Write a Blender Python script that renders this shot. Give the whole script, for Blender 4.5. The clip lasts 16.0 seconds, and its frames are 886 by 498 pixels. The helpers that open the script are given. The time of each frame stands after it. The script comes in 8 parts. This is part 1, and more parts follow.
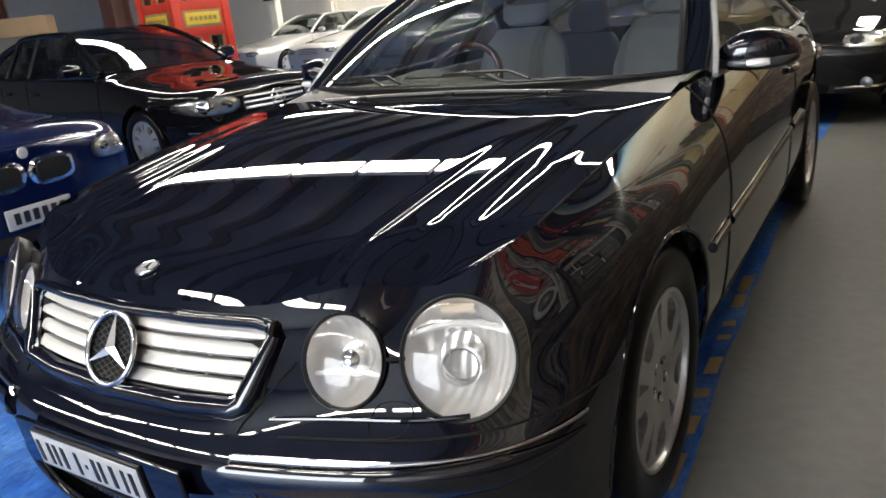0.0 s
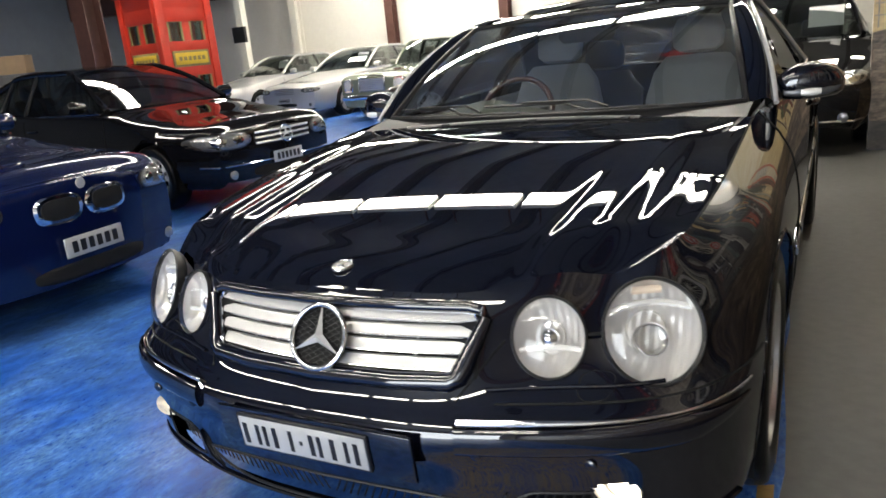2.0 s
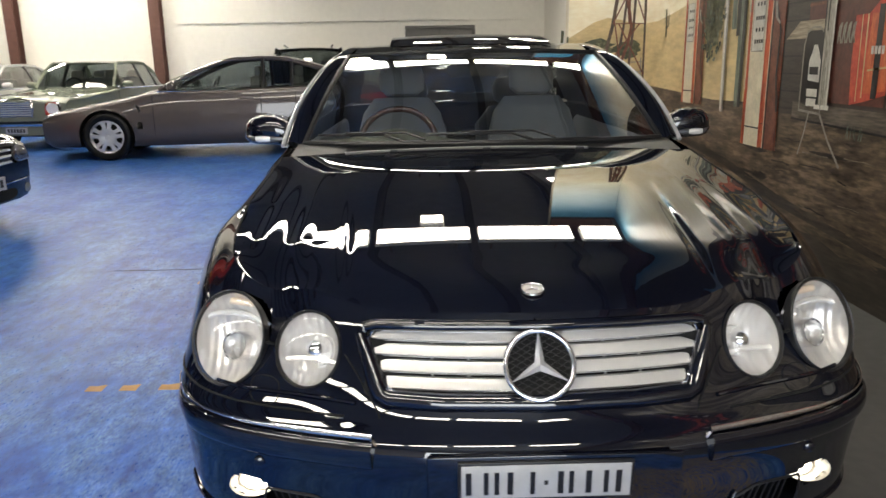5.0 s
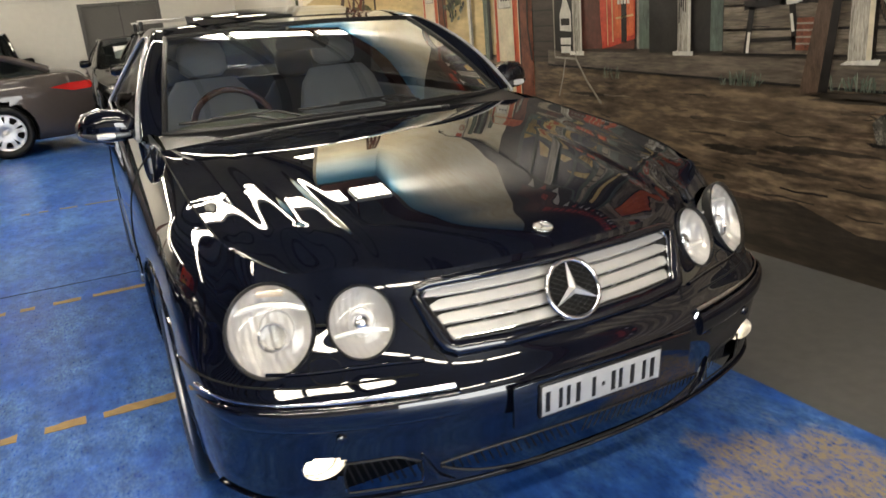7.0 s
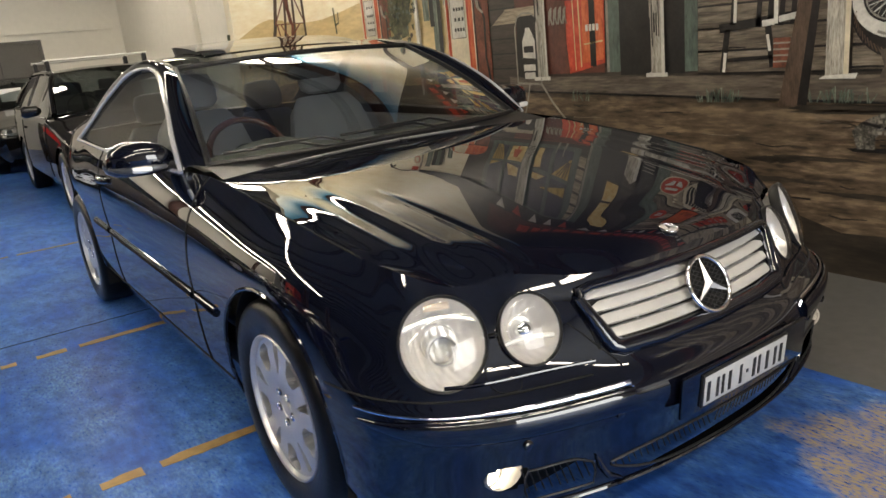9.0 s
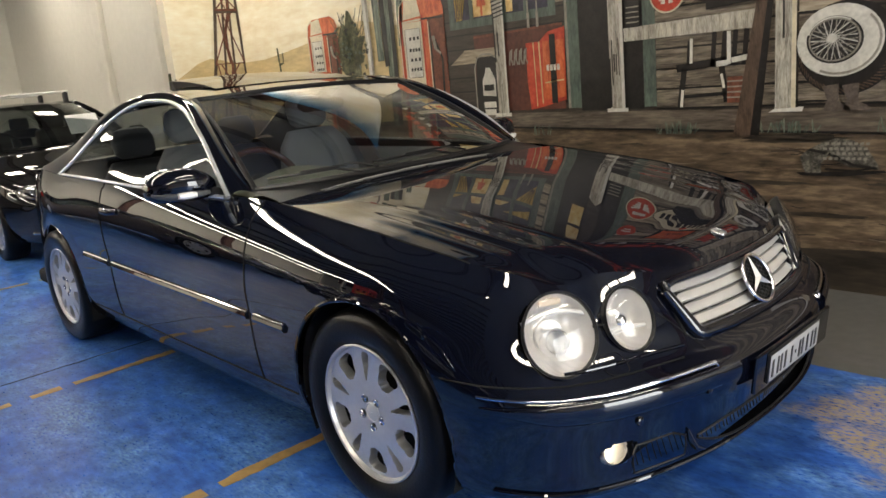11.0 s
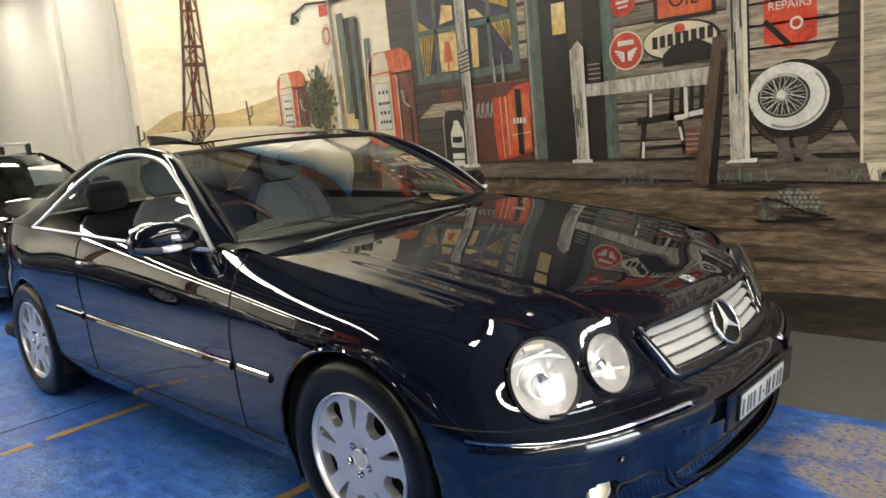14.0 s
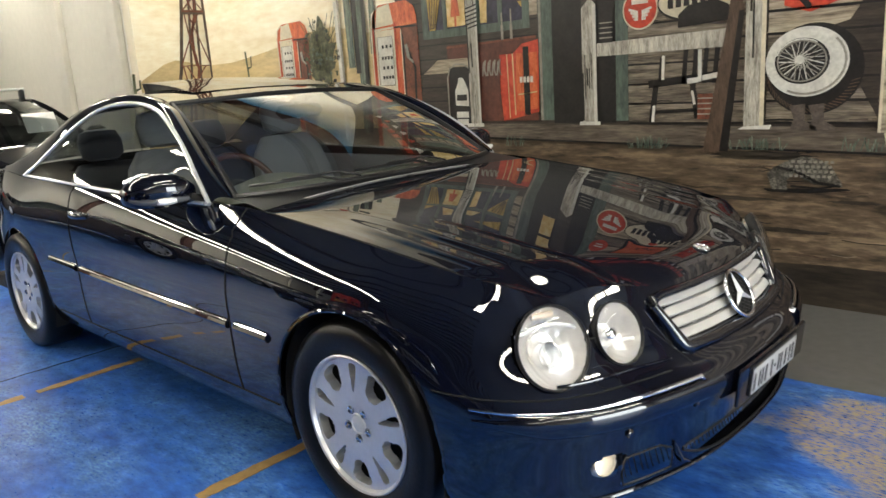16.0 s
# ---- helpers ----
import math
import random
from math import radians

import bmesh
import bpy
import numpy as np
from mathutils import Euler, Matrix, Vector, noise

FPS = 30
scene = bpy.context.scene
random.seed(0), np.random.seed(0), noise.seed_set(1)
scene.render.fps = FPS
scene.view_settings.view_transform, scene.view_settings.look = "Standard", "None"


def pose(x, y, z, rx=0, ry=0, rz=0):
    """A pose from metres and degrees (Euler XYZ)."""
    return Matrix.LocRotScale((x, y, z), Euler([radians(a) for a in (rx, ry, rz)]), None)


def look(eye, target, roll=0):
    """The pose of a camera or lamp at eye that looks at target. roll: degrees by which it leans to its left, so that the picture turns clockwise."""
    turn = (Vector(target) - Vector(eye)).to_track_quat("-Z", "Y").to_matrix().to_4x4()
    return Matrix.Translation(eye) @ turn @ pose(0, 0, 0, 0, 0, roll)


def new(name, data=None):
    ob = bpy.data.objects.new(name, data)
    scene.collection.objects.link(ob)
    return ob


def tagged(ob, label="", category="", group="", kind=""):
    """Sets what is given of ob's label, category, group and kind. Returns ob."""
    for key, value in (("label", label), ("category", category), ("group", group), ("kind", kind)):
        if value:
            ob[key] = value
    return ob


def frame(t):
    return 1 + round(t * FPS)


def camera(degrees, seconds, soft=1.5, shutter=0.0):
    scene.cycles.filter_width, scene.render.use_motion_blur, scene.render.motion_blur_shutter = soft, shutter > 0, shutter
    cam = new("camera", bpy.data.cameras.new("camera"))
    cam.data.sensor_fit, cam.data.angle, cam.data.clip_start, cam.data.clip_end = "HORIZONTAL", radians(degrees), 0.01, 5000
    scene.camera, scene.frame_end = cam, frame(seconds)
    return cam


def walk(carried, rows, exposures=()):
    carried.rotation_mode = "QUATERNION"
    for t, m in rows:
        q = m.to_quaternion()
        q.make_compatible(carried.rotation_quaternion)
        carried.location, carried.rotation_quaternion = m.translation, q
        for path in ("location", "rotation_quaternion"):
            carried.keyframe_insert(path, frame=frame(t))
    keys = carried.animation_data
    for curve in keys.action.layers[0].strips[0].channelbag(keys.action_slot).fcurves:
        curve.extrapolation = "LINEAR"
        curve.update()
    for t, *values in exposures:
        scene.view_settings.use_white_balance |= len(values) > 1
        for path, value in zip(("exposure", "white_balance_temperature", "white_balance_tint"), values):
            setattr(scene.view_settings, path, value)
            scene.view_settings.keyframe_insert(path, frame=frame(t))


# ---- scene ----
cam = camera(61.7, 16.0, shutter=0.55)
PATH = [
    (0, (1.353, -1.618, 1.25), (0.313, -0.026, 0.632), -6.1),
    (0.5, (1.378, -1.712, 1.27), (0.375, -0.093, 0.663), -8.0),
    (1, (1.347, -1.886, 1.263), (0.355, -0.237, 0.719), -6.5),
    (1.5, (1.232, -1.993, 1.281), (0.248, -0.346, 0.717), -5.1),
    (2, (1.04, -2.07, 1.27), (0.103, -0.383, 0.743), -5.7),
    (2.5, (0.884, -2.145, 1.267), (0.142, -0.358, 0.764), -0.4),
    (3, (0.641, -2.325, 1.292), (0.16, -0.453, 0.78), -2.6),
    (3.5, (0.428, -2.355, 1.271), (0.032, -0.471, 0.726), -2.1),
    (4, (0.16, -2.315, 1.271), (0.008, -0.376, 0.806), -5.8),
    (4.2, (0.078, -2.319, 1.284), (-0.036, -0.379, 0.81), -4.4),
    (6.3, (-0.719, -2.256, 1.284), (-0.202, -0.386, 0.799), -3.2),
    (6.5, (-0.794, -2.268, 1.291), (-0.147, -0.441, 0.8), -4.4),
    (7, (-0.992, -2.252, 1.325), (-0.202, -0.515, 0.726), -5.0),
    (7.5, (-1.106, -2.147, 1.313), (-0.285, -0.435, 0.685), -7.3),
    (8, (-1.227, -2.032, 1.296), (-0.306, -0.356, 0.711), -8.4),
    (8.5, (-1.366, -1.982, 1.299), (-0.389, -0.331, 0.731), -6.0),
    (9, (-1.581, -1.955, 1.332), (-0.506, -0.357, 0.794), -5.9),
    (9.5, (-1.728, -1.878, 1.321), (-0.605, -0.305, 0.809), -4.1),
    (9.7, (-1.782, -1.813, 1.301), (-0.615, -0.278, 0.77), -6.5),
    (11.8, (-2.269, -1.756, 1.356), (-0.887, -0.38, 0.914), -4.7),
    (12, (-2.278, -1.764, 1.351), (-0.932, -0.357, 0.895), -6.7),
    (12.5, (-2.299, -1.767, 1.364), (-0.981, -0.316, 0.964), -7.0),
    (13, (-2.261, -1.782, 1.364), (-0.871, -0.4, 0.968), -6.5),
    (13.5, (-2.253, -1.789, 1.373), (-0.818, -0.445, 1.007), -5.8),
    (14, (-2.257, -1.773, 1.372), (-0.835, -0.407, 1.031), -5.4),
    (14.5, (-2.259, -1.755, 1.376), (-0.885, -0.339, 1.049), -5.6),
    (15, (-2.252, -1.756, 1.354), (-0.888, -0.348, 0.954), -4.0),
    (15.5, (-2.234, -1.775, 1.355), (-0.827, -0.423, 0.915), -4.3),
    (16, (-2.212, -1.689, 1.36), (-0.805, -0.339, 0.914), -3.8),
]
walk(cam, [(t, look(eye, target, roll)) for t, eye, target, roll in PATH],
     [(0, 0.88, 6700, 9), (1.5, 0.79, 6750, 8), (3, 0.63, 6800, 9), (3.5, 0.51, 6850, 9), (4, 0.36, 6800, 9), (6.5, 0.52, 7300, 9), (7.5, 0.54, 7500, 10), (9.5, 0.48, 7500, 10), (12, 0.52, 7150, 9), (14.5, 0.78, 7100, 7), (16, 0.76, 7000, 6)])


# ---- world and light ----
world = bpy.data.worlds.new("world")
scene.world = world
world.use_nodes = True
world.node_tree.nodes["Background"].inputs[0].default_value = (0.55, 0.65, 0.8, 1)
world.node_tree.nodes["Background"].inputs[1].default_value = 0.25
scene.view_settings.exposure = 0.0

ROOF_Z = 4.6        # underside of the roof sheets
LIGHT_Z = 4.15      # strip lights hang a little below the purlins
WALL_X = 2.04       # painted wall
BACK_Y = 16.0       # far wall
LEFT_X = -20.0
NEAR_Y = -9.0


# daylight through the open roller door at the front of the showroom
DOOR_X0, DOOR_X1, DOOR_TOP = -2.8, 1.6, 3.4
sky_lamp = bpy.data.lights.new("door_daylight", "AREA")
sky_lamp.shape, sky_lamp.size, sky_lamp.size_y = "RECTANGLE", DOOR_X1 - DOOR_X0, DOOR_TOP
sky_lamp.energy, sky_lamp.color = 330.0, (0.84, 0.91, 1.0)
daylight = new("door_daylight", sky_lamp)
daylight.matrix_basis = pose((DOOR_X0 + DOOR_X1) / 2, NEAR_Y - 0.1, DOOR_TOP / 2, 90, 0, 0)


# ---- materials ----
def nodes_of(name):
    m = bpy.data.materials.new(name)
    m.use_nodes = True
    nt = m.node_tree
    return m, nt, nt.nodes["Principled BSDF"]


def plain(name, color, rough=0.5, metal=0.0, coat=0.0, vary=0.12, scale=30.0, bump=0.0, transmission=0.0, ior=1.45):
    """A surface with grain and broad variation in colour and roughness."""
    m, nt, b = nodes_of(name)
    b.inputs["Metallic"].default_value = metal
    b.inputs["Coat Weight"].default_value = coat
    b.inputs["Coat Roughness"].default_value = 0.02
    b.inputs["IOR"].default_value = ior
    b.inputs["Transmission Weight"].default_value = transmission
    tc = nt.nodes.new("ShaderNodeTexCoord")
    n1 = nt.nodes.new("ShaderNodeTexNoise")
    n1.inputs["Scale"].default_value = scale
    n1.inputs["Detail"].default_value = 5
    n2 = nt.nodes.new("ShaderNodeTexNoise")
    n2.inputs["Scale"].default_value = scale * 0.07
    n2.inputs["Detail"].default_value = 3
    for n in (n1, n2):
        nt.links.new(tc.outputs["Object"], n.inputs["Vector"])
    add = nt.nodes.new("ShaderNodeMath")
    add.operation = "ADD"
    nt.links.new(n1.outputs["Fac"], add.inputs[0])
    nt.links.new(n2.outputs["Fac"], add.inputs[1])
    ramp = nt.nodes.new("ShaderNodeMapRange")
    ramp.inputs["From Min"].default_value, ramp.inputs["From Max"].default_value = 0.6, 1.4
    ramp.inputs["To Min"].default_value, ramp.inputs["To Max"].default_value = 1 - vary, 1 + vary
    nt.links.new(add.outputs[0], ramp.inputs["Value"])
    mix = nt.nodes.new("ShaderNodeVectorMath")
    mix.operation = "SCALE"
    mix.inputs[0].default_value = color
    nt.links.new(ramp.outputs[0], mix.inputs["Scale"])
    nt.links.new(mix.outputs[0], b.inputs["Base Color"])
    rr = nt.nodes.new("ShaderNodeMapRange")
    rr.inputs["To Min"].default_value, rr.inputs["To Max"].default_value = max(0.0, rough * (1 - vary)), min(1.0, rough * (1 + vary))
    nt.links.new(n2.outputs["Fac"], rr.inputs["Value"])
    nt.links.new(rr.outputs[0], b.inputs["Roughness"])
    if bump:
        bp = nt.nodes.new("ShaderNodeBump")
        bp.inputs["Strength"].default_value = bump
        bp.inputs["Distance"].default_value = 0.004
        nt.links.new(n1.outputs["Fac"], bp.inputs["Height"])
        nt.links.new(bp.outputs[0], b.inputs["Normal"])
    return m


def paint(name, color, flake=0.04, metal=0.0, base_rough=0.35, coat_ior=1.5):
    """Car paint: a coloured base under clear lacquer, with a trace of dust."""
    m = plain(name, color, base_rough, metal, coat=1.0, vary=flake, scale=220)
    b = m.node_tree.nodes["Principled BSDF"]
    b.inputs["Specular IOR Level"].default_value = 0.0
    b.inputs["Coat IOR"].default_value = coat_ior
    b.inputs["Coat Roughness"].default_value = 0.012
    return m


def glow(name, color, strength):
    m, nt, b = nodes_of(name)
    b.inputs["Base Color"].default_value = (*color, 1)
    b.inputs["Emission Color"].default_value = (*color, 1)
    b.inputs["Emission Strength"].default_value = strength
    return m


def clear_glass(name, tint, rough=0.0, alpha=0.2, grazing=0.9, falloff=3.2):
    """Thin glazing: mostly see-through, with a mirror-like sheen."""
    m, nt, b = nodes_of(name)
    out = nt.nodes["Material Output"]
    tr = nt.nodes.new("ShaderNodeBsdfTransparent")
    tr.inputs[0].default_value = (*tint, 1)
    gl = nt.nodes.new("ShaderNodeBsdfGlossy")
    gl.inputs["Roughness"].default_value = rough
    lw = nt.nodes.new("ShaderNodeLayerWeight")
    lw.inputs["Blend"].default_value = 0.5
    p5 = nt.nodes.new("ShaderNodeMath")
    p5.operation = "POWER"
    p5.inputs[1].default_value = falloff
    nt.links.new(lw.outputs["Facing"], p5.inputs[0])
    mul = nt.nodes.new("ShaderNodeMath")
    mul.operation = "MULTIPLY_ADD"
    mul.use_clamp = True
    mul.inputs[1].default_value = grazing
    mul.inputs[2].default_value = alpha * 0.4
    nt.links.new(p5.outputs[0], mul.inputs[0])
    mx = nt.nodes.new("ShaderNodeMixShader")
    nt.links.new(mul.outputs[0], mx.inputs[0])
    nt.links.new(tr.outputs[0], mx.inputs[1])
    nt.links.new(gl.outputs[0], mx.inputs[2])
    nt.links.new(mx.outputs[0], out.inputs["Surface"])
    return m


NAVY = paint("navy_black_lacquer", (0.0028, 0.0036, 0.0082), metal=0.0, base_rough=0.4, coat_ior=1.78)
CHROME = plain("chrome", (0.82, 0.82, 0.84), 0.06, 1.0, vary=0.03, scale=40)
SATIN = plain("satin_silver", (0.60, 0.59, 0.57), 0.38, 0.45, vary=0.05, scale=60)
ALLOY = plain("alloy", (0.60, 0.60, 0.61), 0.30, 0.65, vary=0.07, scale=60)
RUBBER = plain("rubber", (0.005, 0.005, 0.0053), 0.30, vary=0.2, scale=90, bump=0.2)
RUBBER.node_tree.nodes["Principled BSDF"].inputs["Specular IOR Level"].default_value = 0.25
BLACK = plain("black_plastic", (0.012, 0.012, 0.013), 0.4, vary=0.15, scale=80)
# near-black for hollows and gaps: their shade is put into the colour
DARK = plain("void_shade_black", (0.004, 0.004, 0.004), 0.9)
LEATHER = plain("grey_leather", (0.40, 0.40, 0.42), 0.5, vary=0.1, scale=120, bump=0.25)
BLUE_LEATHER = plain("slate_leather", (0.07, 0.08, 0.105), 0.5, vary=0.1, scale=120, bump=0.25)
DASH = plain("dashboard_skin", (0.30, 0.30, 0.24), 0.6, vary=0.1, scale=150, bump=0.2)
WOOD_TRIM = plain("burr_wood", (0.10, 0.032, 0.018), 0.25, coat=1.0, vary=0.4, scale=25)
WHITE_PLASTIC = plain("white_enamel", (0.78, 0.78, 0.76), 0.4, vary=0.04)
GLASS = clear_glass("window_glass", (0.78, 0.83, 0.83), alpha=0.75, falloff=2.5)
SIDE_GLASS = clear_glass("tinted_glass", (0.50, 0.53, 0.53), alpha=0.08, grazing=0.3)
LENS = clear_glass("lamp_lens", (0.97, 0.97, 0.96), alpha=0.16)
REFLECTOR = plain("lamp_reflector", (0.94, 0.93, 0.91), 0.20, 0.35, vary=0.06, scale=60)
AMBER = plain("amber_lens", (0.85, 0.70, 0.55), 0.3, vary=0.1)
STAR_SILVER = plain("star_silver", (0.80, 0.80, 0.80), 0.22, 0.55, vary=0.04, scale=60)
LAMP_BOWL = plain("fluted_lamp_bowl", (0.74, 0.72, 0.70), 0.33, 0.66, vary=0.06, scale=60)
nt = LAMP_BOWL.node_tree
flute = nt.nodes.new("ShaderNodeTexWave")
flute.inputs["Scale"].default_value = 17.0
flute.inputs["Distortion"].default_value = 1.5
flute.inputs["Detail"].default_value = 1.0
crumple = nt.nodes.new("ShaderNodeTexNoise")
crumple.inputs["Scale"].default_value = 22.0
where = nt.nodes.new("ShaderNodeTexCoord")
both_h = nt.nodes.new("ShaderNodeMath")
both_h.operation = "MULTIPLY_ADD"
both_h.inputs[1].default_value = 3.0
for n in (flute, crumple):
    nt.links.new(where.outputs["Object"], n.inputs["Vector"])
nt.links.new(crumple.outputs["Fac"], both_h.inputs[0])
nt.links.new(flute.outputs["Fac"], both_h.inputs[2])
ripple = nt.nodes.new("ShaderNodeBump")
ripple.inputs["Strength"].default_value = 0.28
ripple.inputs["Distance"].default_value = 0.006
nt.links.new(both_h.outputs[0], ripple.inputs["Height"])
nt.links.new(ripple.outputs[0], nt.nodes["Principled BSDF"].inputs["Normal"])
RED_LENS = plain("red_lens", (0.6, 0.02, 0.02), 0.12, coat=1.0, vary=0.1)
LIT_FOG = glow("lit_fog_lamp", (1.0, 0.91, 0.76), 6.5)
TUBE = glow("fluorescent_diffuser", (1.0, 0.95, 0.86), 24.0)
PLATE_WHITE = plain("plate_white", (0.44, 0.44, 0.43), 0.4, vary=0.12)
BAND_GREY = plain("mirror_band_grey", (0.10, 0.105, 0.115), 0.24, 0.4, vary=0.08)
HEAD_GREY = plain("lamp_interior", (0.40, 0.40, 0.41), 0.18, 0.7, vary=0.25, scale=50)
PAPER = plain("paper", (0.8, 0.8, 0.8), 0.7, vary=0.04)


# ---- mesh helpers ----
def mesh_object(name, verts, faces, material, parent=None, label="", smooth=True):
    me = bpy.data.meshes.new(name)
    me.from_pydata([tuple(v) for v in verts], [], [tuple(f) for f in faces])
    me.materials.append(material)
    if smooth:
        me.polygons.foreach_set("use_smooth", [True] * len(me.polygons))
    me.update()
    ob = new(name, me)
    if parent is not None:
        ob.parent = parent
    if label:
        ob["label"] = label
    return ob


def part(name, bm, material, parent=None, label="", smooth=True):
    me = bpy.data.meshes.new(name)
    bm.normal_update()
    bm.to_mesh(me)
    bm.free()
    me.materials.append(material)
    if smooth:
        me.polygons.foreach_set("use_smooth", [True] * len(me.polygons))
        me.set_sharp_from_angle(angle=radians(38))
    ob = new(name, me)
    if parent is not None:
        ob.parent = parent
    if label:
        ob["label"] = label
    return ob


def box_bm(size, at=(0, 0, 0), bevel=0.0, segments=2, m=None):
    bm = bmesh.new()
    bmesh.ops.create_cube(bm, size=1)
    bmesh.ops.scale(bm, vec=size, verts=bm.verts)
    if bevel:
        bmesh.ops.bevel(bm, geom=bm.edges[:], offset=bevel, segments=segments, profile=0.5, affect="EDGES")
    bmesh.ops.translate(bm, vec=at, verts=bm.verts)
    if m is not None:
        bmesh.ops.transform(bm, matrix=m, verts=bm.verts)
    return bm


def joined(*bms):
    """Several bmeshes as one."""
    out = bmesh.new()
    for b in bms:
        me = bpy.data.meshes.new("tmp")
        b.to_mesh(me)
        b.free()
        out.from_mesh(me)
        bpy.data.meshes.remove(me)
    return out


def lathe_bm(profile, steps=40, axis="x"):
    """Turns (radius, along) points about an axis."""
    bm = bmesh.new()
    rings = []
    for r, a in profile:
        ring = []
        for i in range(steps):
            w = 2 * math.pi * i / steps
            c, s = r * math.cos(w), r * math.sin(w)
            ring.append(bm.verts.new({"x": (a, c, s), "y": (c, a, s), "z": (c, s, a)}[axis]))
        rings.append(ring)
    for a, b in zip(rings, rings[1:]):
        for i in range(steps):
            j = (i + 1) % steps
            bm.faces.new((a[i], a[j], b[j], b[i]))
    bmesh.ops.recalc_face_normals(bm, faces=bm.faces[:])
    return bm


def tube_bm(points, radius, sides=8, closed=False, flat=1.0, up=None):
    """A tube along points; flat squeezes it across."""
    pts = [Vector(p) for p in points]
    bm = bmesh.new()
    rings = []
    n = len(pts)
    ref = Vector(up) if up else Vector((0, 0, 1))
    for i, p in enumerate(pts):
        a = pts[(i - 1) % n] if closed or i else p
        b = pts[(i + 1) % n] if closed or i < n - 1 else p
        d = (b - a).normalized()
        side = d.cross(ref)
        if side.length < 1e-4:
            side = d.cross(Vector((0, 1, 0)))
        side.normalize()
        nor = side.cross(d).normalized()
        r = radius[i] if isinstance(radius, (list, tuple)) else radius
        rings.append([bm.verts.new(p + side * (r * flat * math.cos(2 * math.pi * k / sides)) + nor * (r * math.sin(2 * math.pi * k / sides))) for k in range(sides)])
    pairs = list(zip(rings, rings[1:])) + ([(rings[-1], rings[0])] if closed else [])
    for a, b in pairs:
        for k in range(sides):
            j = (k + 1) % sides
            bm.faces.new((a[k], a[j], b[j], b[k]))
    if not closed:
        bm.faces.new(rings[0])
        bm.faces.new(rings[-1])
    bmesh.ops.recalc_face_normals(bm, faces=bm.faces[:])
    return bm


def prism_bm(outline, depth, to_world):
    """A flat outline (u, v) given thickness; to_world maps (u, v, w) to a place."""
    bm = bmesh.new()
    a = [bm.verts.new(to_world(u, v, 0.0)) for u, v in outline]
    b = [bm.verts.new(to_world(u, v, depth)) for u, v in outline]
    bm.faces.new(a)
    bm.faces.new(b[::-1])
    n = len(a)
    for i in range(n):
        j = (i + 1) % n
        bm.faces.new((a[i], b[i], b[j], a[j]))
    bmesh.ops.recalc_face_normals(bm, faces=bm.faces[:])
    return bm


def spline(ctrl, n):
    """Natural cubic spline through equally weighted control values; n samples. Works on arrays along axis 0."""
    c = np.asarray(ctrl, float)
    k = len(c)
    A = np.zeros((k, k))
    A[0, 0] = A[-1, -1] = 1
    rhs = np.zeros_like(c)
    for i in range(1, k - 1):
        A[i, i - 1], A[i, i], A[i, i + 1] = 1, 4, 1
        rhs[i] = 6 * (c[i - 1] - 2 * c[i] + c[i + 1])
    M = np.linalg.solve(A, rhs.reshape(k, -1)).reshape(c.shape)
    t = np.linspace(0, k - 1, n)
    i = np.minimum(t.astype(int), k - 2)
    f = (t - i).reshape((-1,) + (1,) * (c.ndim - 1))
    a, b = M[i], M[i + 1]
    return (1 - f) * c[i] + f * c[i + 1] + ((1 - f) ** 3 - (1 - f)) * a / 6 + (f ** 3 - f) * b / 6


def patch(ctrl, nu, nv):
    """A smooth surface through a grid of control points [u][v] -> array (nu, nv, 3)."""
    g = spline(np.asarray(ctrl, float), nu)
    return spline(g.transpose(1, 0, 2), nv).transpose(1, 0, 2)


def grid_normals(g):
    du = np.gradient(g, axis=0)
    dv = np.gradient(g, axis=1)
    n = np.cross(du, dv)
    return n / np.maximum(np.linalg.norm(n, axis=2, keepdims=True), 1e-9)


def grid_object(name, g, material, parent, label="", keep=None, flip=False, mirror=False, normals=None):
    """A mesh from a grid of points; keep(centre) picks faces."""
    nu, nv = g.shape[:2]
    v = g.reshape(-1, 3)
    nrm = (grid_normals(g) if normals is None else normals).reshape(-1, 3).copy()
    ii, jj = np.meshgrid(np.arange(nu - 1), np.arange(nv - 1), indexing="ij")
    a = (ii * nv + jj).ravel()
    f = np.stack([a, a + nv, a + nv + 1, a + 1], 1)
    if keep is not None:
        c = v[f].mean(1)
        f = f[keep(c)]
    if flip:
        f = f[:, ::-1]
        nrm = -nrm
    used = np.unique(f)
    idx = -np.ones(len(v), int)
    idx[used] = np.arange(len(used))
    v, nrm, f = v[used], nrm[used], idx[f]
    if mirror:
        v = v * (-1, 1, 1)
        nrm = nrm * (-1, 1, 1)
        f = f[:, ::-1]
    facing = np.cross(v[f[:, 1]] - v[f[:, 0]], v[f[:, 3]] - v[f[:, 0]])
    if (facing * nrm[f[:, 0]]).sum() < 0:
        f = f[:, ::-1]
    return mesh_object(name, v, f, material, parent, label)


def thing(name, label, category, at=(0, 0, 0), turn=0.0, group="", kind=""):
    ob = new(name)
    ob.matrix_basis = pose(*at, 0, 0, turn)
    return tagged(ob, label, category, group, kind)


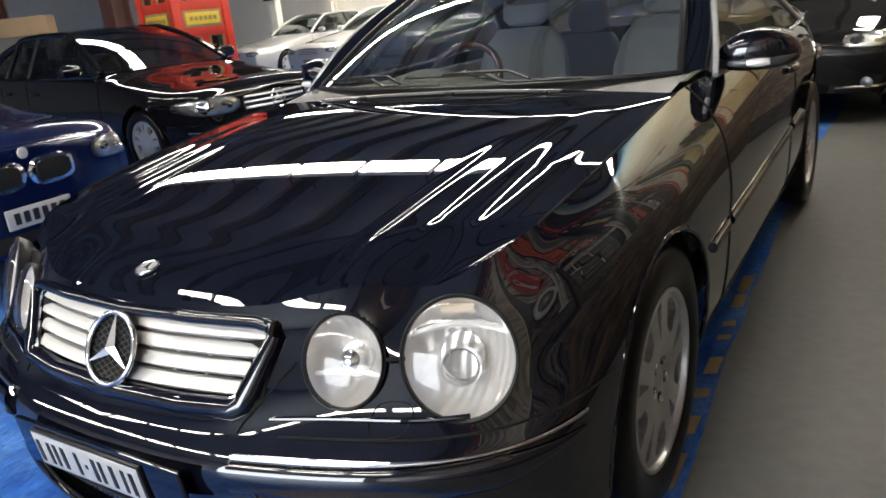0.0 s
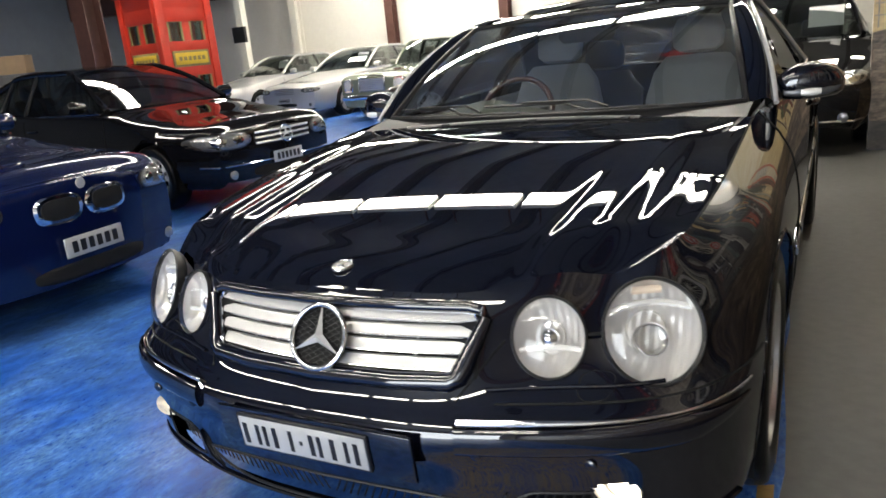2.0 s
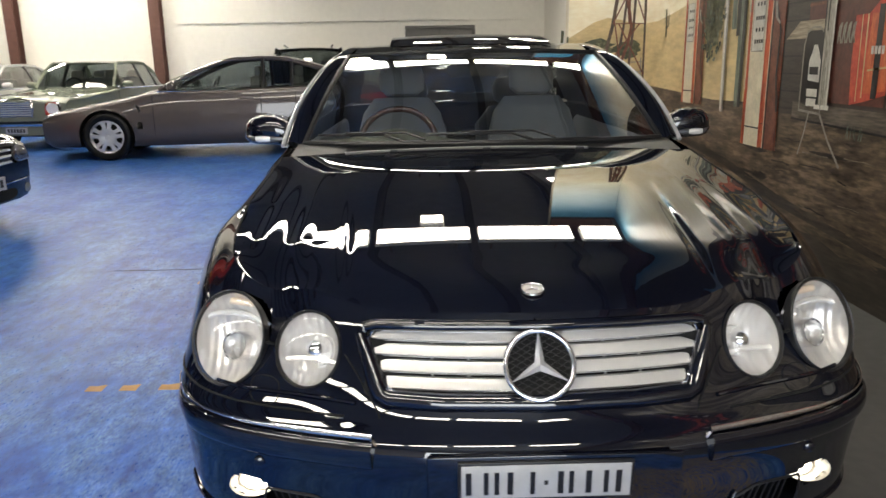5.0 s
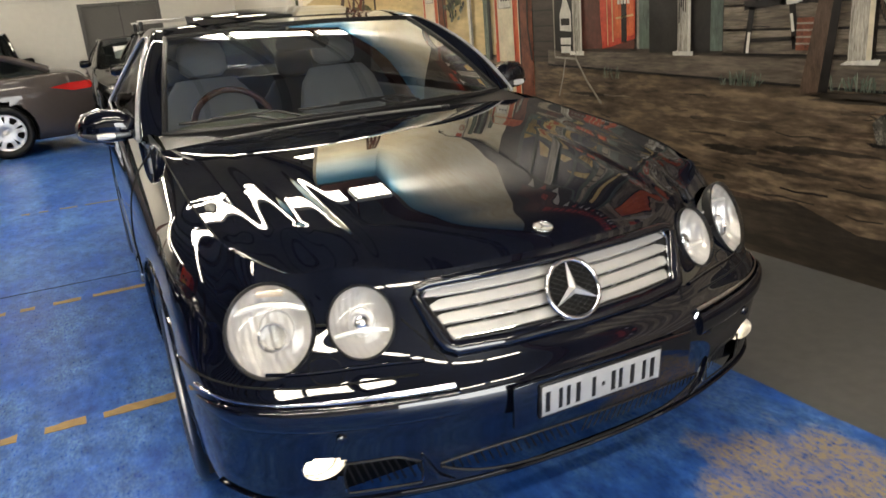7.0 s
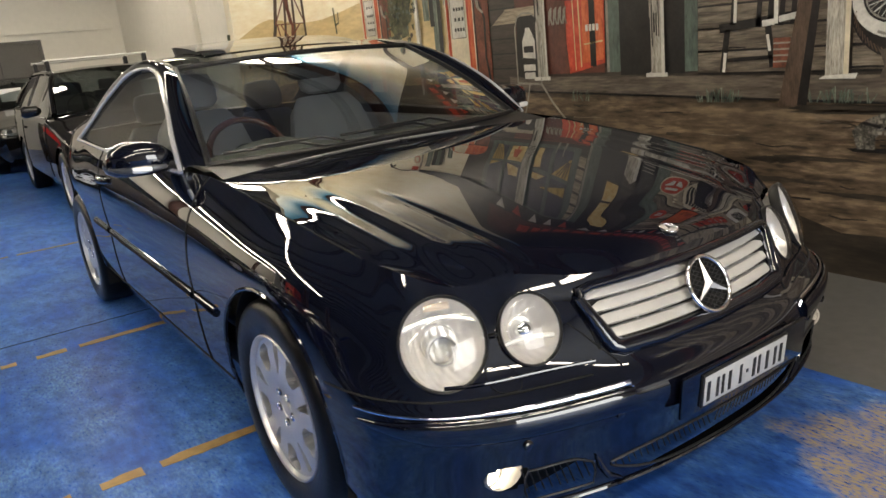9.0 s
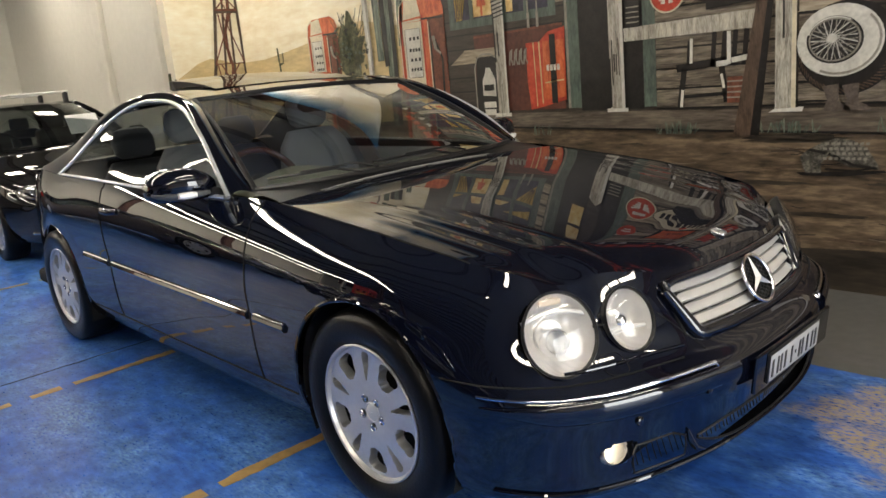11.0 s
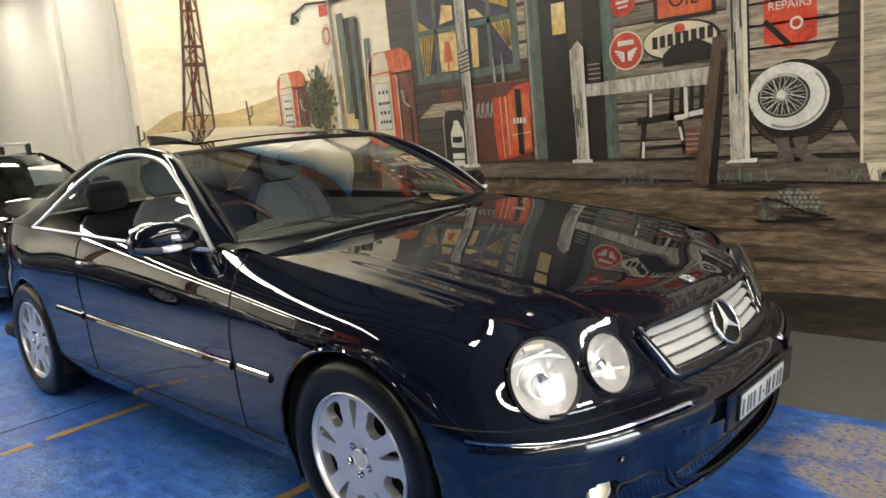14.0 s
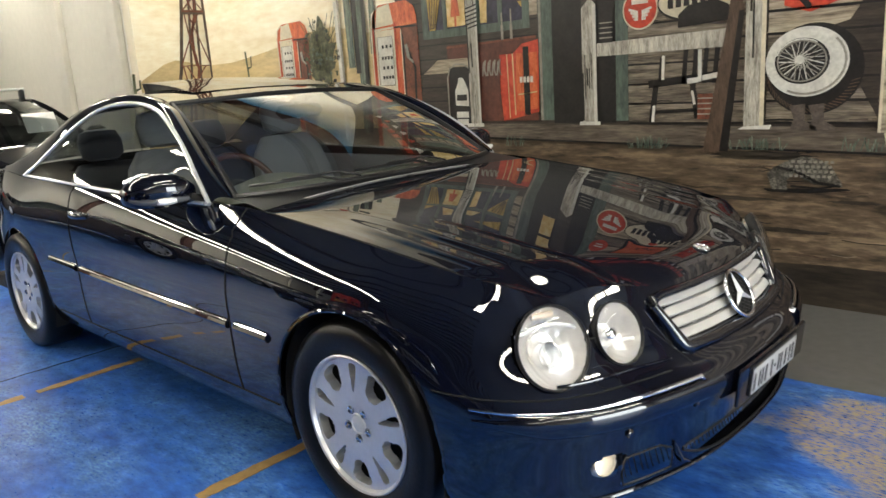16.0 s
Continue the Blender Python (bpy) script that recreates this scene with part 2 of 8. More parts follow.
# ---- the showroom shell ----
def floor_paint():
    """Blue floor paint, scuffed and worn through to pale concrete."""
    m, nt, b = nodes_of("blue_floor_paint")
    tc = nt.nodes.new("ShaderNodeTexCoord")

    def noise_tex(scale, detail=6.0, rough=0.6, stretch=(1, 1, 1)):
        mp = nt.nodes.new("ShaderNodeMapping")
        mp.inputs["Scale"].default_value = stretch
        nt.links.new(tc.outputs["Object"], mp.inputs["Vector"])
        n = nt.nodes.new("ShaderNodeTexNoise")
        n.inputs["Scale"].default_value = scale
        n.inputs["Detail"].default_value = detail
        n.inputs["Roughness"].default_value = rough
        nt.links.new(mp.outputs[0], n.inputs["Vector"])
        return n

    def ramp(src, a, c, lo=0.0, hi=1.0):
        r = nt.nodes.new("ShaderNodeMapRange")
        r.inputs["From Min"].default_value, r.inputs["From Max"].default_value = a, c
        r.inputs["To Min"].default_value, r.inputs["To Max"].default_value = lo, hi
        nt.links.new(src, r.inputs["Value"])
        return r.outputs[0]

    def mixed(fac, c1, c2):
        mx = nt.nodes.new("ShaderNodeMix")
        mx.data_type = "RGBA"
        nt.links.new(fac, mx.inputs["Factor"])
        for sock, c in ((mx.inputs[6], c1), (mx.inputs[7], c2)):
            if isinstance(c, tuple):
                sock.default_value = (*c, 1)
            else:
                nt.links.new(c, sock)
        return mx.outputs[2]

    broad, scuff, fine = noise_tex(0.8, 4), noise_tex(2.2, 7, 0.60, (1.5, 0.9, 1)), noise_tex(46, 5, 0.6, (2.2, 0.8, 1))
    col = mixed(ramp(broad.outputs["Fac"], 0.22, 0.78), (0.010, 0.068, 0.35), (0.030, 0.125, 0.45))
    haze = nt.nodes.new("ShaderNodeMath")
    haze.operation = "MULTIPLY"
    nt.links.new(ramp(scuff.outputs["Fac"], 0.40, 0.70), haze.inputs[0])
    nt.links.new(ramp(fine.outputs["Fac"], 0.34, 0.70, 0.0, 0.85), haze.inputs[1])
    col = mixed(haze.outputs[0], col, (0.20, 0.40, 0.60))
    worn = nt.nodes.new("ShaderNodeMath")
    worn.operation = "MULTIPLY"
    # a worn patch with a ragged edge in front of the parking bay
    sep = nt.nodes.new("ShaderNodeSeparateXYZ")
    nt.links.new(tc.outputs["Object"], sep.inputs[0])
    def bump_at(sock, centre, width):
        d = nt.nodes.new("ShaderNodeMath"); d.operation = "SUBTRACT"; d.inputs[1].default_value = centre
        nt.links.new(sock, d.inputs[0])
        a = nt.nodes.new("ShaderNodeMath"); a.operation = "ABSOLUTE"
        nt.links.new(d.outputs[0], a.inputs[0])
        return ramp(a.outputs[0], 0.0, width, 1.0, 0.0)
    zone = nt.nodes.new("ShaderNodeMath"); zone.operation = "MULTIPLY"
    nt.links.new(bump_at(sep.outputs[0], 0.55, 0.75), zone.inputs[0])
    nt.links.new(bump_at(sep.outputs[1], -1.15, 0.85), zone.inputs[1])
    rag = nt.nodes.new("ShaderNodeMath"); rag.operation = "ADD"
    nt.links.new(ramp(zone.outputs[0], 0.0, 0.6, 0.0, 0.50), rag.inputs[0])
    nt.links.new(scuff.outputs["Fac"], rag.inputs[1])
    nt.links.new(ramp(rag.outputs[0], 0.88, 1.01), worn.inputs[0])
    nt.links.new(ramp(fine.outputs["Fac"], 0.34, 0.56), worn.inputs[1])
    streak = noise_tex(8, 9, 0.68, (2.2, 1.0, 1))
    vein = nt.nodes.new("ShaderNodeVectorMath")
    vein.operation = "SCALE"
    nt.links.new(col, vein.inputs[0])
    nt.links.new(ramp(streak.outputs["Fac"], 0.26, 0.74, 0.42, 1.50), vein.inputs["Scale"])
    col = mixed(worn.outputs[0], vein.outputs[0], (0.33, 0.26, 0.17))
    nt.links.new(col, b.inputs["Base Color"])
    nt.links.new(ramp(fine.outputs["Fac"], 0.2, 0.8, 0.24, 0.38), b.inputs["Roughness"])
    b.inputs["Specular IOR Level"].default_value = 0.13
    bp = nt.nodes.new("ShaderNodeBump")
    bp.inputs["Strength"].default_value = 0.05
    bp.inputs["Distance"].default_value = 0.003
    nt.links.new(fine.outputs["Fac"], bp.inputs["Height"])
    nt.links.new(bp.outputs[0], b.inputs["Normal"])
    return m


BLUE_FLOOR = floor_paint()
GREY_FLOOR = plain("grey_floor_paint", (0.100, 0.099, 0.094), 0.46, vary=0.22, scale=18, bump=0.15)
LINE_YELLOW = plain("worn_yellow_line", (0.34, 0.21, 0.07), 0.5, vary=0.4, scale=25)
WALL_WHITE = plain("white_wall_paint", (0.74, 0.72, 0.66), 0.6, vary=0.05, scale=9, bump=0.1)
STUB_CREAM = plain("cream_wall_paint", (0.66, 0.60, 0.47), 0.6, vary=0.06, scale=9, bump=0.1)
SHEET = plain("roof_sheet", (0.235, 0.235, 0.23), 0.55, 0.2, vary=0.15, scale=6)
RAFTER = plain("dark_steel", (0.065, 0.058, 0.055), 0.6, vary=0.25, scale=12)
WEST_GREY = plain("blue_grey_wall", (0.26, 0.29, 0.33), 0.6, vary=0.08, scale=5)
STEEL = plain("red_oxide_steel", (0.10, 0.045, 0.035), 0.55, vary=0.25, scale=12, bump=0.2)
DOOR_GREY = plain("door_grey", (0.11, 0.105, 0.10), 0.5, vary=0.1)


def slab(name, lo, hi, material, label="", kind="structure", bevel=0.0):
    size = [hi[i] - lo[i] for i in range(3)]
    at = [(hi[i] + lo[i]) / 2 for i in range(3)]
    ob = part(name, box_bm(size, (0, 0, 0), bevel), material, None, label)
    ob.location = at
    return tagged(ob, label, kind=kind)


def quad_sheet(name, corners, thick, material, label=""):
    """A flat polygon in the ground plane, with thickness upward."""
    bm = prism_bm([(x, y) for x, y in corners], thick, lambda u, v, w: Vector((u, v, w)))
    ob = part(name, bm, material, None, label, smooth=False)
    return tagged(ob, label, kind="structure")


def edge_x(y):
    """Where the blue floor paint ends along the bay."""
    return float(np.interp(y, (-9, 0, 1.8, 4.3, 6.2, 15), (1.298, 0.922, 0.838, 0.79, 0.835, 0.86)))


floor = quad_sheet("floor", [(LEFT_X, NEAR_Y), (2.8, NEAR_Y), (2.8, BACK_Y), (LEFT_X, BACK_Y)], -0.2, GREY_FLOOR, "grey painted concrete floor of the showroom")
rng = random.Random(4)
edge = []
for i in range(90):
    y = NEAR_Y + 0.02 + (BACK_Y - NEAR_Y - 0.04) * i / 89
    edge.append((edge_x(y) + rng.uniform(-0.015, 0.015), y))
blue_bay = quad_sheet("floor_paint", [(LEFT_X + 0.02, BACK_Y - 0.02), (LEFT_X + 0.02, NEAR_Y + 0.02)] + edge, 0.003, BLUE_FLOOR, "scuffed blue painted floor, worn to pale concrete in patches")
blue_bay.location.z = 0.001


def bay_line(x0, x1, y, turn=0.0):
    """A worn yellow dash painted across the floor."""
    g = random.Random(int(y * 100))
    top, bot, x = [], [], x0
    while x < x1:
        top.append((x, 0.03 + g.uniform(-0.008, 0.004)))
        bot.append((x, -0.03 + g.uniform(-0.004, 0.008)))
        x += 0.035
    ob = part("bay_line", prism_bm(top + bot[::-1], 0.0015, lambda u, v, w: Vector((u, v, w))), LINE_YELLOW, None, smooth=False)
    ob.location = (0, y, 0.0045)
    return tagged(ob, "worn yellow line painted on the blue floor", kind="structure")


for y in (0.575, 2.115, 4.86):
    for x0, x1 in ((-1.66, -1.58), (-1.52, -1.42), (-1.36, -1.2), (-1.16, -0.62), (-0.55, 0.3)):
        bay_line(x0, x1, y)
g = random.Random(11)
y = -0.2
while y < 1.5:
    n = g.uniform(0.05, 0.2)
    ob = part("edge_line", prism_bm([(-0.02, 0), (0.022, 0.02), (0.018, n), (-0.024, n - 0.02)], 0.0015, lambda u, v, w: Vector((u, v, w))), LINE_YELLOW, None, smooth=False)
    ob.location = (edge_x(y) - 0.035, y, 0.0045)
    tagged(ob, "chipped yellow edge line of the blue floor", kind="structure")
    y += n + g.uniform(0.02, 0.15)

wall_east = slab("wall_east", (WALL_X, NEAR_Y, 0), (WALL_X + 0.2, 5.6, ROOF_Z), WALL_WHITE, "wall carrying the painted roadside mural")
wall_stub = slab("wall_stub", (1.24, 5.6, 0), (WALL_X + 0.2, 5.75, ROOF_Z), STUB_CREAM, "short return wall with the end of the mural")
wall_side = slab("wall_side", (2.6, 5.75, 0), (2.8, BACK_Y, ROOF_Z), WALL_WHITE, "white painted side wall with piers")
wall_north = slab("wall_north", (LEFT_X, BACK_Y, 0), (2.8, BACK_Y + 0.2, ROOF_Z), WALL_WHITE, "cream painted far wall of the showroom")
wall_west = slab("wall_west", (LEFT_X - 0.2, NEAR_Y, 0), (LEFT_X, BACK_Y + 0.2, ROOF_Z), WEST_GREY, "blue-grey painted wall")
wall_south = slab("wall_south", (LEFT_X - 0.2, NEAR_Y - 0.2, 0), (DOOR_X0, NEAR_Y, ROOF_Z), WALL_WHITE, "white painted wall beside the open roller door")
slab("wall_south", (DOOR_X1, NEAR_Y - 0.2, 0), (WALL_X + 0.2, NEAR_Y, ROOF_Z), WALL_WHITE, "white painted wall beside the open roller door")
slab("wall_south", (DOOR_X0, NEAR_Y - 0.2, DOOR_TOP), (DOOR_X1, NEAR_Y, ROOF_Z), WALL_WHITE, "white painted wall over the open roller door")
ceiling = slab("ceiling", (LEFT_X - 0.2, NEAR_Y - 0.2, ROOF_Z), (2.8, BACK_Y + 0.2, ROOF_Z + 0.1), SHEET, "grey metal roof sheets over steel purlins")
for i, y in enumerate((6.9, 8.9, 10.9)):
    slab("pier", (2.5, y - 0.16, 0), (2.6, y + 0.16, ROOF_Z), WALL_WHITE, "shallow white pier on the side wall", bevel=0.01)
slab("trim", (-5.9, BACK_Y - 0.05, 2.30), (2.4, BACK_Y, 2.36), WALL_WHITE, "ledge along the cream far wall")
slab("trim", (-6.3, BACK_Y - 0.03, 3.3), (2.4, BACK_Y, 3.34), WALL_WHITE, "ledge along the cream far wall")
for x in (-12.95, -9.75, -6.45):
    ob = part("steel_column", joined(box_bm((0.24, 0.02, ROOF_Z), (0, -0.12, ROOF_Z / 2)), box_bm((0.24, 0.02, ROOF_Z), (0, 0.12, ROOF_Z / 2)), box_bm((0.02, 0.22, ROOF_Z), (0, 0, ROOF_Z / 2))), STEEL if x > -12 else WALL_WHITE, None)
    ob.location = (x, BACK_Y - 0.2, 0)
    tagged(ob, "steel column against the far wall", "column", "columns", "structure")
for x, y in ((-10.9, 7.3), (-13.6, 6.6)):
    ob = part("steel_column", joined(box_bm((0.36, 0.03, ROOF_Z), (0, -0.17, ROOF_Z / 2)), box_bm((0.36, 0.03, ROOF_Z), (0, 0.17, ROOF_Z / 2)), box_bm((0.03, 0.32, ROOF_Z), (0, 0, ROOF_Z / 2))), STEEL, None)
    ob.location = (x, y, 0)
    tagged(ob, "thick brown steel column standing in the showroom", "column", "columns", "structure")
slab("bulkhead", (LEFT_X, BACK_Y - 2.2, 3.05), (-12.9, BACK_Y - 1.9, ROOF_Z), STEEL, "dark brown beam below the roof")
# unseen dark slabs, added so reflections turn dark above the mural
slab("bulkhead", (WALL_X - 0.06, NEAR_Y, 4.20), (WALL_X, 5.54, ROOF_Z), STEEL, "dark band added above the painted wall, out of view")
slab("bulkhead", (1.24, 5.54, 4.20), (WALL_X, 5.6, ROOF_Z), STEEL, "dark band added above the painted wall, out of view")
# grey double door in the far wall
slab("door_1", (-0.63, BACK_Y - 0.06, 0), (0.88, BACK_Y - 0.001, 2.12), DOOR_GREY, "dark grey double door in the far wall", bevel=0.005)
slab("door_frame", (-0.70, BACK_Y - 0.09, 0), (-0.63, BACK_Y - 0.001, 2.18), DOOR_GREY, "dark door frame")
slab("door_frame", (0.88, BACK_Y - 0.09, 0), (0.95, BACK_Y - 0.001, 2.18), DOOR_GREY, "dark door frame")
slab("door_frame", (-0.63, BACK_Y - 0.09, 2.12), (0.88, BACK_Y - 0.001, 2.18), DOOR_GREY, "dark door frame")
slab("door_seam", (0.11, BACK_Y - 0.064, 0.02), (0.12, BACK_Y - 0.061, 2.10), BLACK, "gap between the door leaves")
slab("wall_panel", (-13.3, BACK_Y - 2.5, 1.85), (-12.9, BACK_Y - 2.4, 2.25), BLACK, "small dark switch panel on a post")
slab("panel_post", (-13.2, BACK_Y - 2.4, 0), (-13.0, BACK_Y - 2.2, ROOF_Z), WALL_WHITE, "white post with a dark switch panel")
# roof members: rafters along the bay, over the light panels
BAY_Y = -1.7
for i in range(19):
    x = 1.45 - 1.2 * i
    ob = part("rafter", joined(box_bm((0.10, BACK_Y - BAY_Y, 0.02), (0, 0, 0.1)), box_bm((0.10, BACK_Y - BAY_Y, 0.02), (0, 0, -0.1)), box_bm((0.015, BACK_Y - BAY_Y, 0.2))), RAFTER, None)
    ob.location = (x, (BACK_Y + BAY_Y) / 2, ROOF_Z - 0.112)
    tagged(ob, "brown steel roof beam", kind="structure")


def light_panel(x, y, length=1.06, width=0.46):
    """A white tray light hung between two beams, with a glowing diffuser and rim."""
    t = thing("light_panel", "long white fluorescent light tray under the roof", "lamp", (x, y, LIGHT_Z), group="light trays")
    part("diffuser", box_bm((length - 0.04, width - 0.04, 0.02), (0, 0, -0.012), 0.004), TUBE, t)
    part("housing", box_bm((length, width, 0.07), (0, 0, 0.036), 0.01), WHITE_PLASTIC, t)
    for sx in (-1, 1):
        part("hanger", box_bm((0.02, 0.02, ROOF_Z - LIGHT_Z - 0.06), (sx * length * 0.35, 0, (ROOF_Z - LIGHT_Z + 0.06) / 2)), STEEL, t)
    return t


# the row at y -4.4 is unseen, placed to brighten the coupe's nose
for y, first, count in ((-4.4, 0, 13), (-1.2, 1, 4), (5.05, 0, 9)):
    for i in range(first, count):
        light_panel(0.85 - 1.2 * i, y, 1.12 if y > 0 else 1.06, 0.34)
light_panel(1.74, 5.05, 0.46, 0.34)
light_panel(-0.24, 5.50, 0.30, 0.22)
for y in (11.4, 14.4):
    for i in range(5, 11):
        light_panel(0.95 - 1.2 * i, y)
# the three at x 1.75 are unseen extras that brighten the side wall
for x, y in ((-0.25, 9.6), (0.95, 12.2), (-2.65, 12.8), (1.75, 7.6), (1.75, 10.2), (1.75, 12.8)):
    light_panel(x, y, 0.5, 0.5)

# a dirty saw-cut joint across the slab
JOINT_DIRT = plain("joint_dirt", (0.018, 0.024, 0.04), 0.8, vary=0.4, scale=40)
g = random.Random(12)
near_side = [(x, 2.43 + g.uniform(-0.005, 0.005)) for x in np.linspace(-2.3, 0.80, 40)]
far_side = [(x, y + 0.008 + 0.006 * g.random()) for x, y in reversed(near_side)]
quad_sheet("floor_joint", near_side + far_side, 0.0016, JOINT_DIRT, "dark dirty joint across the blue floor").location.z = 0.0046


# ---- the dark coupe ----
coupe = thing("coupe_car", "glossy black-blue two-door luxury coupe with twin oval headlamps", "car")

SIDE_Y = [0.0, 0.40, 0.75, 1.4, 2.1, 2.55, 2.885, 3.3, 3.75]


def side_row(keys):
    """keys: (y, x, z) along the flank, filled in between."""
    ys, xs, zs = zip(*keys)
    return [(float(np.interp(y, ys, xs)), y, float(np.interp(y, ys, zs))) for y in SIDE_Y]


def rear(x, z, y=4.11):
    return [(x * 0.90, y - 0.10, z), (x * 0.52, y, z), (0.0, y + 0.02, z)]


# lines that run from the nose round the corner, along the flank and across the tail, from sill to shoulder
LINES = [
    [(0, -0.79, 0.20), (0.2, -0.785, 0.20), (0.36, -0.77, 0.20), (0.51, -0.74, 0.20), (0.63, -0.70, 0.20), (0.72, -0.65, 0.20), (0.79, -0.585, 0.20), (0.84, -0.50, 0.20), (0.87, -0.38, 0.20)] + side_row([(0, 0.862, 0.20), (3.75, 0.85, 0.23)]) + rear(0.8, 0.25, 4.05),
    [(0, -0.865, 0.235), (0.2, -0.857, 0.235), (0.36, -0.835, 0.235), (0.51, -0.795, 0.235), (0.63, -0.75, 0.235), (0.72, -0.70, 0.235), (0.80, -0.625, 0.235), (0.855, -0.53, 0.235), (0.885, -0.40, 0.235)] + side_row([(0, 0.89, 0.25), (3.75, 0.87, 0.28)]) + rear(0.83, 0.30, 4.09),
    [(0, -0.875, 0.33), (0.2, -0.868, 0.33), (0.36, -0.845, 0.33), (0.51, -0.805, 0.33), (0.63, -0.765, 0.33), (0.72, -0.715, 0.33), (0.80, -0.645, 0.33), (0.86, -0.545, 0.33), (0.893, -0.40, 0.33)] + side_row([(0, 0.912, 0.33), (3.75, 0.885, 0.36)]) + rear(0.85, 0.38, 4.11),
    [(0, -0.912, 0.42), (0.2, -0.902, 0.42), (0.36, -0.872, 0.42), (0.51, -0.83, 0.42), (0.63, -0.785, 0.42), (0.72, -0.735, 0.42), (0.805, -0.66, 0.42), (0.865, -0.555, 0.42), (0.90, -0.40, 0.42)] + side_row([(0, 0.922, 0.42), (3.75, 0.89, 0.44)]) + rear(0.86, 0.46, 4.12),
    [(0, -0.918, 0.495), (0.2, -0.908, 0.495), (0.36, -0.878, 0.495), (0.51, -0.835, 0.495), (0.63, -0.79, 0.495), (0.72, -0.74, 0.495), (0.805, -0.665, 0.495), (0.865, -0.56, 0.495), (0.90, -0.40, 0.495)] + side_row([(0, 0.926, 0.50), (3.75, 0.892, 0.52)]) + rear(0.86, 0.54, 4.12),
    [(0, -0.885, 0.535), (0.2, -0.873, 0.535), (0.36, -0.838, 0.535), (0.51, -0.785, 0.54), (0.63, -0.742, 0.54), (0.72, -0.693, 0.54), (0.80, -0.622, 0.54), (0.86, -0.52, 0.545), (0.898, -0.38, 0.55)] + side_row([(0, 0.927, 0.57), (3.75, 0.89, 0.60)]) + rear(0.85, 0.62, 4.10),
    [(0, -0.856, 0.575), (0.2, -0.843, 0.575), (0.36, -0.803, 0.58), (0.51, -0.735, 0.585), (0.63, -0.69, 0.59), (0.72, -0.64, 0.595), (0.80, -0.565, 0.60), (0.857, -0.46, 0.605), (0.896, -0.32, 0.61)] + side_row([(0, 0.923, 0.65), (1.4, 0.925, 0.66), (3.75, 0.885, 0.69)]) + rear(0.84, 0.71, 4.09),
    [(0, -0.812, 0.655), (0.2, -0.799, 0.655), (0.36, -0.758, 0.655), (0.51, -0.693, 0.66), (0.62, -0.645, 0.66), (0.715, -0.60, 0.665), (0.795, -0.515, 0.675), (0.85, -0.40, 0.685), (0.888, -0.25, 0.70)] + side_row([(0, 0.908, 0.745), (1.4, 0.917, 0.77), (2.885, 0.915, 0.80), (3.75, 0.87, 0.80)]) + rear(0.82, 0.80, 4.08),
    [(0, -0.782, 0.712), (0.2, -0.769, 0.713), (0.36, -0.728, 0.712), (0.51, -0.66, 0.722), (0.61, -0.598, 0.712), (0.71, -0.555, 0.735), (0.78, -0.45, 0.755), (0.825, -0.33, 0.779), (0.856, -0.16, 0.808)] + side_row([(0, 0.864, 0.822), (0.40, 0.872, 0.846), (0.75, 0.883, 0.863), (1.4, 0.897, 0.880), (2.1, 0.898, 0.895), (2.885, 0.88, 0.915), (3.75, 0.83, 0.90)]) + rear(0.79, 0.90, 4.05),
    [(0, -0.757, 0.752), (0.2, -0.744, 0.752), (0.36, -0.702, 0.752), (0.51, -0.62, 0.775), (0.61, -0.555, 0.758), (0.70, -0.505, 0.795), (0.745, -0.40, 0.823), (0.765, -0.26, 0.848), (0.776, -0.10, 0.873)] + side_row([(0, 0.78, 0.888), (0.40, 0.782, 0.934), (0.75, 0.80, 0.962), (1.4, 0.852, 0.966), (2.1, 0.855, 0.985), (2.55, 0.842, 0.998), (2.885, 0.82, 1.005), (3.3, 0.79, 1.003), (3.75, 0.755, 0.99)]) + [(0.68, 3.93, 0.98), (0.40, 4.0, 0.98), (0.0, 4.01, 0.98)],
]
NU, NV = 620, 96
lines = np.array(LINES)
# the tail draws in behind the rear wheels, later so at the shoulder
for k, draw in enumerate([(0, 0.060, 0.160, 0.155)] * 8 + [(0, 0.040, 0.145, 0.15), (0, 0.015, 0.115, 0.14)]):
    lines[k, :, 0] *= 1 - np.interp(lines[k, :, 1], (2.9 if k < 8 else 3.1, 3.3, 3.75, 4.0), draw)
shell = patch(lines.transpose(1, 0, 2), NU, NV)   # [along][up]
calm = np.clip((82 - np.arange(NV)) / 16.0, 0, 1)[None, :, None]
for _ in range(110):
    shell[1:-1] += calm * 0.25 * (shell[:-2] + shell[2:] - 2 * shell[1:-1])
for _ in range(8):
    shell[:, 1:-1] += calm[:, 1:-1] * 0.2 * (shell[:, :-2] + shell[:, 2:] - 2 * shell[:, 1:-1])
# the wings run smoothly from the lamps into the doors
flow = (np.clip((np.arange(NU) - 190) / 30.0, 0, 1)[:, None] * np.clip((94 - np.arange(NV)) / 8.0, 0, 1)[None, :])[:, :, None]
for _ in range(160):
    shell[1:-1] += flow[1:-1] * 0.25 * (shell[:-2] + shell[2:] - 2 * shell[1:-1])
for _ in range(24):
    shell[:, 1:-1] += flow[:, 1:-1] * 0.2 * (shell[:, :-2] + shell[:, 2:] - 2 * shell[:, 1:-1])
ARCH_R, HUB_Z, WHEELBASE = 0.372, 0.335, 2.885


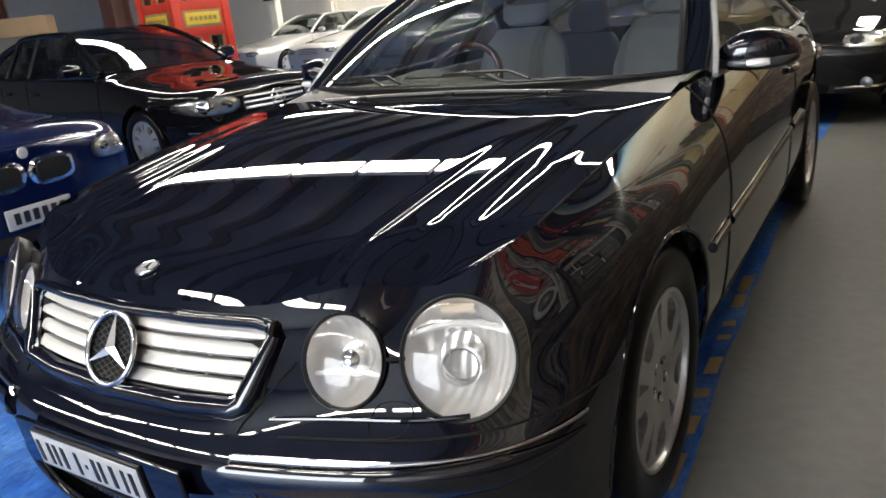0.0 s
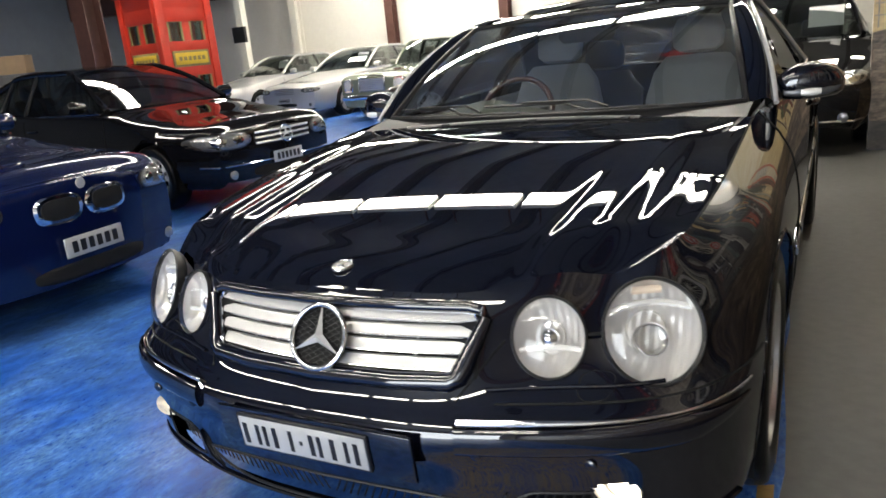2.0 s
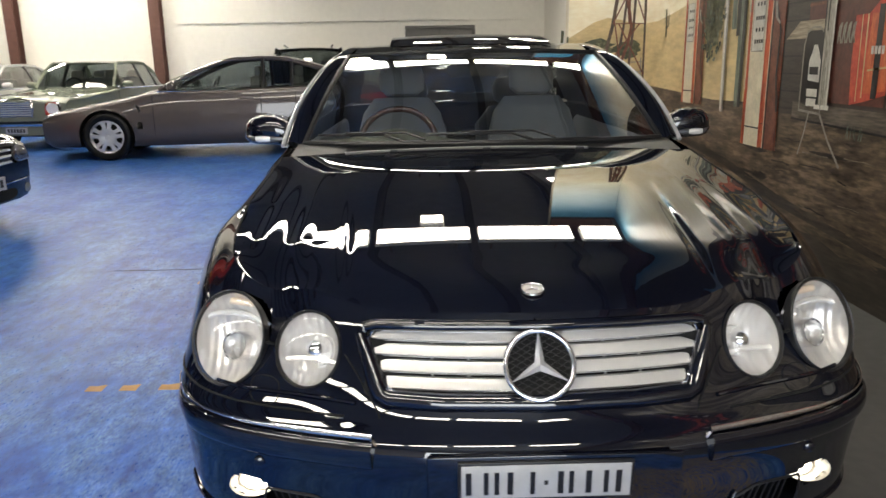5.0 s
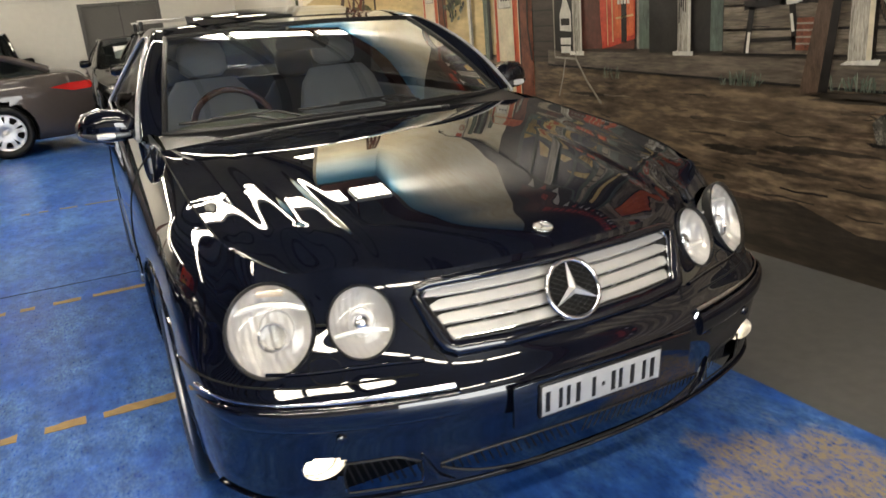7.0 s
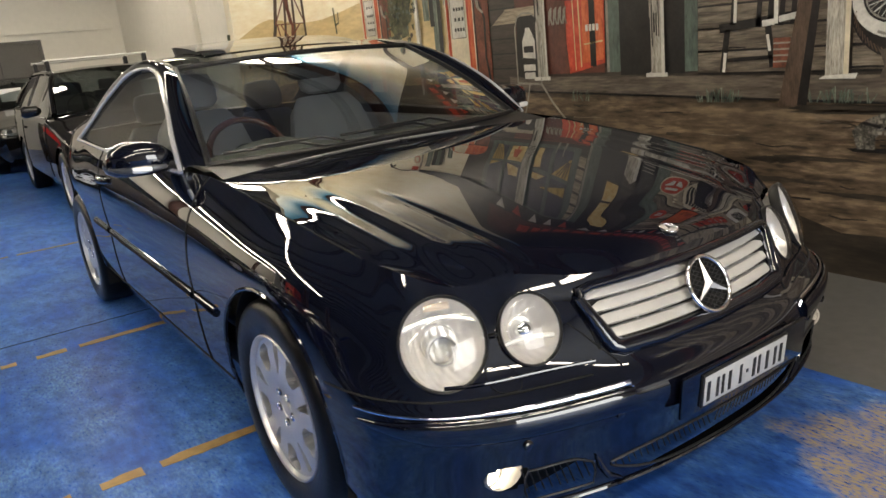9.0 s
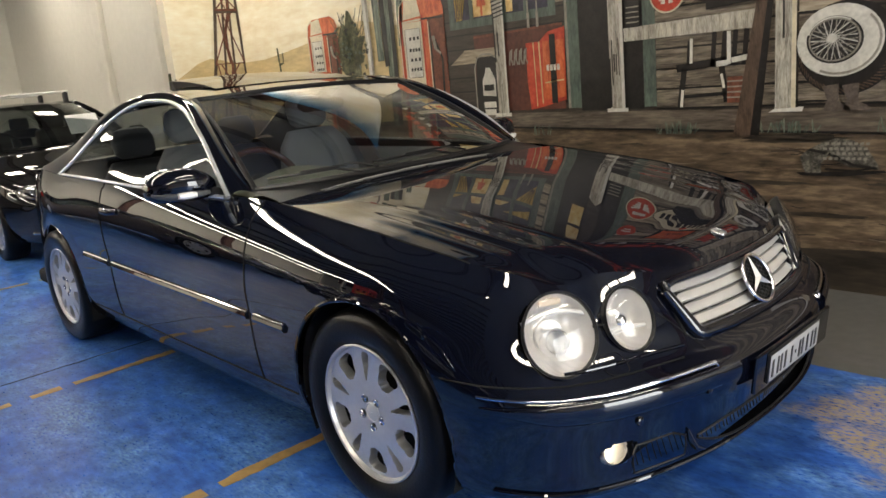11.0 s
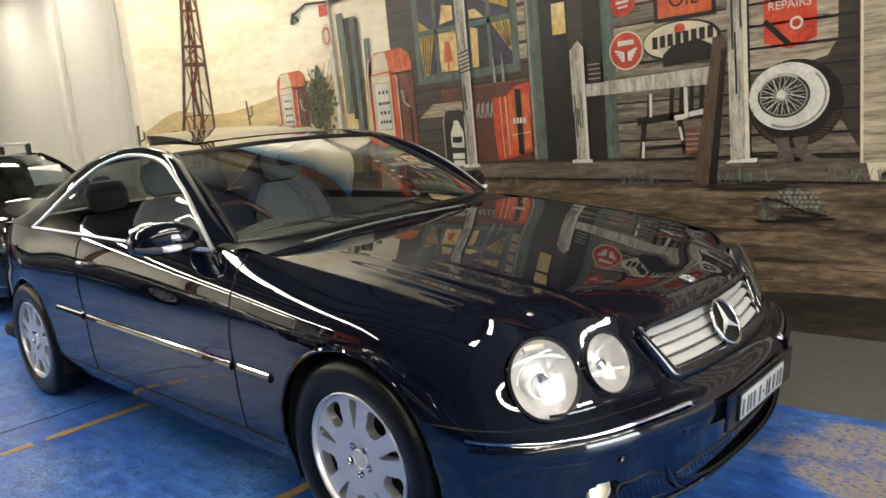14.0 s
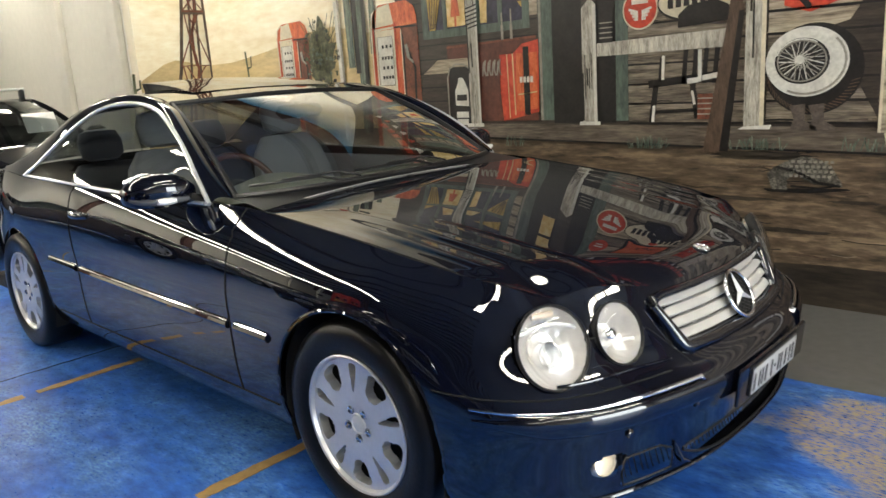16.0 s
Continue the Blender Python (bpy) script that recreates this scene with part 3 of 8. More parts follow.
def round_arch(g, yc):
    """Pulls the points next to a wheel opening onto its circle."""
    side = np.abs(g[:, :, 0]) > 0.70
    dy, dz = g[:, :, 1] - yc, g[:, :, 2] - HUB_Z
    d = np.hypot(dy, dz)
    ring = side & (d < ARCH_R) & (d > ARCH_R - 0.022)
    k = np.where(ring, ARCH_R / np.maximum(d, 1e-6), 1.0)
    g[:, :, 1] = yc + dy * k
    g[:, :, 2] = HUB_Z + dz * k


for yc in (0.0, WHEELBASE):
    round_arch(shell, yc)
shell_n = grid_normals(shell)
if shell_n[300, 40, 0] < 0:
    shell_n = -shell_n

# lamps: centre, outward axis, half-width, half-height
LAMPS = {
    "main": (Vector((0.712, -0.622, 0.660)), Vector((0.40, -0.83, 0.36)).normalized(), 0.102, 0.110),
    "inner": (Vector((0.512, -0.700, 0.657)), Vector((0.27, -0.88, 0.38)).normalized(), 0.077, 0.086),
}


def lamp_frame(c, n):
    """Axes of a lamp's face: across, up, out."""
    across = Vector((0, 0, 1)).cross(n).normalized()
    up = n.cross(across).normalized()
    return across, up, n


def in_lamp(c, grow=1.0):
    out = np.zeros(len(c), bool)
    for p, n, a, b in LAMPS.values():
        across, up, n = lamp_frame(p, n)
        d = c - np.array(p)
        u, v, w = d @ np.array(across), d @ np.array(up), d @ np.array(n)
        out |= ((u / (a * grow)) ** 2 + (v / (b * grow)) ** 2 < 1) & (np.abs(w) < 0.12)
    return out


def grille_half(z):
    """Half-width of the grille opening at height z."""
    return np.interp(z, [0.588, 0.60, 0.62, 0.70, 0.713, 0.72], [0.315, 0.335, 0.342, 0.378, 0.372, 0.35])


def in_grille(c):
    return (c[:, 1] < -0.6) & (c[:, 2] > 0.588) & (c[:, 2] < 0.72) & (np.abs(c[:, 0]) < grille_half(c[:, 2]))


def in_arch(c):
    out = np.zeros(len(c), bool)
    for yc in (0.0, WHEELBASE):
        out |= (np.abs(c[:, 0]) > 0.70) & (np.hypot(c[:, 1] - yc, c[:, 2] - HUB_Z) < ARCH_R - 0.002)
    return out


def in_fog(c, grow=1.0):
    return (c[:, 1] < -0.5) & (((np.abs(c[:, 0]) - 0.655) / (0.052 * grow)) ** 2 + ((c[:, 2] - 0.343) / (0.031 * grow)) ** 2 < 1)


def in_intake(c):
    x, z = np.abs(c[:, 0]), c[:, 2]
    middle = (c[:, 1] < -0.6) & (x < 0.40) & (z > 0.252 + 0.05 * (x / 0.4) ** 4) & (z < 0.330 - 0.02 * (x / 0.4) ** 4)
    outer = (c[:, 1] < -0.6) & (x > 0.445) & (x < 0.618) & (z > 0.268) & (z < 0.352 - 0.5 * np.maximum(0, 0.50 - x))
    return middle | outer


DOOR0, DOOR1, BUMP_Z = 0.63, 2.02, 0.542


def solid(c):
    return ~(in_lamp(c) | in_grille(c) | in_arch(c) | in_fog(c) | in_intake(c))


PANELS = {
    "front_bumper": lambda c: solid(c) & (c[:, 2] < BUMP_Z) & (c[:, 1] < -0.30),
    "front_wing": lambda c: solid(c) & ((c[:, 2] >= BUMP_Z) | (c[:, 1] >= -0.30)) & (c[:, 1] < DOOR0) & ~((c[:, 2] < 0.30) & (c[:, 1] > 0.3)),
    "door": lambda c: solid(c) & (c[:, 1] >= DOOR0) & (c[:, 1] < DOOR1) & (c[:, 2] >= 0.30),
    "side_sill": lambda c: solid(c) & (c[:, 2] < 0.30) & (c[:, 1] > 0.3) & (c[:, 1] < 2.6),
    "rear_wing": lambda c: solid(c) & (c[:, 1] >= DOOR1) & (c[:, 2] >= 0.30) & ~((c[:, 1] > 3.3) & (c[:, 2] < 0.60)),
    "rear_bumper": lambda c: solid(c) & (c[:, 1] >= 2.6) & (((c[:, 1] > 3.3) & (c[:, 2] < 0.60)) | (c[:, 2] < 0.30)),
}
for name, keep in PANELS.items():
    for mirror in (False, True):
        grid_object(name, shell, NAVY, coupe, keep=keep, mirror=mirror, normals=shell_n)


def shell_at_y(y, z0=0.0, z1=9.0):
    """The line across the flank at one y."""
    out = []
    for j in range(NV):
        col = shell[250:500, j]
        i = int(np.argmin(np.abs(col[:, 1] - y)))
        p = col[i]
        if z0 <= p[2] <= z1:
            out.append(Vector(p) + Vector(shell_n[250 + i, j]) * 0.0005)
    return out


def shell_at_z(zf, i0, i1, lift=0.001, step=3):
    """The line along the shell at height zf(point)."""
    out = []
    for i in range(i0, i1, step):
        row = shell[i]
        z = zf(row[0]) if callable(zf) else zf
        j = int(np.clip(np.searchsorted(row[:, 2], z), 1, NV - 1))
        f = (z - row[j - 1, 2]) / max(1e-6, row[j, 2] - row[j - 1, 2])
        f = min(max(f, 0), 1)
        out.append(Vector(row[j - 1] * (1 - f) + row[j] * f) + Vector(shell_n[i, j]) * lift)
    return out


def both(name, make, material, label="", parent=None):
    """A part on either flank."""
    for s in (1, -1):
        bm = make()
        if s < 0:
            bmesh.ops.scale(bm, vec=(-1, 1, 1), verts=bm.verts)
            bmesh.ops.reverse_faces(bm, faces=bm.faces[:])
        part(name, bm, material, parent or coupe, label)


col_y = shell[:, 60, 1]


def col_at(y, lo=200):
    return lo + int(np.argmin(np.abs(col_y[lo:500] - y)))


both("panel_gap", lambda: tube_bm(shell_at_y(DOOR0, 0.3), 0.003, 5), DARK)
both("panel_gap", lambda: tube_bm(shell_at_y(DOOR1, 0.3), 0.003, 5), DARK)
both("panel_gap", lambda: tube_bm(shell_at_z(0.30, col_at(0.40), col_at(2.45)), 0.003, 5), DARK)
both("panel_gap", lambda: tube_bm(shell_at_z(BUMP_Z, 75, col_at(-0.30, 180)), 0.0028, 5), DARK)

# wheel openings: rolled lip and inner liner
def arch_lip(yc):
    pts = []
    for k in range(0, 61):
        w = math.radians(-12 + 204 * k / 60)
        y, z = yc + ARCH_R * math.cos(w), HUB_Z + ARCH_R * math.sin(w)
        d = np.hypot(shell[:, :, 1] - y, shell[:, :, 2] - z) + 9 * (shell[:, :, 0] < 0.7)
        i, j = np.unravel_index(int(np.argmin(d)), d.shape)
        pts.append(Vector((shell[i, j, 0] - 0.004, y, z)))
    return tube_bm(pts, 0.007, 6)


def liner(yc):
    bm = bmesh.new()
    a, b = [], []
    for k in range(33):
        w = math.radians(-25 + 230 * k / 32)
        y, z = yc + (ARCH_R + 0.004) * math.cos(w), HUB_Z + (ARCH_R + 0.004) * math.sin(w)
        a.append(bm.verts.new((0.885, y, z)))
        b.append(bm.verts.new((0.55, y, z)))
    for k in range(32):
        bm.faces.new((a[k], a[k + 1], b[k + 1], b[k]))
    bm.faces.new(b)
    return bm


for yc in (0.0, WHEELBASE):
    both("wheel_arch_lip", lambda: arch_lip(yc), NAVY)
    both("wheel_arch_liner", lambda: liner(yc), DARK)

# bonnet: between the two shut lines
EDGE = shell[:, -1]
front_edge = [EDGE[i] for i in range(0, NU) if EDGE[i, 1] < 0.62][:: 4]
front_edge = np.array(front_edge)


def bonnet_line(x):
    """Front edge y and z, for a distance from the centre line."""
    xs = np.maximum.accumulate(front_edge[:, 0])
    return float(np.interp(x, xs, front_edge[:, 1])), float(np.interp(x, xs, front_edge[:, 2]))


def bonnet_rear(x):
    return 0.645 - 0.10 * (abs(x) / 0.78) ** 2


# slope of the bonnet's middle line from the nose to the screen, summed up to its height
CENTRE_Y = np.linspace(-0.76, 0.70, 220)
slope = spline(np.interp(np.linspace(-0.76, 0.70, 30), [-0.76, -0.70, -0.63, -0.55, -0.45, -0.1, 0.0, 0.2, 0.66, 0.70], [0.86, 0.48, 0.28, 0.205, 0.165, 0.152, 0.145, 0.10, 0.04, 0.035]), 220)
CENTRE_Z = 0.966 - (np.sum(slope) - np.cumsum(slope)) * (1.46 / 219)


def cz(y):
    return float(np.interp(y, CENTRE_Y, CENTRE_Z))


shut = np.array([p for p in front_edge if p[1] > -0.40])


def bonnet_edge(y):
    return float(np.interp(y, shut[:, 1], shut[:, 0])), float(np.interp(y, shut[:, 1], shut[:, 2]))


def hump(x, c, w):
    return math.exp(-((x - c) / w) ** 2)


def bonnet_z(x, y):
    """Crowned sheet with two soft ribs running back from each pair of lamps."""
    ex, ez = bonnet_edge(max(y, -0.40))
    s = min(1.0, abs(x) / ex)
    crown = 0.012
    base = cz(y) - crown * s ** 2 - (cz(y) - crown - ez) * s ** 7
    fade = max(0.0, min(1.0, (0.42 - y) / 0.85))
    fade = fade * fade * (3 - 2 * fade)
    q = abs(x) - 0.03 * (y + 0.5)
    window = min(1.0, max(0.0, (q - 0.525) / 0.045)) * min(1.0, max(0.0, (0.745 - q) / 0.05))
    eyes = fade * window * 0.0052 * math.cos(2 * math.pi * (q - 0.560) / 0.106)
    crease = -0.0055 * max(0.0, min(1.0, (0.1 - y) / 0.6)) * hump(abs(x), 0.435 + 0.06 * (y + 0.6), 0.015)
    inside = max(0.0, 1 - s ** 6)
    return base + (eyes + crease) * inside


def hood_grid(n_across=150, n_along=130):
    g = np.zeros((n_along, 2 * n_across + 1, 3))
    for a in range(n_along):
        q = a / (n_along - 1)
        for b in range(-n_across, n_across + 1):
            s = b / n_across
            # across the sheet, following the front edge at q = 0 and the rear edge at q = 1
            m = abs(s)
            xf = 0.73 * m
            xr = 0.783 * m
            y0 = bonnet_line(xf)[0]
            x = xf + (xr - xf) * q
            y = y0 + (bonnet_rear(x) - y0) * q
            ex = bonnet_edge(max(y, -0.40))[0] if y > -0.42 else 0.745
            x = min(x, ex) if m < 1 else (ex if y > -0.42 else x)
            z = bonnet_z(x, y)
            zf = bonnet_line(xf)[1]
            w = max(0.0, 1 - q / 0.15)
            w = w * w * (3 - 2 * w)
            z = z + w * (zf - bonnet_z(xf, y0))
            g[a, b + n_across] = (math.copysign(x, s) if s else 0.0, y, z)
    return g


hood = hood_grid()
grid_object("bonnet", hood, NAVY, coupe, "black-blue bonnet with soft ribs")
for s in (0, -1):
    part("panel_gap", tube_bm([Vector(p) + Vector((0, 0, 0.0005)) for p in hood[12:, s][::3]], 0.003, 5), DARK, coupe)


# greenhouse
OUTER = [(0.828, 0.82, 0.962), (0.800, 0.95, 1.075), (0.764, 1.08, 1.165), (0.724, 1.24, 1.245), (0.675, 1.46, 1.315), (0.650, 1.74, 1.342), (0.656, 2.0, 1.328), (0.69, 2.22, 1.266), (0.748, 2.42, 1.165), (0.806, 2.59, 1.06), (0.842, 2.71, 0.999), (0.835, 2.92, 1.003), (0.805, 3.18, 1.005)]
INNER = [(0.745, 0.78, 0.972), (0.712, 0.95, 1.075), (0.675, 1.12, 1.178), (0.632, 1.30, 1.274), (0.600, 1.46, 1.334), (0.580, 1.70, 1.374), (0.575, 1.95, 1.384), (0.580, 2.20, 1.368), (0.598, 2.44, 1.325), (0.625, 2.66, 1.255), (0.655, 2.86, 1.175), (0.69, 3.06, 1.09), (0.72, 3.26, 1.012)]
MID = []
for k, (a, b) in enumerate(zip(OUTER, INNER)):
    p = (Vector(a) + Vector(b)) / 2
    MID.append(tuple(p + Vector((0.013, 0, 0.018))))
rail = patch([[a, m, b] for a, m, b in zip(OUTER, MID, INNER)], 90, 9)
for mirror in (False, True):
    grid_object("roof_pillar", rail, NAVY, coupe, mirror=mirror, flip=False)
arc = [Vector(p) for p in spline(np.array(OUTER[:11]), 60)]
both("window_trim", lambda: tube_bm([p + Vector((0.004, 0, 0.002)) for p in arc], 0.0095, 8), STAR_SILVER, "bright trim arching over the side window")
belt = [Vector((float(np.interp(y, [0.84, 1.4, 2.1, 2.74], [0.825, 0.856, 0.859, 0.846])), y, float(np.interp(y, [0.84, 1.4, 2.1, 2.74], [0.962, 0.969, 0.988, 1.0])))) for y in np.linspace(0.86, 2.72, 30)]
both("waist_trim", lambda: tube_bm(belt, 0.008, 8), STAR_SILVER, "bright trim along the window sill")


def side_glass_grid():
    g = np.zeros((60, 8, 3))
    for i, p in enumerate(arc):
        foot = Vector((float(np.interp(p.y, [0.84, 1.4, 2.1, 2.74], [0.82, 0.848, 0.85, 0.838])), p.y, float(np.interp(p.y, [0.84, 1.4, 2.1, 2.74], [0.955, 0.962, 0.98, 0.99]))))
        for j in range(8):
            q = j / 7
            v = foot.lerp(p, q)
            v.x += 0.022 * q * (1 - q) - 0.006
            g[i, j] = v
    return g


sg = side_glass_grid()
for mirror in (False, True):
    ob = grid_object("side_window", sg, SIDE_GLASS, coupe, "tinted frameless side window", mirror=mirror)

screen_base = [(-0.735, 0.785, 0.978), (-0.55, 0.705, 0.98), (-0.28, 0.66, 0.981), (0, 0.645, 0.981), (0.28, 0.66, 0.981), (0.55, 0.705, 0.98), (0.735, 0.785, 0.978)]
screen_top = [(-0.600, 1.45, 1.331), (-0.42, 1.405, 1.338), (-0.21, 1.38, 1.346), (0, 1.37, 1.348), (0.21, 1.38, 1.346), (0.42, 1.405, 1.338), (0.600, 1.45, 1.331)]
screen_mid = [tuple((Vector(a) + Vector(b)) / 2 + Vector((0, -0.027, 0.036)) * (1 - 0.6 * (a[0] / 0.735) ** 2) + Vector((0, -0.004, 0.006))) for a, b in zip(screen_base, screen_top)]
screen = patch([screen_base, screen_mid, screen_top], 20, 40)
grid_object("windscreen", screen, GLASS, coupe, "raked laminated windscreen")
part("windscreen_seal", tube_bm([Vector(p) for p in screen[:, 0]] + [Vector(p) for p in screen[-1]] + [Vector(p) for p in screen[::-1, -1]] + [Vector(p) for p in screen[0, ::-1]], 0.012, 6, closed=True), BLACK, coupe)
# black band at the foot of the screen, cowl and wipers
cowl = patch([[(x, bonnet_rear(x) - 0.012, bonnet_z(min(abs(x), 0.77), bonnet_rear(x)) - 0.012) for x in np.linspace(-0.76, 0.76, 9)],
              [(x, (bonnet_rear(x) + float(np.interp(x, [p[0] for p in screen_base], [p[1] for p in screen_base]))) / 2, 0.962) for x in np.linspace(-0.76, 0.76, 9)],
              [(x, float(np.interp(x, [p[0] for p in screen_base], [p[1] for p in screen_base])) + 0.02, 0.978) for x in np.linspace(-0.76, 0.76, 9)]], 8, 40)
grid_object("cowl", cowl, BLACK, coupe)
roof_rows = []
for y, zc, ze, xe in ((1.37, 1.350, 1.331, 0.600), (1.55, 1.374, 1.354, 0.591), (1.75, 1.393, 1.378, 0.579), (2.0, 1.402, 1.383, 0.576), (2.25, 1.392, 1.362, 0.583), (2.5, 1.358, 1.310, 0.604), (2.66, 1.322, 1.255, 0.625)):
    roof_rows.append([(xe * s, y + (0.075 * s * s if y < 1.4 else 0.045 * s * s if y < 1.6 else 0), zc + (ze - zc) * s * s) for s in (-1, -0.66, -0.33, 0, 0.33, 0.66, 1)])
roof = patch(roof_rows, 50, 40)
grid_object("roof", roof, NAVY, coupe)
rear_screen = patch([[(0.625 * s, 2.66, 1.322 - 0.067 * s * s) for s in (-1, -0.5, 0, 0.5, 1)], [(0.675 * s, 3.0, 1.185 - 0.06 * s * s) for s in (-1, -0.5, 0, 0.5, 1)], [(0.72 * s, 3.34 - 0.08 * s * s, 1.03 - 0.015 * s * s) for s in (-1, -0.5, 0, 0.5, 1)]], 16, 24)
grid_object("rear_window", rear_screen, SIDE_GLASS, coupe, "tinted rear window")
boot = patch([[(float(np.interp(s, [-1, 1], [-w, w])), y - 0.06 * abs(s) ** 2 * (y > 3.9), z - 0.02 * s * s) for s in (-1, -0.66, -0.33, 0, 0.33, 0.66, 1)] for y, w, z in ((3.28, 0.795, 1.02), (3.5, 0.78, 1.02), (3.75, 0.757, 1.01), (3.95, 0.70, 1.0), (4.05, 0.66, 0.985))], 24, 30)
grid_object("boot_lid", boot, NAVY, coupe)
# glass sunroof tilted up at its rear edge
sun = []
for q in np.linspace(0, 1, 12):
    y = 1.60 + 0.50 * q
    i = int(np.argmin(np.abs(roof[:, 20, 1] - y)))
    sun.append([(x, y, float(np.interp(x, roof[i, :, 0], roof[i, :, 2])) + 0.005 + 0.042 * q) for x in np.linspace(-0.41, 0.41, 13)])
sun = np.array(sun)
grid_object("sunroof", sun, NAVY, coupe, "tinted sunroof panel tilted open")
skirt = [[Vector(sun[i, j]) - Vector((0, 0, 0.002)), Vector((sun[i, j][0] * 0.985, sun[i, j][1] - 0.01, sun[i, j][2] - 0.044 * q))] for i, j, q in [(k, 0, k / 11) for k in range(12)] + [(11, k, 1.0) for k in range(1, 13)] + [(11 - k, 12, 1 - k / 11) for k in range(1, 12)]]
grid_object("sunroof_skirt", np.array([[tuple(a), tuple(b)] for a, b in skirt]), BLACK, coupe)


# ---- fittings of the coupe ----
def ellipse_lathe(profile, c, n, a, b, steps=44):
    """Turns (share of radius, outward) points about a lamp's axis, squeezed to its oval."""
    across, up, out = lamp_frame(c, n)
    bm = bmesh.new()
    rings = []
    for r, w in profile:
        rings.append([bm.verts.new(c + across * (r * a * math.cos(2 * math.pi * k / steps)) + up * (r * b * math.sin(2 * math.pi * k / steps)) + out * w) for k in range(steps)])
    for p, q in zip(rings, rings[1:]):
        for k in range(steps):
            j = (k + 1) % steps
            bm.faces.new((p[k], p[j], q[j], q[k]))
    if profile[-1][0] < 0.08:
        bm.faces.new(rings[-1])
    bmesh.ops.recalc_face_normals(bm, faces=bm.faces[:])
    return bm


for key, (c, n, a, b) in LAMPS.items():
    for s in (1, -1):
        cc = Vector((c.x * s, c.y, c.z)) + Vector((n.x * s, n.y, n.z)) * 0.004
        nn = Vector((n.x * s, n.y, n.z))
        rim = part("headlamp" if key == "main" else "inner_headlamp", ellipse_lathe([(0.95, -0.03), (1.0, -0.02), (1.04, -0.004), (1.045, 0.003), (1.02, 0.006), (0.985, 0.003), (0.97, -0.01)], cc, nn, a, b), BLACK, coupe, "oval headlamp behind clear glass")
        part("reflector", ellipse_lathe([(0.97, -0.006), (0.93, -0.022), (0.84, -0.040), (0.66, -0.062), (0.44, -0.078), (0.40, -0.070), (0.2, -0.072), (0.02, -0.072)], cc, nn, a, b), LAMP_BOWL, rim, "bright fluted reflector bowl")
        across, up, out = lamp_frame(cc, nn)
        if key == "main":
            pc = cc - up * 0.018
            part("projector", ellipse_lathe([(0.36, -0.07), (0.36, -0.030), (0.33, -0.026), (0.30, -0.030)], pc, nn, a, a), CHROME, rim)
            part("projector_lens", ellipse_lathe([(0.30, -0.032), (0.24, -0.020), (0.14, -0.013), (0.03, -0.011)], pc, nn, a, a), LENS, rim)
            brow = [cc + across * (u * a) + up * (0.34 * b + 0.22 * b * (1 - u * u)) + out * -0.026 for u in np.linspace(-0.88, 0.88, 17)]
            part("reflector_step", tube_bm(brow, 0.007, 6), REFLECTOR, rim)
            part("indicator", tube_bm([cc + across * (u * a) + up * (b * 0.80) + out * -0.030 for u in np.linspace(-0.30, 0.30, 9)], 0.009, 8), AMBER, rim)
        else:
            part("bulb_shield", ellipse_lathe([(0.26, -0.07), (0.26, -0.035), (0.16, -0.028), (0.03, -0.026)], cc, nn, a, a), CHROME, rim)
            part("reflector_step", tube_bm([cc + across * (u * a) - up * (0.34 * b - 0.1 * b * (1 - u * u)) + out * -0.03 for u in np.linspace(-0.85, 0.85, 15)], 0.006, 6), REFLECTOR, rim)
        lens = part("lens", ellipse_lathe([(0.985, 0.003), (0.94, 0.009), (0.8, 0.016), (0.55, 0.022), (0.28, 0.025), (0.03, 0.0255)], cc, nn, a, b), LENS, rim)
        lens.visible_shadow = False

# added near-black filler blocks: they give the nose openings and underside their shade
part("nose_shade_block", box_bm((1.30, 0.26, 0.42), (0, -0.40, 0.42), 0.05), DARK, coupe)
part("bay_shade_block", box_bm((1.45, 0.7, 0.40), (0, 0.1, 0.42), 0.05), DARK, coupe)
part("underside_shade_slab", box_bm((1.56, 4.55, 0.10), (0, 1.62, 0.24), 0.03), DARK, coupe)


# grille: louvres, frame, star
def nose_y(x, z):
    """Front face of the nose at the grille."""
    yc = np.interp(z, [0.575, 0.655, 0.712, 0.752], [-0.856, -0.812, -0.782, -0.757])
    return float(yc + 0.33 * abs(x) ** 2)


gz = [(0.6, 0.333), (0.618, 0.342), (0.70, 0.376), (0.713, 0.366), (0.718, 0.34), (0.719, 0.2), (0.719, 0.0)]
frame_half = [(0.0, 0.590), (0.2, 0.590), (0.315, 0.592)] + [(x, z) for z, x in gz]
frame_loop = [(x, z) for x, z in frame_half] + [(-x, z) for x, z in frame_half[::-1]][1:-1]
part("grille_frame", tube_bm([Vector((x * 1.03, nose_y(x, z) + 0.003, 0.655 + (z - 0.655) * (1.13 if z > 0.66 else 1.20))) for x, z in frame_loop], [0.013 + 0.009 * (z < 0.70) for x, z in frame_loop], 14, closed=True), NAVY, coupe, "body-coloured grille surround")
part("grille_bright_edge", tube_bm([Vector((x * 0.985, nose_y(x, z) + 0.002, 0.655 + (z - 0.655) * 0.94)) for x, z in frame_loop], 0.0035, 6, closed=True), CHROME, coupe)
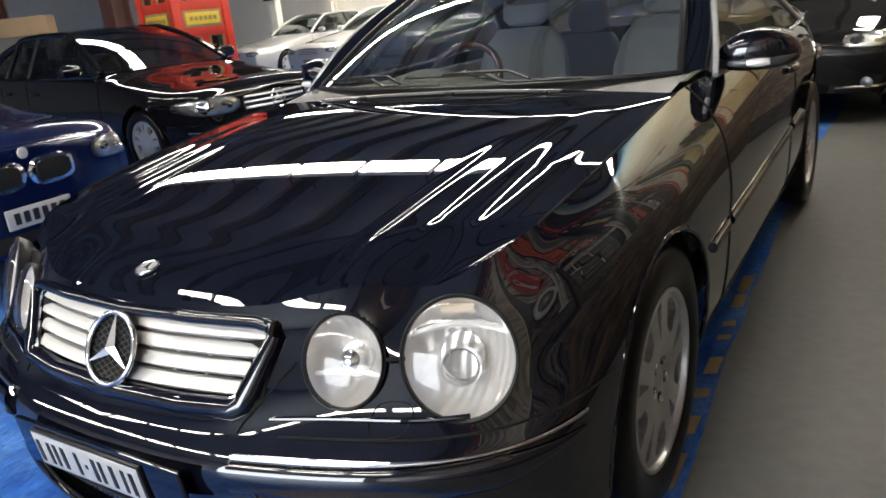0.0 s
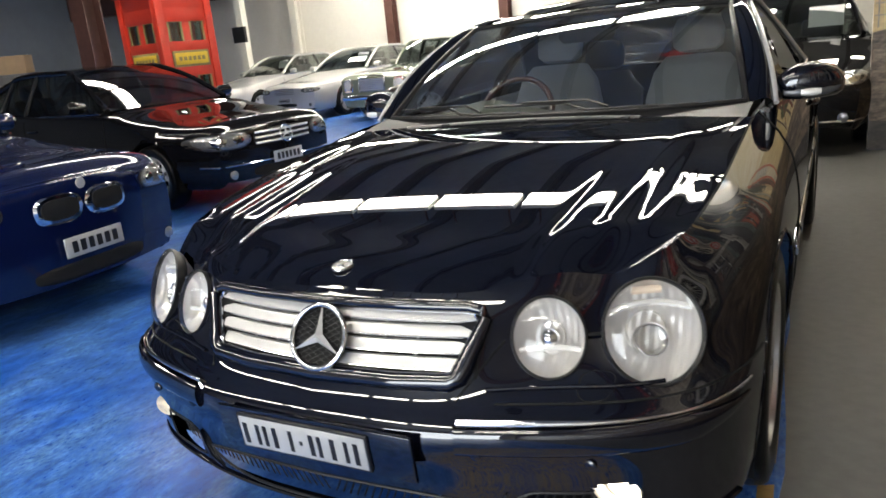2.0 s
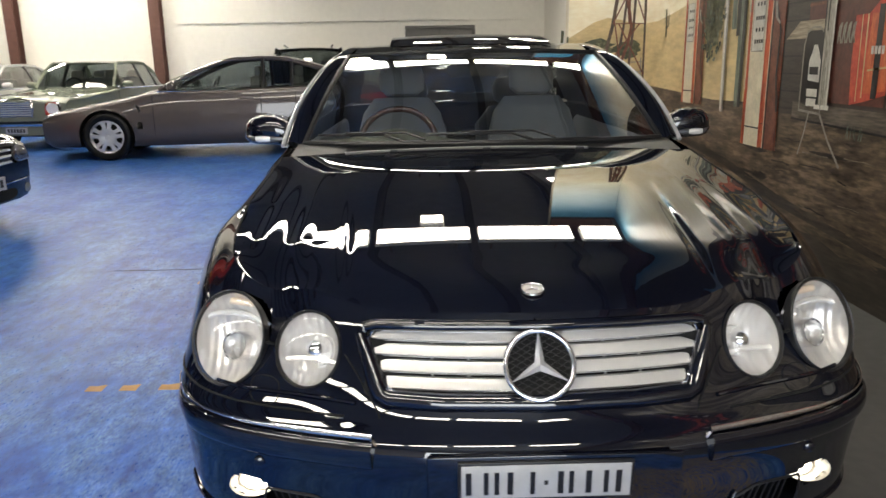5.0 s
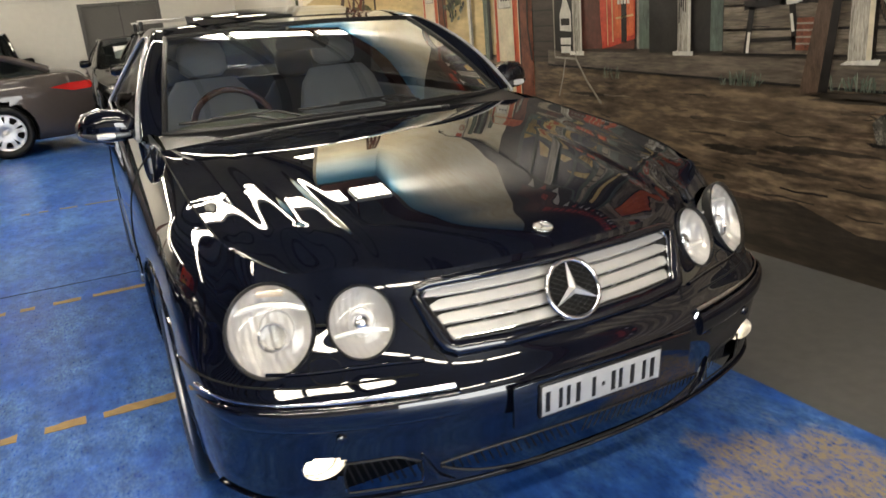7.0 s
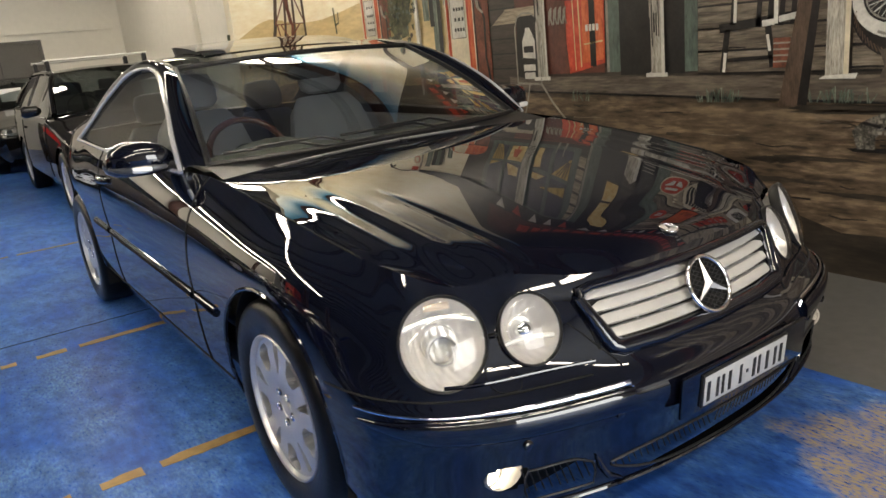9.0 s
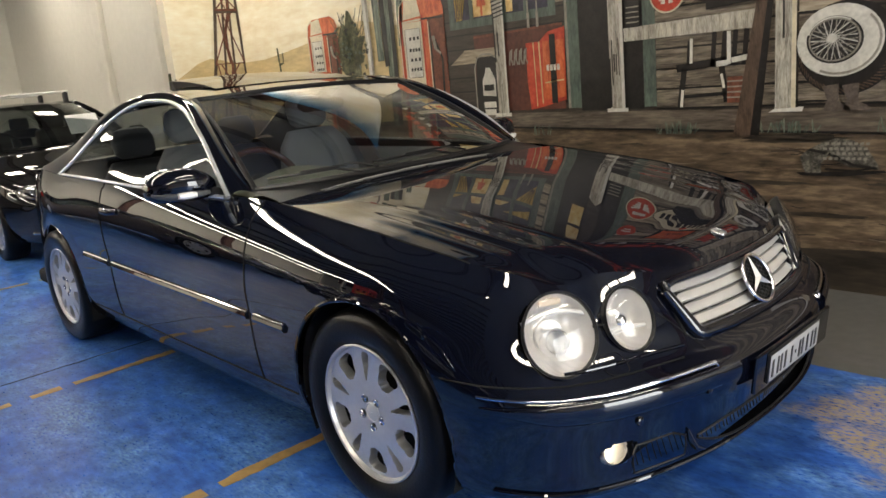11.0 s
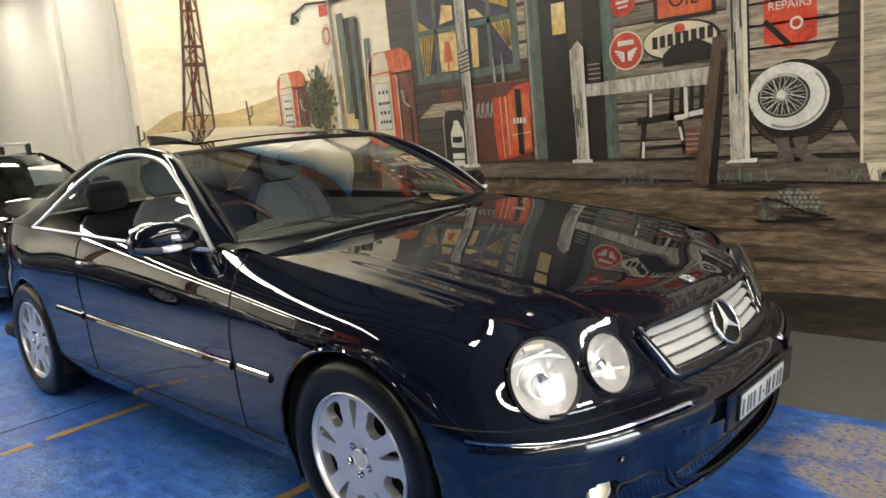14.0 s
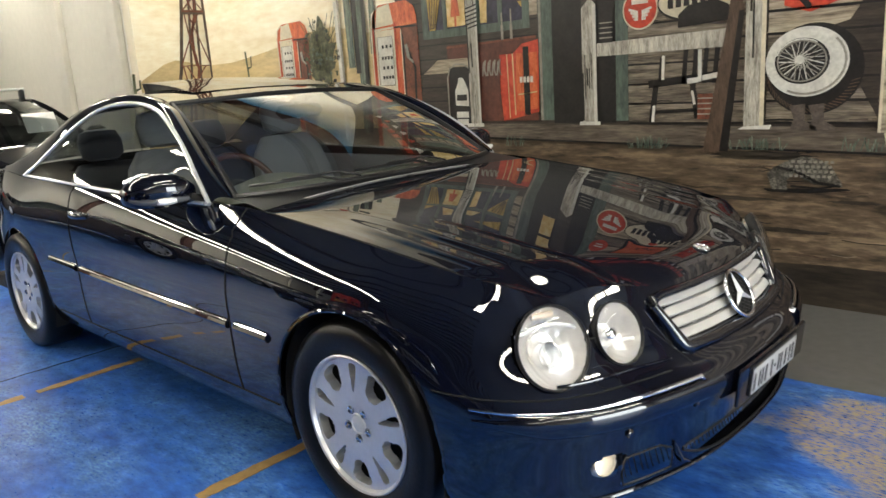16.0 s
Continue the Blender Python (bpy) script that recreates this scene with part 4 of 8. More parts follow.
for z in (0.608, 0.640, 0.671, 0.701):
    half = float(grille_half(z)) - 0.008
    xs = np.linspace(-half, half, 25)
    bm = bmesh.new()
    rows = []
    for dz, dy in ((-0.0125, 0.010), (-0.012, -0.001), (-0.005, -0.005), (0.005, 0.003), (0.0125, 0.013), (0.012, 0.024)):
        rows.append([bm.verts.new((x, nose_y(x, z) + 0.012 + dy, z + dz)) for x in xs])
    for p, q in zip(rows, rows[1:]):
        for k in range(len(xs) - 1):
            bm.faces.new((p[k], p[k + 1], q[k + 1], q[k]))
    part("grille_louvre", bm, SATIN, coupe, "satin silver horizontal louvre")
    part("louvre_edge", tube_bm([Vector((x, nose_y(x, z) + 0.010, z - 0.0085)) for x in xs], 0.0018, 5), CHROME, coupe)
for x in (-0.23, -0.15, 0.15, 0.23):
    part("grille_strut", tube_bm([Vector((x, nose_y(x, z) + 0.030, z)) for z in (0.595, 0.655, 0.712)], 0.003, 5), SATIN, coupe)
part("grille_back", box_bm((0.76, 0.01, 0.16), (0, 0, 0), m=pose(0, -0.752, 0.655, -27, 0, 0)), DARK, coupe)

STAR_M = pose(0, -0.824, 0.657, 90 - 27, 0, 0)    # local z points out of the nose


def ring_bm(radius, thick, m, steps=48):
    bm = lathe_bm([(radius + thick * math.cos(w), thick * math.sin(w)) for w in np.linspace(0, 2 * math.pi, 11)], steps, "z")
    bmesh.ops.transform(bm, matrix=m, verts=bm.verts)
    return bm


def star_bm(radius, waist, rise, m):
    """Three-armed star with a ridge on every arm."""
    bm = bmesh.new()
    top = bm.verts.new((0, 0, rise))
    rim = []
    for k in range(6):
        w = math.radians(90 + 60 * k)
        r = radius if k % 2 == 0 else waist
        rim.append(bm.verts.new((r * math.cos(w), r * math.sin(w), 0.002 if k % 2 == 0 else 0)))
    for k in range(6):
        bm.faces.new((top, rim[k], rim[(k + 1) % 6]))
    bmesh.ops.recalc_face_normals(bm, faces=bm.faces[:])
    bmesh.ops.transform(bm, matrix=m, verts=bm.verts)
    return bm


emblem = part("emblem", ring_bm(0.0735, 0.0062, STAR_M), CHROME, coupe, "chrome ring emblem in the grille")
part("star", star_bm(0.075, 0.0125, 0.013, STAR_M), STAR_SILVER, emblem, smooth=False)
disc = lathe_bm([(0.0735, -0.006), (0.05, -0.010), (0.001, -0.010)], 40, "z")
bmesh.ops.transform(disc, matrix=STAR_M, verts=disc.verts)
part("emblem_mesh", disc, DARK, emblem)
hair = []
for k in range(-5, 6):
    for d in (30, -30):
        c, s2 = math.cos(radians(d)), math.sin(radians(d))
        o = k * 0.0125
        h = math.sqrt(max(0.0, 0.068 ** 2 - o * o))
        hair.append(tube_bm([STAR_M @ Vector((-s2 * o + c * q, c * o + s2 * q, -0.006)) for q in (-h, h)], 0.0009, 4))
part("emblem_lattice", joined(*hair), BLACK, emblem)
BADGE_M = pose(0, -0.700, float(np.interp(-0.70, hood[:, 150, 1], hood[:, 150, 2])) + 0.004, 14, 0, 0)
badge = part("bonnet_badge", ring_bm(0.025, 0.0022, BADGE_M, 32), CHROME, coupe, "small round chrome badge on the bonnet")
bm = lathe_bm([(0.0255, -0.003), (0.018, 0.0005), (0.001, 0.001)], 28, "z")
bmesh.ops.transform(bm, matrix=BADGE_M, verts=bm.verts)
part("badge_dish", bm, SATIN, badge)
part("badge_star", star_bm(0.021, 0.004, 0.0045, BADGE_M), CHROME, badge, smooth=False)

# bumper: bright strips, mesh intakes, fog lamps, lip, sensors, number plate
xs_front = shell[:, 44, 0]
i_in = int(np.argmin(np.abs(xs_front[:150] - 0.36)))
i_out = col_at(-0.40, 120)


def strip_pts(zf, lift):
    return shell_at_z(zf, i_in, i_out, lift, 2)


def tapered(count, radius):
    """Full radius for most of the way, running out to a point at the far end."""
    return [radius * min(1.0, 0.15 + 3.0 * (1 - k / (count - 1))) for k in range(count)]


top_line, body_line = strip_pts(0.513, 0.004), strip_pts(0.482, 0.002)
strip_r = [0.0040 + 0.0068 * max(0.0, min(1.0, 1.45 - 2.3 * k / (len(top_line) - 1))) for k in range(len(top_line))]
both("bumper_strip", lambda: tube_bm(top_line, strip_r, 12, flat=0.55), CHROME, "bright bumper strip")
both("bumper_strip_body", lambda: tube_bm(body_line, tapered(len(body_line), 0.030), 18, flat=0.36), NAVY, "body-coloured rubbing strip")
curl = []
p0 = strip_pts(0.513, 0.003)[0]
for k in range(7):
    w = k / 6
    curl.append(Vector((p0.x - 0.010 * math.sin(w * 1.6) - 0.012 * w, p0.y - 0.004, p0.z - 0.045 * w)))
both("bumper_strip_end", lambda: tube_bm(curl, 0.005, 6), CHROME)
for x, z in ((0.40, 0.455), (0.62, 0.43), (-0.40, 0.455), (-0.62, 0.43)):
    i = int(np.argmin(np.abs(shell[:150, 44, 0] - abs(x))))
    p = shell_at_z(z, i, i + 1, 0.002)[0]
    bm = lathe_bm([(0.0125, 0.004), (0.0125, -0.003), (0.009, -0.0055), (0.001, -0.006)], 18, "y")
    bmesh.ops.translate(bm, vec=(math.copysign(p.x, x), p.y, p.z), verts=bm.verts)
    part("parking_sensor", bm, NAVY, coupe)
lip = shell_at_z(0.243, 0, col_at(-0.42, 120), 0.004, 3)
lip_full = [Vector((-p.x, p.y, p.z)) for p in lip[::-1]] + lip[1:]
part("bumper_lip", tube_bm(lip_full, 0.0055, 6), NAVY, coupe, "glossy lower lip of the bumper")
mesh_bars = []
for x in np.linspace(-0.60, 0.60, 61):
    i = int(np.argmin(np.abs(shell[:150, 30, 0] - abs(x))))
    a = shell_at_z(0.262, i, i + 1, -0.03)[0]
    b = shell_at_z(0.335, min(i + 6, 150), min(i + 7, 151), -0.03)[0]
    mesh_bars.append(tube_bm([Vector((math.copysign(a.x, x), a.y, a.z)), Vector((math.copysign(b.x, x), b.y, b.z))], 0.0022, 4))
part("intake_mesh", joined(*mesh_bars), BLACK, coupe)


def on_nose(x, z, lift=0.001):
    """A point of the bumper's face."""
    i = int(np.argmin(np.abs(shell[:150, 30, 0] - abs(x))))
    p = shell_at_z(z, i, i + 1, lift)[0]
    return Vector((math.copysign(p.x, x), p.y, p.z))


mid = [on_nose(x, 0.252 + 0.05 * (x / 0.4) ** 4) for x in np.linspace(-0.40, 0.40, 33)] + [on_nose(x, 0.330 - 0.02 * (x / 0.4) ** 4) for x in np.linspace(0.40, -0.40, 33)]
part("intake_rim", tube_bm(mid, 0.0035, 6, closed=True), BLACK, coupe)
for s in (1, -1):
    side = [on_nose(s * x, 0.268) for x in np.linspace(0.45, 0.612, 8)] + [on_nose(s * 0.618, 0.30), on_nose(s * 0.618, 0.33)] + [on_nose(s * x, 0.352 - 0.5 * max(0, 0.50 - x)) for x in np.linspace(0.612, 0.45, 8)] + [on_nose(s * 0.445, 0.30)]
    part("intake_fin", tube_bm([on_nose(s * 0.445, 0.345, 0.003), on_nose(s * 0.432, 0.31, 0.004), on_nose(s * 0.41, 0.278, 0.004), on_nose(s * 0.37, 0.256, 0.003)], [0.003, 0.008, 0.008, 0.003], 8), NAVY, coupe, "curved fin between the lower intakes")
    part("intake_rim", tube_bm(side, 0.003, 6, closed=True), BLACK, coupe)
for s in (1, -1):
    ax = Vector((-0.05 * s, -0.90, 0.40)).normalized()
    at = Vector((0.655 * s, -0.736, 0.343))
    fog = part("fog_lamp", ellipse_lathe([(0.98, -0.11), (0.98, -0.002), (1.05, 0.004), (1.06, -0.004)], at, ax, 0.050, 0.030), SATIN, coupe, "lit oval fog lamp")
    part("bulb", ellipse_lathe([(0.84, -0.072), (0.5, -0.066), (0.03, -0.064)], at, ax, 0.050, 0.030), LIT_FOG, fog)
    g = part("lens", ellipse_lathe([(1.0, 0.0), (0.8, 0.006), (0.4, 0.010), (0.03, 0.011)], at, ax, 0.050, 0.030), LENS, fog)
    g.visible_shadow = False
plate = part("number_plate", box_bm((0.362, 0.008, 0.092), (0, 0, 0), 0.003, m=pose(0, -0.932, 0.449, 6, 0, 0)), BLACK, coupe, "white number plate with dark characters")
part("plate_face", box_bm((0.350, 0.004, 0.080), (0, -0.0035, 0), 0.001, m=pose(0, -0.932, 0.449, 6, 0, 0)), PLATE_WHITE, plate)
for x, w in ((-0.160, 0.012), (-0.124, 0.010), (-0.102, 0.010), (-0.074, 0.012), (-0.028, 0.010), (0.0, 0.008), (0.030, 0.012), (0.052, 0.010), (0.088, 0.012), (0.124, 0.010), (0.150, 0.012)):
    part("character_bar", box_bm((w, 0.002, 0.054 if abs(x) > 0.01 else 0.010), (x, -0.006, -0.003), m=pose(0, -0.932, 0.449, 6, 0, 0)), BLACK, plate)
part("plate_holder", box_bm((0.53, 0.012, 0.115), (0.02, 0.010, -0.002), 0.004, m=pose(0, -0.932, 0.449, 6, 0, 0)), NAVY, coupe)
# headlamp washer covers and the seam of the nose panel
for s in (1, -1):
    w = []
    for k in range(25):
        q = 2 * math.pi * k / 24
        x, z = 0.615 + 0.034 * math.copysign(abs(math.cos(q)) ** 0.7, math.cos(q)), 0.568 + 0.024 * math.copysign(abs(math.sin(q)) ** 0.7, math.sin(q))
        i = int(np.argmin(np.abs(shell[:150, 60, 0] - x)))
        p = shell_at_z(z, i, i + 1, 0.0005)[0]
        w.append(Vector((s * p.x, p.y, p.z)))
    part("washer_cover", tube_bm(w, 0.0014, 4, closed=True), DARK, coupe)
    seam = []
    for x, z in ((0.425, 0.655), (0.40, 0.625), (0.375, 0.59), (0.352, 0.558), (0.345, 0.545)):
        i = int(np.argmin(np.abs(shell[:150, 60, 0] - x)))
        p = shell_at_z(z, i, i + 1, 0.0006)[0]
        seam.append(Vector((s * p.x, p.y, p.z)))
    part("panel_gap", tube_bm(seam, 0.0022, 5), DARK, coupe)
    part("panel_gap", tube_bm([Vector((s * 0.592, -0.676, 0.662)), Vector((s * 0.606, -0.668, 0.662)), Vector((s * 0.622, -0.660, 0.662))], 0.004, 5), DARK, coupe)

# crisp ledge under the headlamps, above the bumper
ledge = shell_at_z(0.566, int(np.argmin(np.abs(shell[:150, 60, 0] - 0.40))), int(np.argmin(np.abs(shell[:190, 60, 0] - 0.745))), 0.002, 2)
both("headlamp_ledge", lambda: tube_bm(ledge, 0.0048, 8), NAVY, "body-coloured ledge under the headlamps")

# flanks: rubbing strip, handles, mirrors, tail lamps, indicators
def rub(y0, y1):
    zf = lambda p: 0.565 + 0.018 * (p[1] - 0.39)
    return shell_at_z(zf, col_at(y0), col_at(y1), 0.004, 3)


for y0, y1 in ((0.39, 0.62), (0.64, 2.01), (2.03, 2.42)):
    both("side_moulding", lambda: tube_bm([p - Vector((0.006, 0, 0.016)) for p in rub(y0, y1)], 0.016, 8), NAVY, "body-coloured side moulding")
    both("side_moulding_trim", lambda: tube_bm(rub(y0, y1), 0.004, 6), CHROME, "bright line along the flank")


def handle_bm():
    pts = [Vector((0.905 + 0.022 * math.sin(math.pi * q), 1.80 + 0.19 * q, 0.855)) for q in np.linspace(0, 1, 11)]
    return tube_bm(pts, [0.010, 0.015, 0.017, 0.018, 0.018, 0.018, 0.018, 0.018, 0.017, 0.015, 0.010], 10)


both("door_handle", handle_bm, NAVY, "body-coloured pull handle")
both("handle_trim", lambda: tube_bm([Vector((0.921 + 0.014 * math.sin(math.pi * q), 1.82 + 0.15 * q, 0.868)) for q in np.linspace(0, 1, 9)], 0.005, 6), CHROME)


def section(x, y, z, ry, rz, n=20, e=2.6, tilt=0.0):
    pts = []
    for k in range(n):
        w = 2 * math.pi * k / n
        c, s = math.cos(w), math.sin(w)
        pts.append((x, y + ry * math.copysign(abs(c) ** (2 / e), c), z + rz * math.copysign(abs(s) ** (2 / e), s)))
    return pts


def loft_bm(sections, caps=True):
    bm = bmesh.new()
    rings = [[bm.verts.new(p) for p in s] for s in sections]
    n = len(rings[0])
    for a, b in zip(rings, rings[1:]):
        for k in range(n):
            j = (k + 1) % n
            bm.faces.new((a[k], a[j], b[j], b[k]))
    if caps:
        bm.faces.new(rings[0])
        bm.faces.new(rings[-1])
    bmesh.ops.recalc_face_normals(bm, faces=bm.faces[:])
    return bm


both("mirror_housing", lambda: loft_bm([section(0.815, 0.965, 1.000, 0.030, 0.034), section(0.842, 0.978, 1.010, 0.050, 0.050), section(0.88, 0.992, 1.017, 0.070, 0.063), section(0.93, 1.008, 1.020, 0.078, 0.066), section(0.98, 1.028, 1.017, 0.074, 0.062), section(1.015, 1.050, 1.010, 0.058, 0.050), section(1.036, 1.068, 1.004, 0.036, 0.032), section(1.043, 1.074, 1.002, 0.012, 0.012)]), NAVY, "door mirror with a grey lower band")
both("mirror_band", lambda: loft_bm([section(0.848, 0.976, 0.984, 0.052, 0.015), section(0.89, 0.990, 0.984, 0.0735, 0.021), section(0.94, 1.006, 0.984, 0.0805, 0.023), section(0.99, 1.030, 0.985, 0.0735, 0.020), section(1.018, 1.050, 0.989, 0.057, 0.015), section(1.036, 1.066, 0.994, 0.036, 0.009)]), BAND_GREY, "grey band with repeater lamp")
both("repeater_lamp", lambda: loft_bm([section(0.905, 0.929, 0.984, 0.012, 0.010), section(0.925, 0.931, 0.984, 0.014, 0.013), section(0.95, 0.936, 0.984, 0.014, 0.013), section(0.97, 0.944, 0.985, 0.012, 0.010)]), REFLECTOR, "clear repeater lamp in the mirror band")
both("mirror_foot", lambda: loft_bm([section(0.79, 0.92, 0.962, 0.05, 0.022), section(0.825, 0.955, 0.978, 0.04, 0.024), section(0.85, 0.975, 0.992, 0.03, 0.024)]), BLACK)
both("mirror_glass", lambda: loft_bm([section(0.875, 1.066, 1.03, 0.004, 0.045), section(0.95, 1.094, 1.03, 0.004, 0.052), section(1.015, 1.108, 1.022, 0.004, 0.042)]), CHROME)


def tail_lamp():
    g = []
    for k in range(13):
        i = 535 + k * 4
        a = shell_at_z(0.70, i, i + 1, 0.004)[0]
        b = shell_at_z(0.86, i, i + 1, 0.004)[0]
        g.append([a, a.lerp(b, 0.33) + Vector((0.004, 0.004, 0)), a.lerp(b, 0.66) + Vector((0.004, 0.004, 0)), b])
    bm = bmesh.new()
    vs = [[bm.verts.new(p) for p in row] for row in g]
    for a, b in zip(vs, vs[1:]):
        for k in range(3):
            bm.faces.new((a[k], a[k + 1], b[k + 1], b[k]))
    return bm


both("tail_lamp", tail_lamp, RED_LENS, "red tail lamp wrapped round the corner")


# windscreen furniture
def on_screen(u, v, lift=0.012):
    i, j = int(np.clip(v * 19, 0, 19)), int(np.clip((u + 1) / 2 * 39, 0, 39))
    return Vector(screen[i, j]) + Vector((0, -0.5, 0.8)) * lift


for u0, u1 in ((0.55, -0.28), (-0.05, -0.86)):
    part("wiper", joined(tube_bm([on_screen(u0 + (u1 - u0) * q, 0.02 + 0.07 * q) for q in np.linspace(0, 1, 9)], 0.006, 6), tube_bm([on_screen(u0 + (u1 - u0) * q, 0.03 + 0.08 * q, 0.022) for q in np.linspace(0.25, 0.75, 5)], 0.005, 6)), BLACK, coupe, "black wiper blade parked at the foot of the screen")
for k in range(5):
    part("air_slot", tube_bm([Vector((x, bonnet_rear(x) - 0.006 + 0.008 * k, 0.0 + float(bonnet_z(x, bonnet_rear(x))) + 0.003 - 0.0015 * k)) for x in np.linspace(-0.55, 0.40, 21)], 0.0018, 4), SATIN, coupe)
for x in (-0.36, 0.0, 0.36):
    part("washer_jet", box_bm((0.03, 0.018, 0.008), (x, bonnet_rear(x) - 0.05, float(bonnet_z(x, 0.60)) + 0.004), 0.003), BLACK, coupe)


# wheels
def wheel_face():
    """Alloy disc with five twin spokes: wide windows between them, a slit in each."""
    bm = bmesh.new()
    nr, nt = 34, 240
    r0, r1 = 0.030, 0.213
    vs = {}
    def dish(r):
        return 0.004 * math.exp(-((r - 0.11) / 0.05) ** 2) - 0.008 * max(0, (0.075 - r) / 0.075) + 0.004
    for i in range(nr + 1):
        r = r0 + (r1 - r0) * i / nr
        for j in range(nt):
            w = 2 * math.pi * j / nt
            vs[i, j] = (r, w)
    def open_at(r, w):
        q = (w / (2 * math.pi) * 5) % 1.0
        d = min(q, 1 - q) * 2 * math.pi / 5 * r           # metres from a window's middle
        s = abs(q - 0.5) * 2 * math.pi / 5 * r            # metres from a spoke's middle
        top = min(1.0, max(0.0, (0.2065 - r) / 0.016)) ** 0.5
        if 0.124 < r < 0.204 and d < (0.022 + 0.028 * (r - 0.124) / 0.08) * min(1.0, (r - 0.124) / 0.008) ** 0.4 * top:
            return True
        return 0.112 < r < 0.204 and s < (0.001 + 0.0175 * ((r - 0.112) / 0.092) ** 0.8) * top
    made = {}
    def vert(i, j):
        j %= nt
        if (i, j) not in made:
            r, w = vs[i, j]
            made[i, j] = bm.verts.new((dish(r), r * math.cos(w), r * math.sin(w)))
        return made[i, j]
    for i in range(nr):
        for j in range(nt):
            r = (vs[i, j][0] + vs[i + 1, j][0]) / 2
            w = 2 * math.pi * (j + 0.5) / nt
            if not open_at(r, w):
                bm.faces.new((vert(i, j), vert(i + 1, j), vert(i + 1, j + 1), vert(i, j + 1)))
    for _ in range(3):
        bmesh.ops.smooth_vert(bm, verts=[v for v in bm.verts if v.is_boundary and 0.034 < math.hypot(v.co.y, v.co.z) < 0.2], factor=0.5, use_axis_x=True, use_axis_y=True, use_axis_z=True)
    bmesh.ops.recalc_face_normals(bm, faces=bm.faces[:])
    bmesh.ops.solidify(bm, geom=bm.faces[:], thickness=0.034)
    bmesh.ops.rotate(bm, cent=(0, 0, 0), matrix=Matrix.Rotation(radians(-18), 3, "X"), verts=bm.verts)
    bmesh.ops.recalc_face_normals(bm, faces=bm.faces[:])
    return bm


def wheel(at, outward, name="wheel"):
    """A wheel with its axis along x; outward is +1 or -1."""
    w = new(name)
    w.parent = coupe
    w.matrix_basis = pose(*at, 0, 0, 0 if outward > 0 else 180)
    w["label"] = "alloy wheel with five twin spokes"
    return w


def moved(bm, v):
    bmesh.ops.translate(bm, vec=v, verts=bm.verts)
    return bm


WHEEL_PARTS = {
    "tyre": (lathe_bm([(0.222, 0.088), (0.232, 0.098), (0.262, 0.108), (0.295, 0.109), (0.318, 0.102), (0.330, 0.088), (0.335, 0.06), (0.3355, 0.0), (0.335, -0.06), (0.328, -0.095), (0.29, -0.108), (0.222, -0.098)], 64, "x"), RUBBER),
    "rim": (lathe_bm([(0.226, 0.090), (0.228, 0.098), (0.224, 0.101), (0.218, 0.098), (0.214, 0.085), (0.210, 0.074)], 64, "x"), ALLOY),
    # barrel and disc coloured near-black, standing in for shade behind the spokes
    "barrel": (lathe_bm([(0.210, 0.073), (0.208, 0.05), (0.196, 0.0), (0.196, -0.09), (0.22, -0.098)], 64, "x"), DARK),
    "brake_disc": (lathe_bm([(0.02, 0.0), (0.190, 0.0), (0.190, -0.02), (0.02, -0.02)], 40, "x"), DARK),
    "wheel_face": (wheel_face(), ALLOY),
    "hub_cap": (lathe_bm([(0.036, 0.072), (0.035, 0.083), (0.031, 0.086), (0.028, 0.083), (0.024, 0.084), (0.001, 0.086)], 30, "x"), SATIN),
    "bolt_well": (joined(*[moved(lathe_bm([(0.0165, 0.072), (0.0165, 0.0848), (0.0150, 0.0858), (0.0145, 0.074)], 16, "x"), (0, 0.052 * math.cos(a), 0.052 * math.sin(a))) for a in [2 * math.pi * (k + 0.5) / 5 + 0.3 for k in range(5)]]), BLACK),
}
made_parts = {}
for k, (bm, mat) in WHEEL_PARTS.items():
    if k == "wheel_face":
        bmesh.ops.translate(bm, vec=(0.082, 0, 0), verts=bm.verts)
    ob = part(k, bm, mat)
    made_parts[k] = ob.data
    bpy.data.objects.remove(ob)
bolt = part("wheel_bolt", lathe_bm([(0.0125, 0.070), (0.0120, 0.087), (0.009, 0.090), (0.006, 0.086), (0.001, 0.086)], 12, "x"), CHROME)
bolt_me = bolt.data
bpy.data.objects.remove(bolt)
for x, y in ((0.800, 0.0), (-0.800, 0.0), (0.802, WHEELBASE), (-0.802, WHEELBASE)):
    w = wheel((x, y, HUB_Z), 1 if x > 0 else -1)
    for k, me in made_parts.items():
        ob = new(k, me)
        ob.parent = w
    for k in range(5):
        a = 2 * math.pi * (k + 0.5) / 5 + 0.3
        ob = new("wheel_bolt", bolt_me)
        ob.parent = w
        ob.location = (0, 0.052 * math.cos(a), 0.052 * math.sin(a))

# cabin: tub, fascia, wheel, seats, mirror
part("cabin_floor", box_bm((1.5, 2.2, 0.06), (0, 1.75, 0.36), 0.02), BLACK, coupe)
for s in (1, -1):
    part("door_card", box_bm((0.05, 2.0, 0.55), (s * 0.775, 1.75, 0.67), 0.03), LEATHER, coupe)
fascia = []
for x in np.linspace(-0.74, 0.74, 15):
    yb = float(np.interp(x, [p[0] for p in screen_base], [p[1] for p in screen_base]))
    binnacle = 0.065 * math.exp(-((x + 0.37) / 0.20) ** 2)
    fascia.append([(x, yb + 0.06, 0.945), (x, yb + 0.22, 0.955 + binnacle * 0.6), (x, yb + 0.40, 0.945 + binnacle), (x, yb + 0.48, 0.90 + binnacle * 0.6), (x, yb + 0.50, 0.75), (x, yb + 0.45, 0.55)])
grid_object("fascia", patch(fascia, 30, 20), DASH, coupe, "olive-grey fascia with a raised binnacle")
